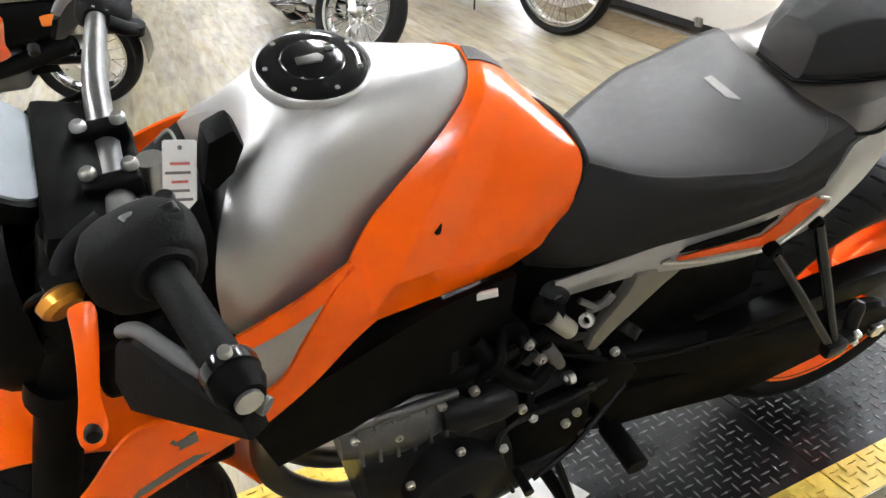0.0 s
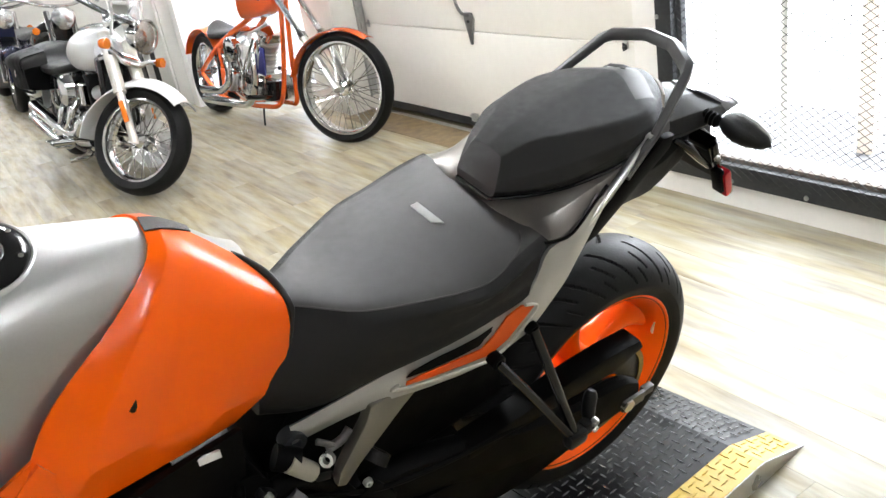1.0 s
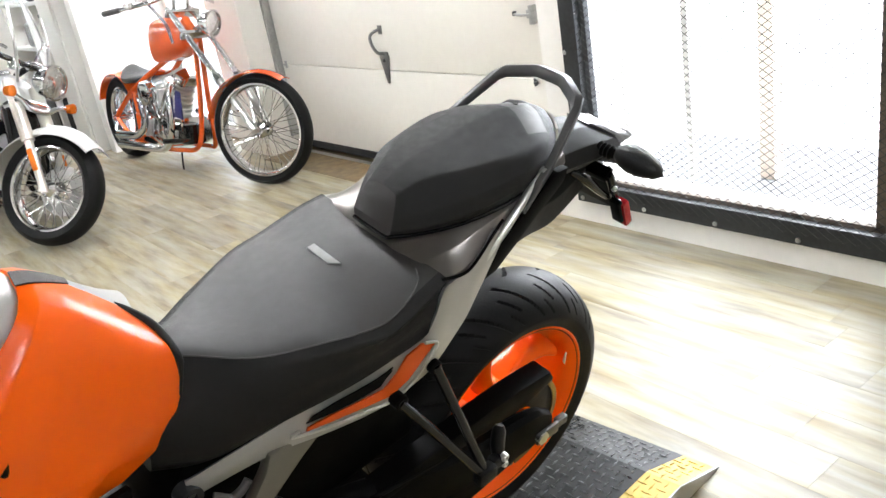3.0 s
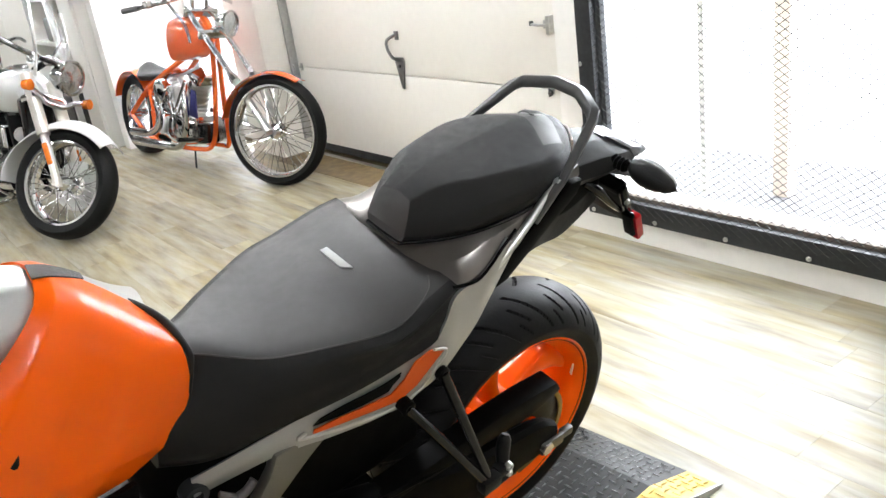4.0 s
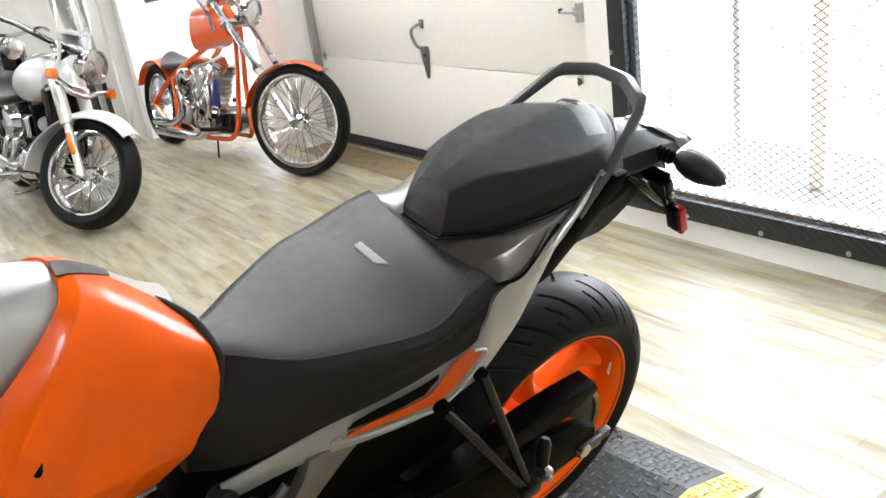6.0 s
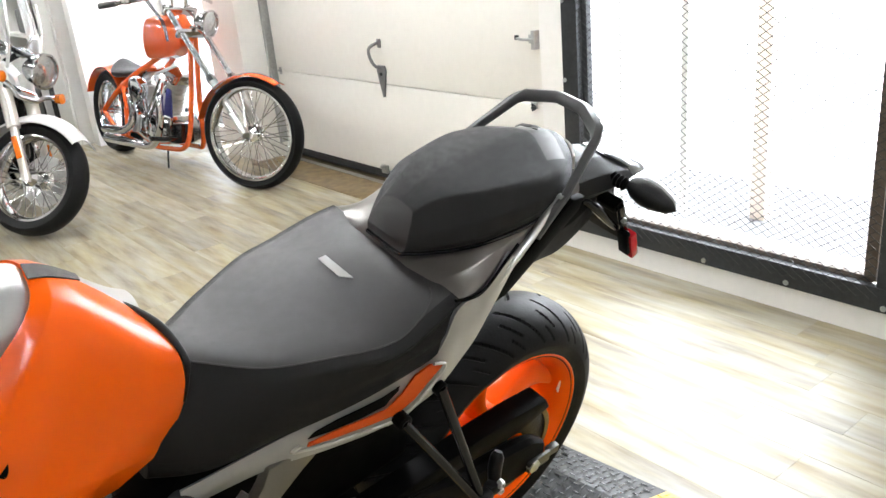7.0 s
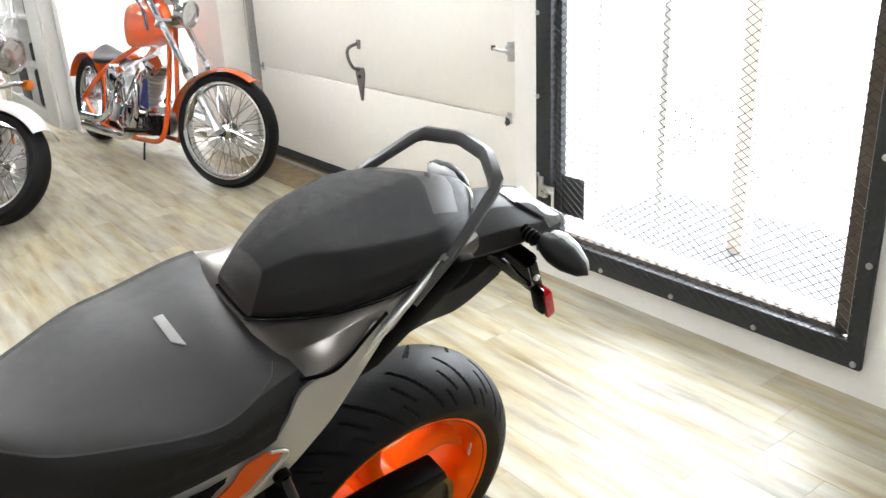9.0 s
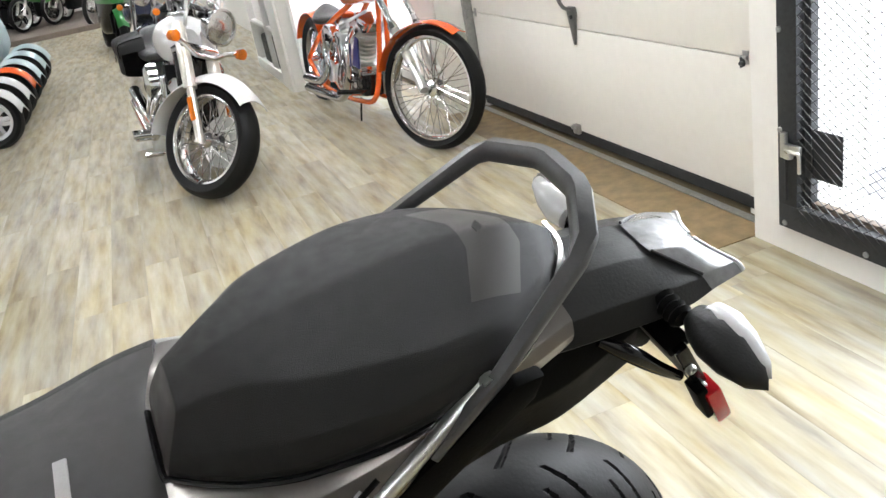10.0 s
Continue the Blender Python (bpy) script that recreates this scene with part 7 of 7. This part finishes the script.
for s in (1, -1):
    part("shield_bracket", tube([st(-0.175, 0.105 * s, 0.92), st(-0.165, 0.13 * s, 1.05), st(-0.19, 0.14 * s, 1.20), st(-0.24, 0.13 * s, 1.36)], 0.010, 8), ALU, cru, "bright windshield strap")
for k in range(2):
    part("header_pipe", tube([(0.62 + 0.26 * k, -0.10, 0.55), (0.70 + 0.24 * k, -0.19, 0.46), (0.66 + 0.20 * k, -0.22, 0.34), (0.50 + 0.12 * k, -0.23, 0.27)], [0.020, 0.023, 0.024, 0.026], 14), CHROME, ceng, "chrome header pipe")
part("gear_case", box(0.24, 0.10, 0.16, (0.80, -0.16, 0.32), 0.035, 3), CHROME, ceng)
part("coil_cover", box(0.10, 0.08, 0.14, (1.02, -0.12, 0.55), 0.02, 3), CHROME, ceng)
part("horn", lathe([(0, 0.0), (0.04, 0.01), (0.045, 0.03), (0, 0.035)], 20, "X", m=shift(1.24, -0.10, 0.58)), CHROME, cru)


# ---- motorcycles and scooters further back ----


def plain_bike(label, m, paint, group="parked motorcycles", lamp=True):
    b = thing("parked_motorcycle", label, "motorcycle", m, group)
    spoked_wheel(b, shift(1.45, 0, 0.31), 0.31, 0.12, 0.08, "front_wheel", 20, CHROME)
    spoked_wheel(b, shift(0, 0, 0.31), 0.31, 0.15, 0.09, "rear_wheel", 20, CHROME)
    for s in (1, -1):
        part("fork_leg", tube([(1.45, 0.10 * s, 0.31), (1.15, 0.10 * s, 0.95)], 0.026, 12), CHROME, b)
        part("indicator", lathe([(0, -0.02), (0.03, -0.01), (0.03, 0.02), (0, 0.03)], 14, "X", m=shift(1.24, 0.22 * s, 0.80)), AMBER, b)
        part("indicator_stalk", tube([(1.22, 0.10 * s, 0.80), (1.235, 0.21 * s, 0.80)], 0.009, 8), BLACK, b)
    fd = []
    for an in np.linspace(10, 170, 8):
        a = math.radians(an)
        fd.append([(1.45 + 0.34 * math.cos(a), y, 0.31 + 0.34 * math.sin(a) - (abs(y) / 0.08) ** 2 * 0.04) for y in (-0.085, 0, 0.085)])
    part("front_fender", skin(fd, 0.005), paint, b)
    part("body", loft([[(-0.40, 0, 0.60), (-0.40, 0.08, 0.60), (-0.40, 0.09, 0.68), (-0.40, 0, 0.70)], [(0.20, 0, 0.55), (0.20, 0.14, 0.56), (0.20, 0.15, 0.68), (0.20, 0, 0.74)], [(0.60, 0, 0.58), (0.60, 0.15, 0.60), (0.60, 0.17, 0.72), (0.60, 0, 0.82)], [(0.95, 0, 0.62), (0.95, 0.17, 0.64), (0.95, 0.19, 0.78), (0.95, 0, 0.90)], [(1.12, 0, 0.72), (1.12, 0.08, 0.72), (1.12, 0.10, 0.80), (1.12, 0, 0.86)]], 4, 4), paint, b)
    part("saddle", loft([[(-0.30, 0, 0.70), (-0.30, 0.11, 0.70), (-0.30, 0.11, 0.76), (-0.30, 0, 0.78)], [(0.15, 0, 0.70), (0.15, 0.15, 0.68), (0.15, 0.15, 0.74), (0.15, 0, 0.76)], [(0.50, 0, 0.72), (0.50, 0.09, 0.72), (0.50, 0.09, 0.77), (0.50, 0, 0.80)]], 4, 3), VINYL, b)
    part("engine", merge(box(0.62, 0.30, 0.26, (0.62, 0, 0.32), 0.06, 3), cylinder_fins((0.55, 0, 0.42), (0.46, 0, 0.62), 0.09), cylinder_fins((0.72, 0, 0.42), (0.82, 0, 0.62), 0.09)), CAST, b)
    part("exhaust_pipe", tube([(0.85, -0.14, 0.40), (0.80, -0.18, 0.26), (0.5, -0.19, 0.20), (0.15, -0.20, 0.20)], 0.030, 12), CHROME, b)
    part("handlebar", tube([(0.92, 0.40, 1.02), (1.05, 0.30, 1.05), (1.14, 0.10, 1.0), (1.14, -0.10, 1.0), (1.05, -0.30, 1.05), (0.92, -0.40, 1.02)], 0.014, 10), CHROME, b)
    if lamp:
        round_headlight(b, shift(1.30, 0, 0.90), 0.09)
    return b


plain_bike("navy blue cruiser motorcycle with chrome forks and headlight", pose(-9.6, -1.79, 0, -9, 0, -1), NAVY)
plain_bike("black cruiser motorcycle with chrome headlight, parked in the row", pose(-8.02, -1.60, 0, -9, 0, 3), GLOSS_BLACK)


def sport_bike(label, m, paint):
    b = thing("sport_motorcycle", label, "motorcycle", m, "parked motorcycles")
    for nm, x, w in (("front_wheel", 1.38, 0.12), ("rear_wheel", 0.0, 0.18)):
        wh = part(nm, lathe([(0.20, -w * 0.4), (0.22, -w * 0.45), (0.19, 0), (0.22, w * 0.45), (0.20, w * 0.4)], 40, "Y", close=True, m=None), BLACK, b, at=shift(x, 0, 0.30))
        part("tyre", lathe([(0.215, -w * 0.42), (0.26, -w * 0.5), (0.285, -w * 0.38), (0.30, 0), (0.285, w * 0.38), (0.26, w * 0.5), (0.215, w * 0.42)], 48, "Y", close=True), RUBBER, wh)
    part("upper_fairing", loft([[(0.70, 0, 0.62), (0.70, 0.17, 0.63), (0.70, 0.20, 0.70), (0.70, 0.15, 0.80), (0.70, 0, 0.85)], [(0.98, 0, 0.64), (0.98, 0.20, 0.66), (0.98, 0.235, 0.76), (0.98, 0.18, 0.93), (0.98, 0, 1.01)], [(1.26, 0, 0.64), (1.26, 0.155, 0.66), (1.26, 0.20, 0.76), (1.26, 0.145, 0.97), (1.26, 0, 1.09)], [(1.50, 0, 0.70), (1.50, 0.07, 0.70), (1.50, 0.10, 0.78), (1.50, 0.07, 0.88), (1.50, 0, 0.92)]], 4, 4), paint, b)
    part("fairing", loft([[(0.55, 0, 0.30), (0.55, 0.16, 0.32), (0.55, 0.20, 0.55), (0.55, 0.16, 0.78), (0.55, 0, 0.84)], [(0.95, 0, 0.28), (0.95, 0.18, 0.30), (0.95, 0.23, 0.60), (0.95, 0.18, 0.92), (0.95, 0, 1.0)], [(1.25, 0, 0.50), (1.25, 0.14, 0.52), (1.25, 0.19, 0.72), (1.25, 0.14, 0.96), (1.25, 0, 1.08)], [(1.48, 0, 0.70), (1.48, 0.06, 0.70), (1.48, 0.09, 0.78), (1.48, 0.06, 0.88), (1.48, 0, 0.92)]], 4, 4), GLOSS_BLACK, b)
    part("tail", loft([[(-0.35, 0, 0.86), (-0.35, 0.05, 0.87), (-0.35, 0.05, 0.91), (-0.35, 0, 0.93)], [(0.10, 0, 0.72), (0.10, 0.14, 0.73), (0.10, 0.14, 0.82), (0.10, 0, 0.86)], [(0.55, 0, 0.70), (0.55, 0.12, 0.70), (0.55, 0.13, 0.80), (0.55, 0, 0.84)]], 4, 3), GLOSS_BLACK, b)
    fd = []
    for an in np.linspace(20, 160, 7):
        a = math.radians(an)
        fd.append([(1.38 + 0.33 * math.cos(a), y, 0.30 + 0.33 * math.sin(a) - (abs(y) / 0.07) ** 2 * 0.03) for y in (-0.075, 0, 0.075)])
    part("front_fender", skin(fd, 0.005), paint, b)
    for s in (1, -1):
        part("fork_leg", tube([(1.38, 0.09 * s, 0.30), (1.18, 0.09 * s, 0.85)], 0.024, 10), BLACK, b)
    round_headlight(b, shift(1.40, 0, 0.86), 0.07)
    return b


sport_bike("dark green and black sport motorcycle in the row", pose(-13.2, -2.21, 0, -8, 0, 7), DARK_GREEN)


def dirt_bike(label, m, paint):
    b = thing("dirt_bike", label, "motorcycle", m, "dirt bikes")
    spoked_wheel(b, shift(1.40, 0, 0.35), 0.35, 0.09, 0.07, "front_wheel", 20, ALU, False)
    spoked_wheel(b, shift(0, 0, 0.33), 0.33, 0.11, 0.09, "rear_wheel", 20, ALU, False)
    part("front_mudguard", slab([(0.95, 0.86), (1.35, 0.84), (1.75, 0.72), (1.40, 0.90), (1.0, 0.90)], 0.16, 0.01), paint, b)
    part("body", loft([[(0.35, 0, 0.55), (0.35, 0.12, 0.56), (0.35, 0.13, 0.80), (0.35, 0, 0.86)], [(0.70, 0, 0.50), (0.70, 0.16, 0.52), (0.70, 0.18, 0.80), (0.70, 0, 0.90)], [(0.98, 0, 0.60), (0.98, 0.14, 0.62), (0.98, 0.15, 0.82), (0.98, 0, 0.90)]], 4, 3), paint, b)
    part("seat", slab([(-0.35, 0.92), (0.10, 0.86), (0.70, 0.88), (0.70, 0.94), (0.10, 0.93), (-0.40, 0.97)], 0.15, 0.02), VINYL, b)
    part("rear_mudguard", slab([(-0.55, 0.94), (0.0, 0.84), (0.05, 0.90), (-0.55, 0.98)], 0.15, 0.01), paint, b)
    part("engine", merge(box(0.42, 0.24, 0.34, (0.62, 0, 0.38), 0.06, 3), tube([(0.30, 0, 0.40), (0.0, 0.10, 0.33)], 0.03, 8)), GRAPHITE, b)
    for s in (1, -1):
        part("fork_leg", tube([(1.40, 0.09 * s, 0.35), (1.08, 0.09 * s, 1.0)], 0.027, 10), ALU, b)
    part("handlebar", tube([(0.90, 0.38, 1.12), (1.02, 0.12, 1.06), (1.02, -0.12, 1.06), (0.90, -0.38, 1.12)], 0.014, 8), BLACK, b)
    return b


for x, y, c, lb in ((-20.3, -3.15, GREEN, "green dirt bike on a low wooden deck"), (-20.8, -2.55, GLOSS_BLACK, "black dirt bike on a low wooden deck"), (-20.4, -3.85, GLOSS_BLACK, "black dirt bike on a low wooden deck"),
                    (-21.2, -4.55, GLOSS_BLACK, "black dirt bike on a low wooden deck"), (-22.0, -3.5, GLOSS_BLACK, "black dirt bike at the back of a low wooden deck")):
    dirt_bike(lb, pose(x, y, 0.10, -8, 0, -35), c)
dirt_bike("black dirt bike standing beside the low deck", pose(-19.0, -1.80, 0, -8, 0, -30), GLOSS_BLACK)
solid("low_deck", (-23.0, -6.6, 0), (-17.4, -2.4, 0.10), material("deck_boards", (0.15, 0.12, 0.10), 0.6, 0, 0.2, 20, 0.2), "low grey-brown wooden display deck", "deck", kind="", bevel=0.01)


def scooter(label, m, paint):
    b = thing("scooter", label, "scooter", m, "scooters in a row")
    for nm, x in (("front_wheel", 1.25), ("rear_wheel", 0.0)):
        wh = part(nm, lathe([(0.15, -0.05), (0.165, -0.055), (0.13, -0.02), (0.13, 0.02), (0.165, 0.055), (0.15, 0.05)], 36, "Y", close=True), PEARL, b, "pale cast wheel", at=shift(x, 0, 0.235))
        part("tyre", lathe([(0.158, -0.05), (0.20, -0.062), (0.225, -0.045), (0.235, 0), (0.225, 0.045), (0.20, 0.062), (0.158, 0.05)], 40, "Y", close=True), RUBBER, wh)
        for k in range(5):
            a = 2 * math.pi * k / 5
            part("spoke", tube([(0.03 * math.cos(a), 0, 0.03 * math.sin(a)), (0.155 * math.cos(a), 0.03, 0.155 * math.sin(a))], [0.022, 0.014], 8), PEARL, wh)
    fd = []
    for an in np.linspace(15, 160, 8):
        a = math.radians(an)
        fd.append([(1.25 + 0.27 * math.cos(a), y, 0.235 + 0.27 * math.sin(a) - (abs(y) / 0.09) ** 2 * 0.05) for y in (-0.09, 0, 0.09)])
    part("front_fender", skin(fd, 0.005), paint, b)
    part("leg_shield", loft([[(0.88, -0.20, 0.30), (0.92, 0.0, 0.30), (0.88, 0.20, 0.30), (0.84, 0, 0.30)], [(0.98, -0.22, 0.55), (1.10, 0.0, 0.55), (0.98, 0.22, 0.55), (0.92, 0, 0.55)], [(0.96, -0.15, 0.85), (1.08, 0.0, 0.85), (0.96, 0.15, 0.85), (0.88, 0, 0.85)], [(0.90, -0.10, 0.98), (1.02, 0.0, 1.0), (0.90, 0.10, 0.98), (0.84, 0, 0.98)]], 4, 4, False), paint, b)
    part("body", loft([[(-0.45, 0, 0.55), (-0.45, 0.06, 0.56), (-0.45, 0.07, 0.66), (-0.45, 0, 0.70)], [(0.0, 0, 0.45), (0.0, 0.19, 0.46), (0.0, 0.20, 0.64), (0.0, 0, 0.74)], [(0.35, 0, 0.30), (0.35, 0.18, 0.30), (0.35, 0.17, 0.60), (0.35, 0, 0.72)], [(0.85, 0, 0.24), (0.85, 0.16, 0.24), (0.85, 0.16, 0.30), (0.85, 0, 0.31)]], 4, 3), paint, b)
    part("saddle", loft([[(-0.35, 0, 0.70), (-0.35, 0.10, 0.70), (-0.35, 0.10, 0.76), (-0.35, 0, 0.79)], [(0.05, 0, 0.71), (0.05, 0.15, 0.71), (0.05, 0.15, 0.77), (0.05, 0, 0.80)], [(0.38, 0, 0.70), (0.38, 0.09, 0.70), (0.38, 0.09, 0.74), (0.38, 0, 0.76)]], 4, 3), VINYL, b)
    part("handlebar", tube([(0.82, 0.34, 1.02), (0.90, 0.12, 1.02), (0.90, -0.12, 1.02), (0.82, -0.34, 1.02)], 0.014, 8), BLACK, b)
    round_headlight(b, shift(1.02, 0, 0.92), 0.065)
    return b


for x, c, lb in ((-6.9, PEARL, "white scooter with pale wheels"), (-7.6, PEARL, "white scooter with pale wheels"), (-8.3, ORANGE_FAR, "orange scooter with pale wheels"), (-9.0, PALE_BLUE, "pale blue scooter with pale wheels"), (-9.8, PALE_BLUE, "pale blue scooter with pale wheels"), (-10.6, PALE_BLUE, "pale blue scooter with pale wheels")):
    scooter(lb, pose(x - 0.35, -4.36, 0, -8, 0, 78), c)
tail = plain_bike("black motorcycle with a grey rear fender and amber indicators", pose(-4.22, -3.19, 0, -7, 0, 258), GLOSS_BLACK, lamp=False)
fend = []
for an in np.linspace(62, 192, 10):
    a = math.radians(an)
    fend.append([(0.350 * math.cos(a), y, 0.31 + 0.350 * math.sin(a) - 0.055 * (abs(y) / 0.11) ** 2 * max(math.sin(a), 0)) for y in (-0.11, -0.085, 0, 0.085, 0.11)])
part("rear_fender", skin(fend, 0.005), STEEL_GREY, tail, "satin grey rear fender")
part("side_reflector", box(0.09, 0.010, 0.030, (0, 0, 0), 0.008, 3, m=pose(-0.20, 0.118, 0.575, 0, -38, 0)), RED_LENS, tail, "red side reflector")
part("swing_arm", tube([(0.0, 0.10, 0.31), (0.20, 0.11, 0.34), (0.45, 0.11, 0.40)], [0.022, 0.026, 0.030], 10), GRAPHITE, tail)
part("side_cowl", loft([[(-0.12, 0.10, 0.56), (-0.12, 0.22, 0.57), (-0.12, 0.23, 0.66), (-0.12, 0.10, 0.72)], [(0.10, 0.10, 0.50), (0.10, 0.25, 0.52), (0.10, 0.26, 0.69), (0.10, 0.10, 0.75)], [(0.40, 0.10, 0.46), (0.40, 0.24, 0.48), (0.40, 0.25, 0.69), (0.40, 0.10, 0.74)]], 4, 4, False), BLACK, tail, "black side cowl")
part("side_indicator", box(0.16, 0.05, 0.065, (0.02, 0.252, 0.605), 0.018, 3), AMBER, tail, "large amber indicator")
part("cowl_lid", slab([(-0.16, 0.700), (-0.14, 0.730), (0.42, 0.765), (0.44, 0.735)], 0.20, 0.006, shift(0, 0.17, 0)), STEEL_GREY, tail, "grey lid of the cowl")
part("silencer", tube([(0.62, 0.17, 0.30), (0.35, 0.19, 0.36), (0.10, 0.20, 0.42), (-0.02, 0.20, 0.44)], [0.03, 0.05, 0.055, 0.045], 14), BLACK, tail, "black exhaust silencer")
part("inner_guard", slab([(0.10, 0.25), (0.02, 0.50), (0.10, 0.62), (0.50, 0.62), (0.50, 0.25)], 0.16, 0.01), BLACK, tail)

# ---- white shelving beside the custom motorcycle ----
shelf = thing("shelving_unit", "white open shelving unit with boxes and goods", "shelf", shift(-7.18, -0.56, 0))
for x in (-0.92, 0.0, 0.92):
    part("upright", box(0.05, 0.36, 2.1, (x, 0, 1.05), 0.003), TRIM_PAINT, shelf)
for z in (0.06, 0.46, 0.86, 1.26, 1.66, 2.08):
    part("shelf_board", box(1.80, 0.34, 0.03, (0, 0.005, z), 0.003), TRIM_PAINT, shelf)
part("back_panel", box(1.84, 0.012, 2.08, (0, 0.172, 1.05)), TRIM_PAINT, shelf, smooth=False)
part("front_panel", box(0.40, 0.020, 2.10, (0.720, -0.190, 1.05), 0.003), TRIM_PAINT, shelf, "broad white end panel")
part("base_panel", box(1.44, 0.020, 0.10, (-0.205, -0.180, 0.05), 0.003), TRIM_PAINT, shelf)
PURPLE = material("purple_cloth", (0.12, 0.03, 0.20), 0.7, 0, 0.1, 80)


def goods(name, label, cat, x, z, sx, sy, sz, mat):
    ob = part(name, box(sx, sy, sz, (0, 0, sz / 2), min(sx, sy, sz) * 0.15, 3), mat, at=shift(-7.18 + x, -0.58, z))
    tagged(ob, label, cat, "goods on the shelves")


goods("black_box", "black box on a white shelf", "box", 0.26, 0.076, 0.34, 0.26, 0.34, BLACK)
goods("dark_case", "dark grey case on a white shelf", "case", -0.40, 0.076, 0.42, 0.26, 0.28, GRAPHITE)
goods("folded_cloth", "folded purple cloth on a white shelf", "cloth", 0.36, 0.476, 0.24, 0.25, 0.22, PURPLE)
goods("dark_bottle_box", "small dark box on a white shelf", "box", 0.12, 0.476, 0.20, 0.22, 0.16, BLACK)
goods("pale_box", "pale box on a white shelf", "box", -0.45, 0.476, 0.40, 0.26, 0.24, WHITE_PAPER)
goods("black_case", "black case on a white shelf", "case", 0.22, 1.276, 0.56, 0.26, 0.30, BLACK)
goods("dark_bag", "dark bag on a white shelf", "bag", 0.36, 0.876, 0.30, 0.26, 0.30, GRAPHITE)
goods("grey_box", "grey box on a white shelf", "box", -0.25, 0.876, 0.30, 0.26, 0.22, DECAL_GREY)

# ---- floor planks, nearest as pieces ----
PW, PL = 0.152, 1.22


def plank_bm(w, l):
    bm = bmesh.new()
    h = 0.0008
    lo = [bm.verts.new((x, y, -0.004)) for x, y in ((-l / 2, -w / 2), (l / 2, -w / 2), (l / 2, w / 2), (-l / 2, w / 2))]
    mi = [bm.verts.new((x, y, -0.0002)) for x, y in ((-l / 2, -w / 2), (l / 2, -w / 2), (l / 2, w / 2), (-l / 2, w / 2))]
    hi = [bm.verts.new((x, y, 0)) for x, y in ((-l / 2 + h, -w / 2 + h), (l / 2 - h, -w / 2 + h), (l / 2 - h, w / 2 - h), (-l / 2 + h, w / 2 - h))]
    bm.faces.new(hi)
    for a, b in ((lo, mi), (mi, hi)):
        for i in range(4):
            bm.faces.new((a[i], a[(i + 1) % 4], b[(i + 1) % 4], b[i]))
    return bm


rng = random.Random(5)
pb = plank_bm(PW - 0.0006, PL - 0.0006)
plank_me = bpy.data.meshes.new("plank")
bmesh.ops.recalc_face_normals(pb, faces=pb.faces)
pb.to_mesh(plank_me)
plank_me.materials.append(PLANK)
pv = [v.co.copy() for v in pb.verts]
pf = [[v.index for v in f.verts] for f in pb.faces]
pb.free()
rest_v, rest_f, count = [], [], 0
row = 0
y = 0.012 - PW / 2
while y > -7:
    off = rng.random() * PL
    x = 10 - PL / 2 + off - PL
    while x > -24:
        if x + PL / 2 < 10 and x - PL / 2 > -24:
            if -6.6 < x < 1.6 and -3.6 < y and count < 300 and not (x > 0.6 and y < -1.5):
                o = new("plank", plank_me)
                o.parent = floor
                o.location = (x - floor.location.x, y - floor.location.y, -floor.location.z)
                count += 1
            else:
                n = len(rest_v)
                rest_v += [(v.x + x, v.y + y, v.z) for v in pv]
                rest_f += [[i + n for i in f] for f in pf]
        x -= PL
    y -= PW
me = bpy.data.meshes.new("planks")
me.from_pydata(rest_v, [], rest_f)
me.materials.append(PLANK)
rest = tagged(new("planks", me), "further vinyl planks", kind="stuff")
rest.parent = floor
rest.location = (-floor.location.x, -floor.location.y, -floor.location.z)
